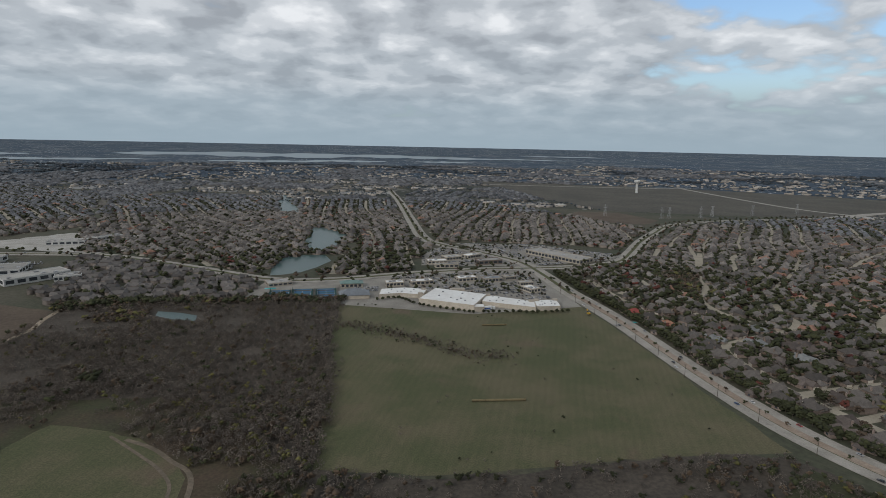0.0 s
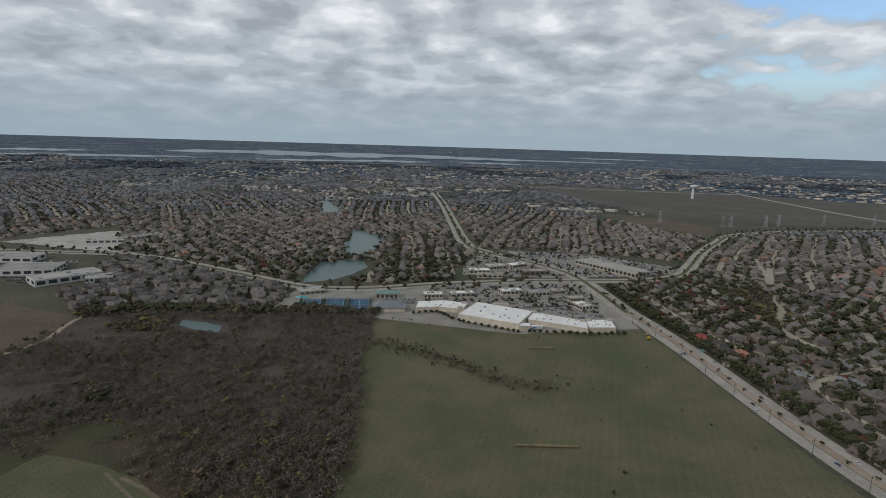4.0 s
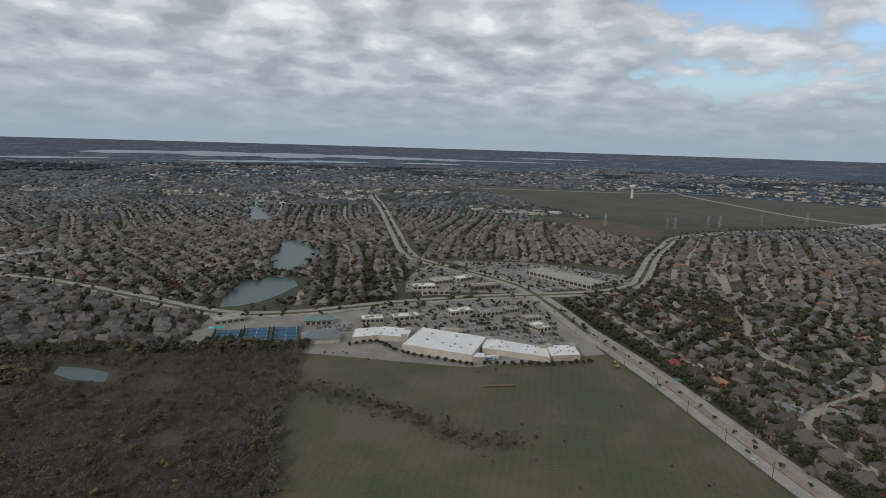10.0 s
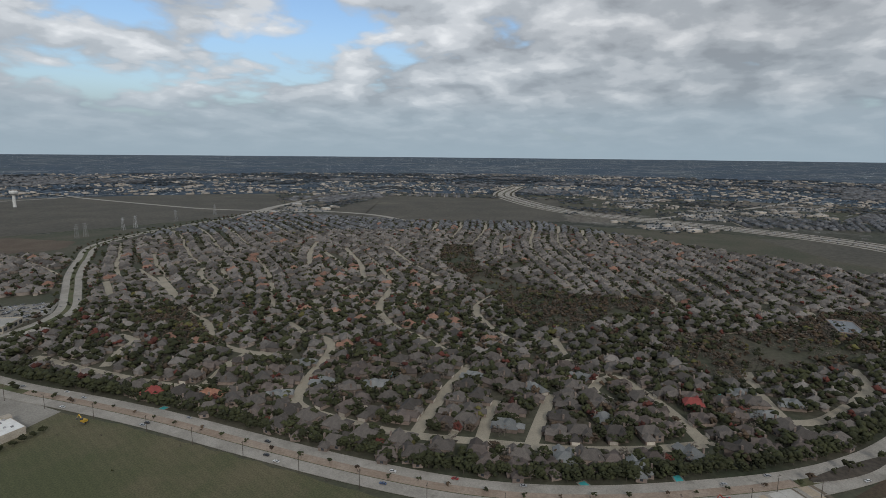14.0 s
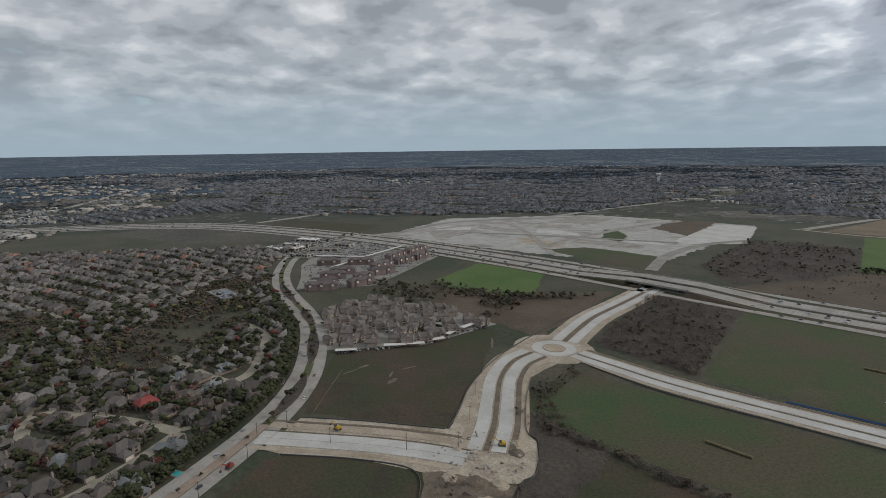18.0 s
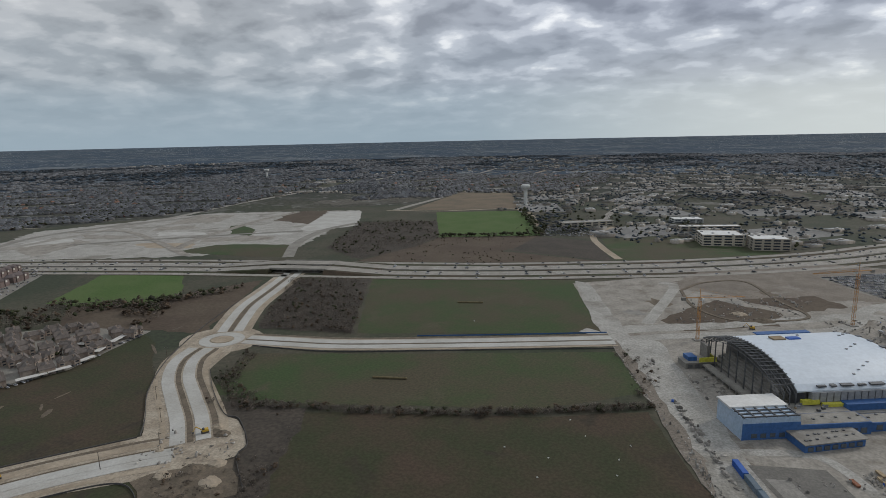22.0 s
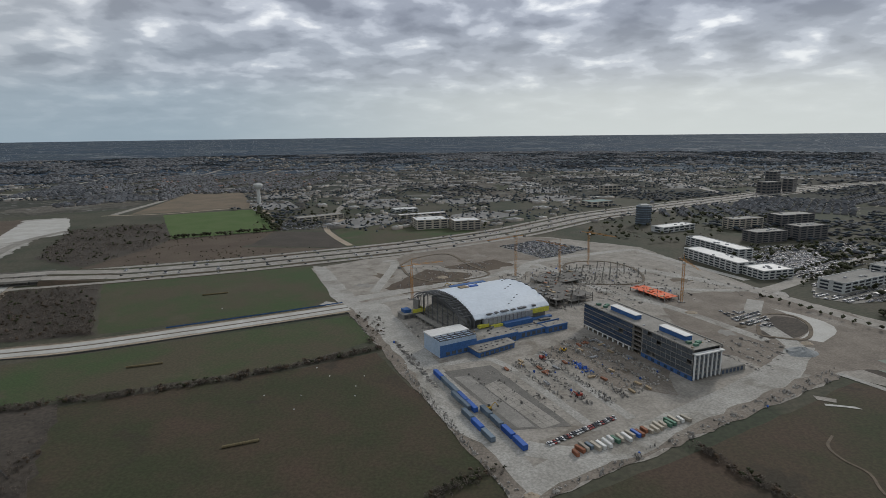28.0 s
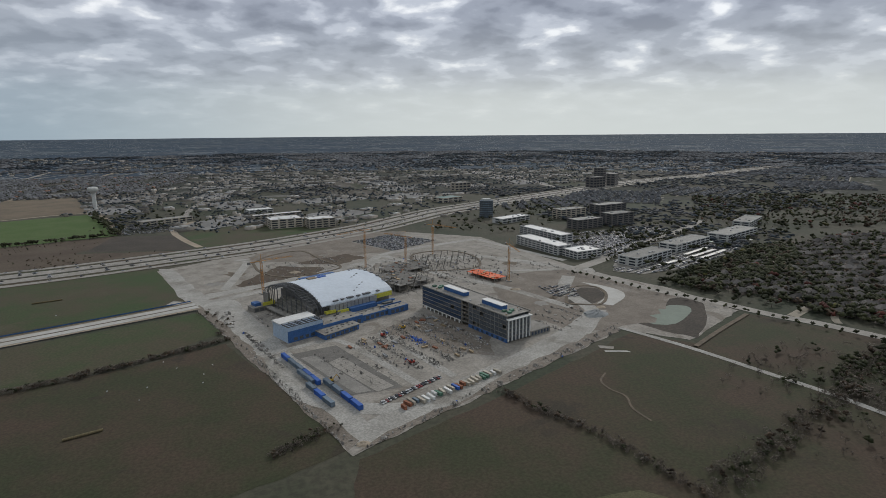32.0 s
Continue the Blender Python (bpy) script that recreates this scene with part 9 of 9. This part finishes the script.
strew(YARD, 1700, 0.4, 2.2, 0.006)
strew([(-152, -2), (-163, 2), (-168, 20), (-158, 18)], 60, 0.8, 2.2, 0.9)
strew([(-30, -120), (-22, -100), (-70, 30), (-62, 30), (-20, -90), (-14, -120)], 160, 1.5, 5.0, 0.006)
strew([(-10, -110), (-4, -112), (-82, 140), (-90, 146)], 420, 0.5, 1.8, 0.006)
strew([(-92, 148), (-100, 140), (-330, 34), (-328, 46)], 420, 0.5, 1.9, 0.006)
strew([(-190, -110), (-250, -130), (-300, -240), (-240, -290), (-150, -240)], 1100, 0.7, 3.2, 0.006)
strew([(-260, -120), (-330, -130), (-330, -200), (-270, -200)], 160, 1.0, 3.5, 0.006)
strew([(-60, -100), (-80, -45), (-64, -40), (-44, -100)], 90, 1.5, 4.0, 0.006)
strew([(-40, -200), (-140, -250), (-170, -330), (-60, -300)], 300, 0.7, 3.0, 0.0)
strew([(-330, -260), (-250, -300), (-225, -190), (-300, -180)], 420, 0.6, 2.6, 0.006)
strew([(-105, 8), (-80, 10), (-108, 84), (-132, 66)], 90, 0.6, 2.0, 0.0)
strew([(-240, 20), (-275, -20), (-330, -40), (-320, 10), (-280, 36)], 120, 1.0, 4.0, 0.0)
strew([(-420, -120), (-400, -180), (-320, -300), (-300, -260), (-380, -120)], 120, 1.0, 4.0, 0.0)
strew([(180, 60), (230, 60), (225, 100), (180, 96)], 60, 0.8, 3.0, 0.006)
mass("site_rubble", list(zip((lump, slab, tall), loose)), ("pile_mass",), "loose building material and rubble", "rubble")
mass("site_sheets", [(tall, sheets)], ("tarp_mass",), "bundles under blue sheets", "bundles")

# hay in long rows
surface("hay", (0.19, 0.155, 0.085), (0.15, 0.12, 0.065), 0.4, 0.95, fine=2.0)
for x0, y0, x1, y1, n in ((20, 330, 54, 333, 20), (36, 481, 58, 484, 13), (151, -32, 128, -37, 14), (153, -215, 129, -221, 14), (56, 84, 38, 79, 11)):
    row_of = thing("hay_row", "long row of round hay bales in the field", "hay bales", "hay rows", (x0, y0, 0.1), math.degrees(math.atan2(y1 - y0, x1 - x0)))
    step = math.hypot(x1 - x0, y1 - y0) / n
    for i in range(n):
        b = Build()
        b.rod((i * step, 0, 0.72), (i * step + step * 0.93, 0, 0.72), 0.75, 9)
        b.face([(i * step, 0.75 * math.cos(k * 0.698), 0.72 + 0.75 * math.sin(k * 0.698)) for k in range(9)])
        part("bale", b, "hay", row_of)
bales = [(46, 25), (23, 28), (8, 1), (-15, 4), (-10, 33), (25, 46), (18, -14), (-10, 19), (-43, -13), (121, -166)]
for k, (x, y) in enumerate(bales):
    q = thing("wrapped_bale", "small bale in white wrapping on the grass", "bale", "wrapped bales", (x, y, 0.1), 40 * k)
    b = Build()
    b.rod((-0.4, 0, 0.3), (0.4, 0, 0.3), 0.3, 8)
    b.face([(-0.4, 0.3 * math.cos(n * 0.785), 0.3 + 0.3 * math.sin(n * 0.785)) for n in range(8)])
    part("wrapping", b, "container_white", q)
# blue fence along the new road
fence = thing("silt_fence", "low dark blue fence along the new road", "fence", at=(0, 0, 0.2))
fl = EAST[EAST[:, 0] < 150]
fs = sides_of(fl)
for i in range(0, len(fl) - 3, 3):
    b = Build()
    p, q = fl[i] + fs[i] * 17, fl[i + 3] + fs[i + 3] * 17
    b.face([(*p, 0), (*q, 0), (*q, 1.0), (*p, 1.0)])
    b.face([(*q, 0.02), (*(p + 0.1), 0.02), (*(p + 0.1), 1.0), (*(q + 0.1), 1.0)])
    part("panel", b, "blue_wrap", fence)


def pole(x, y, high=10.0, turn=0.0, arms=1):
    a = thing("utility_pole", "wooden utility pole with a cross arm beside the road", "pole", "utility poles", (x, y, 0.1), turn)
    b = Build()
    b.rod((0, 0, 0), (0, 0, high), 0.17, 6, 0, 0.12)
    part("shaft", b, "bark", a)
    for k in range(arms):
        part("cross_arm", flat_box(-1.2, -0.07, high - 0.9 - k, 1.2, 0.07, high - 0.75 - k), "bark", a)
    for x0 in (-1.0, 0.0, 1.0):
        b = Build()
        b.rod((x0, 0, high - 0.75), (x0, 0, high - 0.45), 0.06, 5)
        part("insulator", b, "pipe_grey", a)
    return a


ps = sides_of(AVENUE)
last = None
for i in range(0, len(AVENUE)):
    x, y = AVENUE[i]
    if y < 600 and x < 300:
        p = AVENUE[i] - ps[i] * 13.5
        if last is None or np.linalg.norm(p - last) > 34:
            pole(p[0], p[1], 10.5, math.degrees(math.atan2(ps[i][1], ps[i][0])))
            last = p
for line in (LINK, NEW_ROAD):
    s = sides_of(line)
    for i in range(0, len(line), 8):
        p = line[i] + s[i] * (15 if line is NEW_ROAD else -14)
        pole(p[0], p[1], 9.5, math.degrees(math.atan2(s[i][1], s[i][0])))


def pylon(x, y, high, turn):
    a = thing("pylon", "grey lattice power pylon on open land", "pylon", "power pylons", (x, y, 0), turn)
    b = Build()
    for sx, sy in ((-1, -1), (1, -1), (1, 1), (-1, 1)):
        b.rod((sx * 3, sy * 3, 0), (sx * 0.8, sy * 0.8, high), 0.22, 4)
    for i in range(6):
        z0, z1 = high * i / 6, high * (i + 1) / 6
        w0, w1 = 3 - 2.2 * i / 6, 3 - 2.2 * (i + 1) / 6
        for s in (-1, 1):
            b.rod((-w0, s * w0, z0), (w1, s * w1, z1), 0.12, 3)
            b.rod((s * w0, -w0, z0), (s * w1, w1, z1), 0.12, 3)
    part("mast", b, "pipe_grey", a)
    for z in (0.72, 0.84, 0.96):
        b = Build()
        b.rod((-6, 0, high * z), (6, 0, high * z), 0.2, 4)
        part("arm", b, "pipe_grey", a)
    return a


for x, y in ((498, 1287), (520, 1300), (606, 1330), (640, 1345), (380, 1330), (760, 1390), (900, 1440), (240, 1420)):
    pylon(x, y, 26, 20)
# highway traffic and the overpass at the new road
bridge = thing("overpass", "concrete highway overpass above the new road", "bridge", at=(384, -303, 0.1), turn=11.0)
for y0, y1 in ((-24.5, -4.5), (4.5, 24.5)):
    part("deck", flat_box(-34, y0, 4.2, 34, y1, 5.2), "old_concrete", bridge)
for s in (-24.4, 24.0):
    part("parapet", flat_box(-36, s, 4.2, 36, s + 0.4, 6.2), "old_concrete", bridge)
for x in (-22, 0, 22):
    for y in (-18, -6, 6, 18):
        part("pier", flat_box(x - 0.7, y - 0.7, 0, x + 0.7, y + 0.7, 4.2), "raw_concrete", bridge)
for s, x0, x1 in ((-1, -110, -34), (1, 34, 110)):
    b = Build()
    z0, z1 = (0.3, 5.2) if s < 0 else (5.2, 0.3)
    b.face([(x0, -30, z0 - 0.25), (x1, -26, z1 - 0.25), (x1, 26, z1 - 0.25), (x0, 30, z0 - 0.25)])
    for y in (-1, 1):
        b.face([(x0, 34 * y, 0), (x1, 34 * y, 0), (x1, 26 * y, z1 - 0.25), (x0, 30 * y, z0 - 0.25)])
    b.face([(x1 if s < 0 else x0, -34, 0), (x1 if s < 0 else x0, 34, 0), (x1 if s < 0 else x0, 26, 4.9), (x1 if s < 0 else x0, -26, 4.9)])
    part("embankment", b, "brown_meadow", bridge, "grassed embankment")
    for y0, y1 in ((-23.5, -4.5), (4.5, 23.5)):
        b = Build()
        b.face([(x0, y0, z0), (x1, y0, z1), (x1, y1, z1), (x0, y1, z0)])
        part("ramp", b, "old_concrete", bridge)
hs = sides_of(HIGHWAY)
traffic = []
for o in (-20, -16, -11, 11, 16, 20, 37, -37):
    i = 2
    while i < len(HIGHWAY):
        x, y = HIGHWAY[i] + hs[i] * o
        if math.hypot(x, y) < 2300 and not 320 < x < 470:
            traffic.append((x, y, 0.42, math.atan2(-hs[i][0], hs[i][1]), CAR * clutter_rnd.choice((1, 1, 1, 1.5)), CAR * clutter_rnd.choice((1, 1, 1.2, 1.9)), clutter_rnd.choice((0.0, 0.05, 0.1, 0.5, 1.0, 1.0))))
        i += clutter_rnd.randrange(1, 6)
mass("highway_traffic", [(small, traffic)], ("car_mass", "window_glass"), "cars and lorries standing along the highway", "cars")
# garden pools
for x, y in ((252, 470), (271, 213), (256, 205), (330, 265), (300, 415), (176, 500), (240, 250), (345, 235), (222, 330), (395, 210)):
    q = thing("garden_pool", "small turquoise garden swimming pool", "pool", "garden pools", (x, y, 0.06), clutter_rnd.uniform(0, 90))
    part("rim", flat_box(-4.4, -2.7, 0, 4.4, 2.7, 0.08), "lot_concrete", q)
    part("water", flat_box(-3.6, -1.9, 0.08, 3.6, 1.9, 0.12), "pool_water", q)

# ---- all the trees that nobody could count, by kind ----
crowns, light_crowns = {}, {}
for kind in ("oak", "brown", "red", "yellow"):
    crowns[kind], light_crowns[kind] = [], []
    for s in range(3):
        t = crown(200 + 7 * s + len(kind), 7, 1.15, 1.0, 0.20, 0.29)
        t.rod((0, 0, 0), (0, 0, 0.4), 0.03, 3, 1)
        crowns[kind].append(t)
        light_crowns[kind].append(crown(260 + 7 * s + len(kind), 3, 1.15, 1.0, 0.05, 0.40))
crowns["bare"] = [bare(300 + s, 4, 12) for s in range(4)]
light_crowns["bare"] = [bare(320 + s, 0, 8) for s in range(3)]
for kind, label in (("oak", "dark evergreen live oaks"), ("brown", "oaks with brown winter leaves"), ("red", "small red-leaved trees"), ("yellow", "trees with yellow leaves"), ("bare", "leafless brown trees and brush")):
    close, light = [[] for _ in crowns[kind]], [[] for _ in light_crowns[kind]]
    for i, p in enumerate(many[kind]):
        lot = close if math.hypot(p[0] + 10, p[1] - 200) < 380 else light
        lot[i % len(lot)].append(p)
    mat = {"oak": "oak_leaf_mass", "brown": "brown_leaf_mass", "red": "red_leaf_mass", "yellow": "yellow_leaf_mass", "bare": "bare_twig_mass"}[kind]
    mass(kind + "_trees", list(zip(crowns[kind], close)) + list(zip(light_crowns[kind], light)), (mat, "bark"), label, "trees")

# from plan units to metres
for ob in list(scene.objects):
    if ob.parent is None and ob not in (cam, sun):
        ob.matrix_basis = Matrix.Scale(WORLD, 4) @ ob.matrix_basis
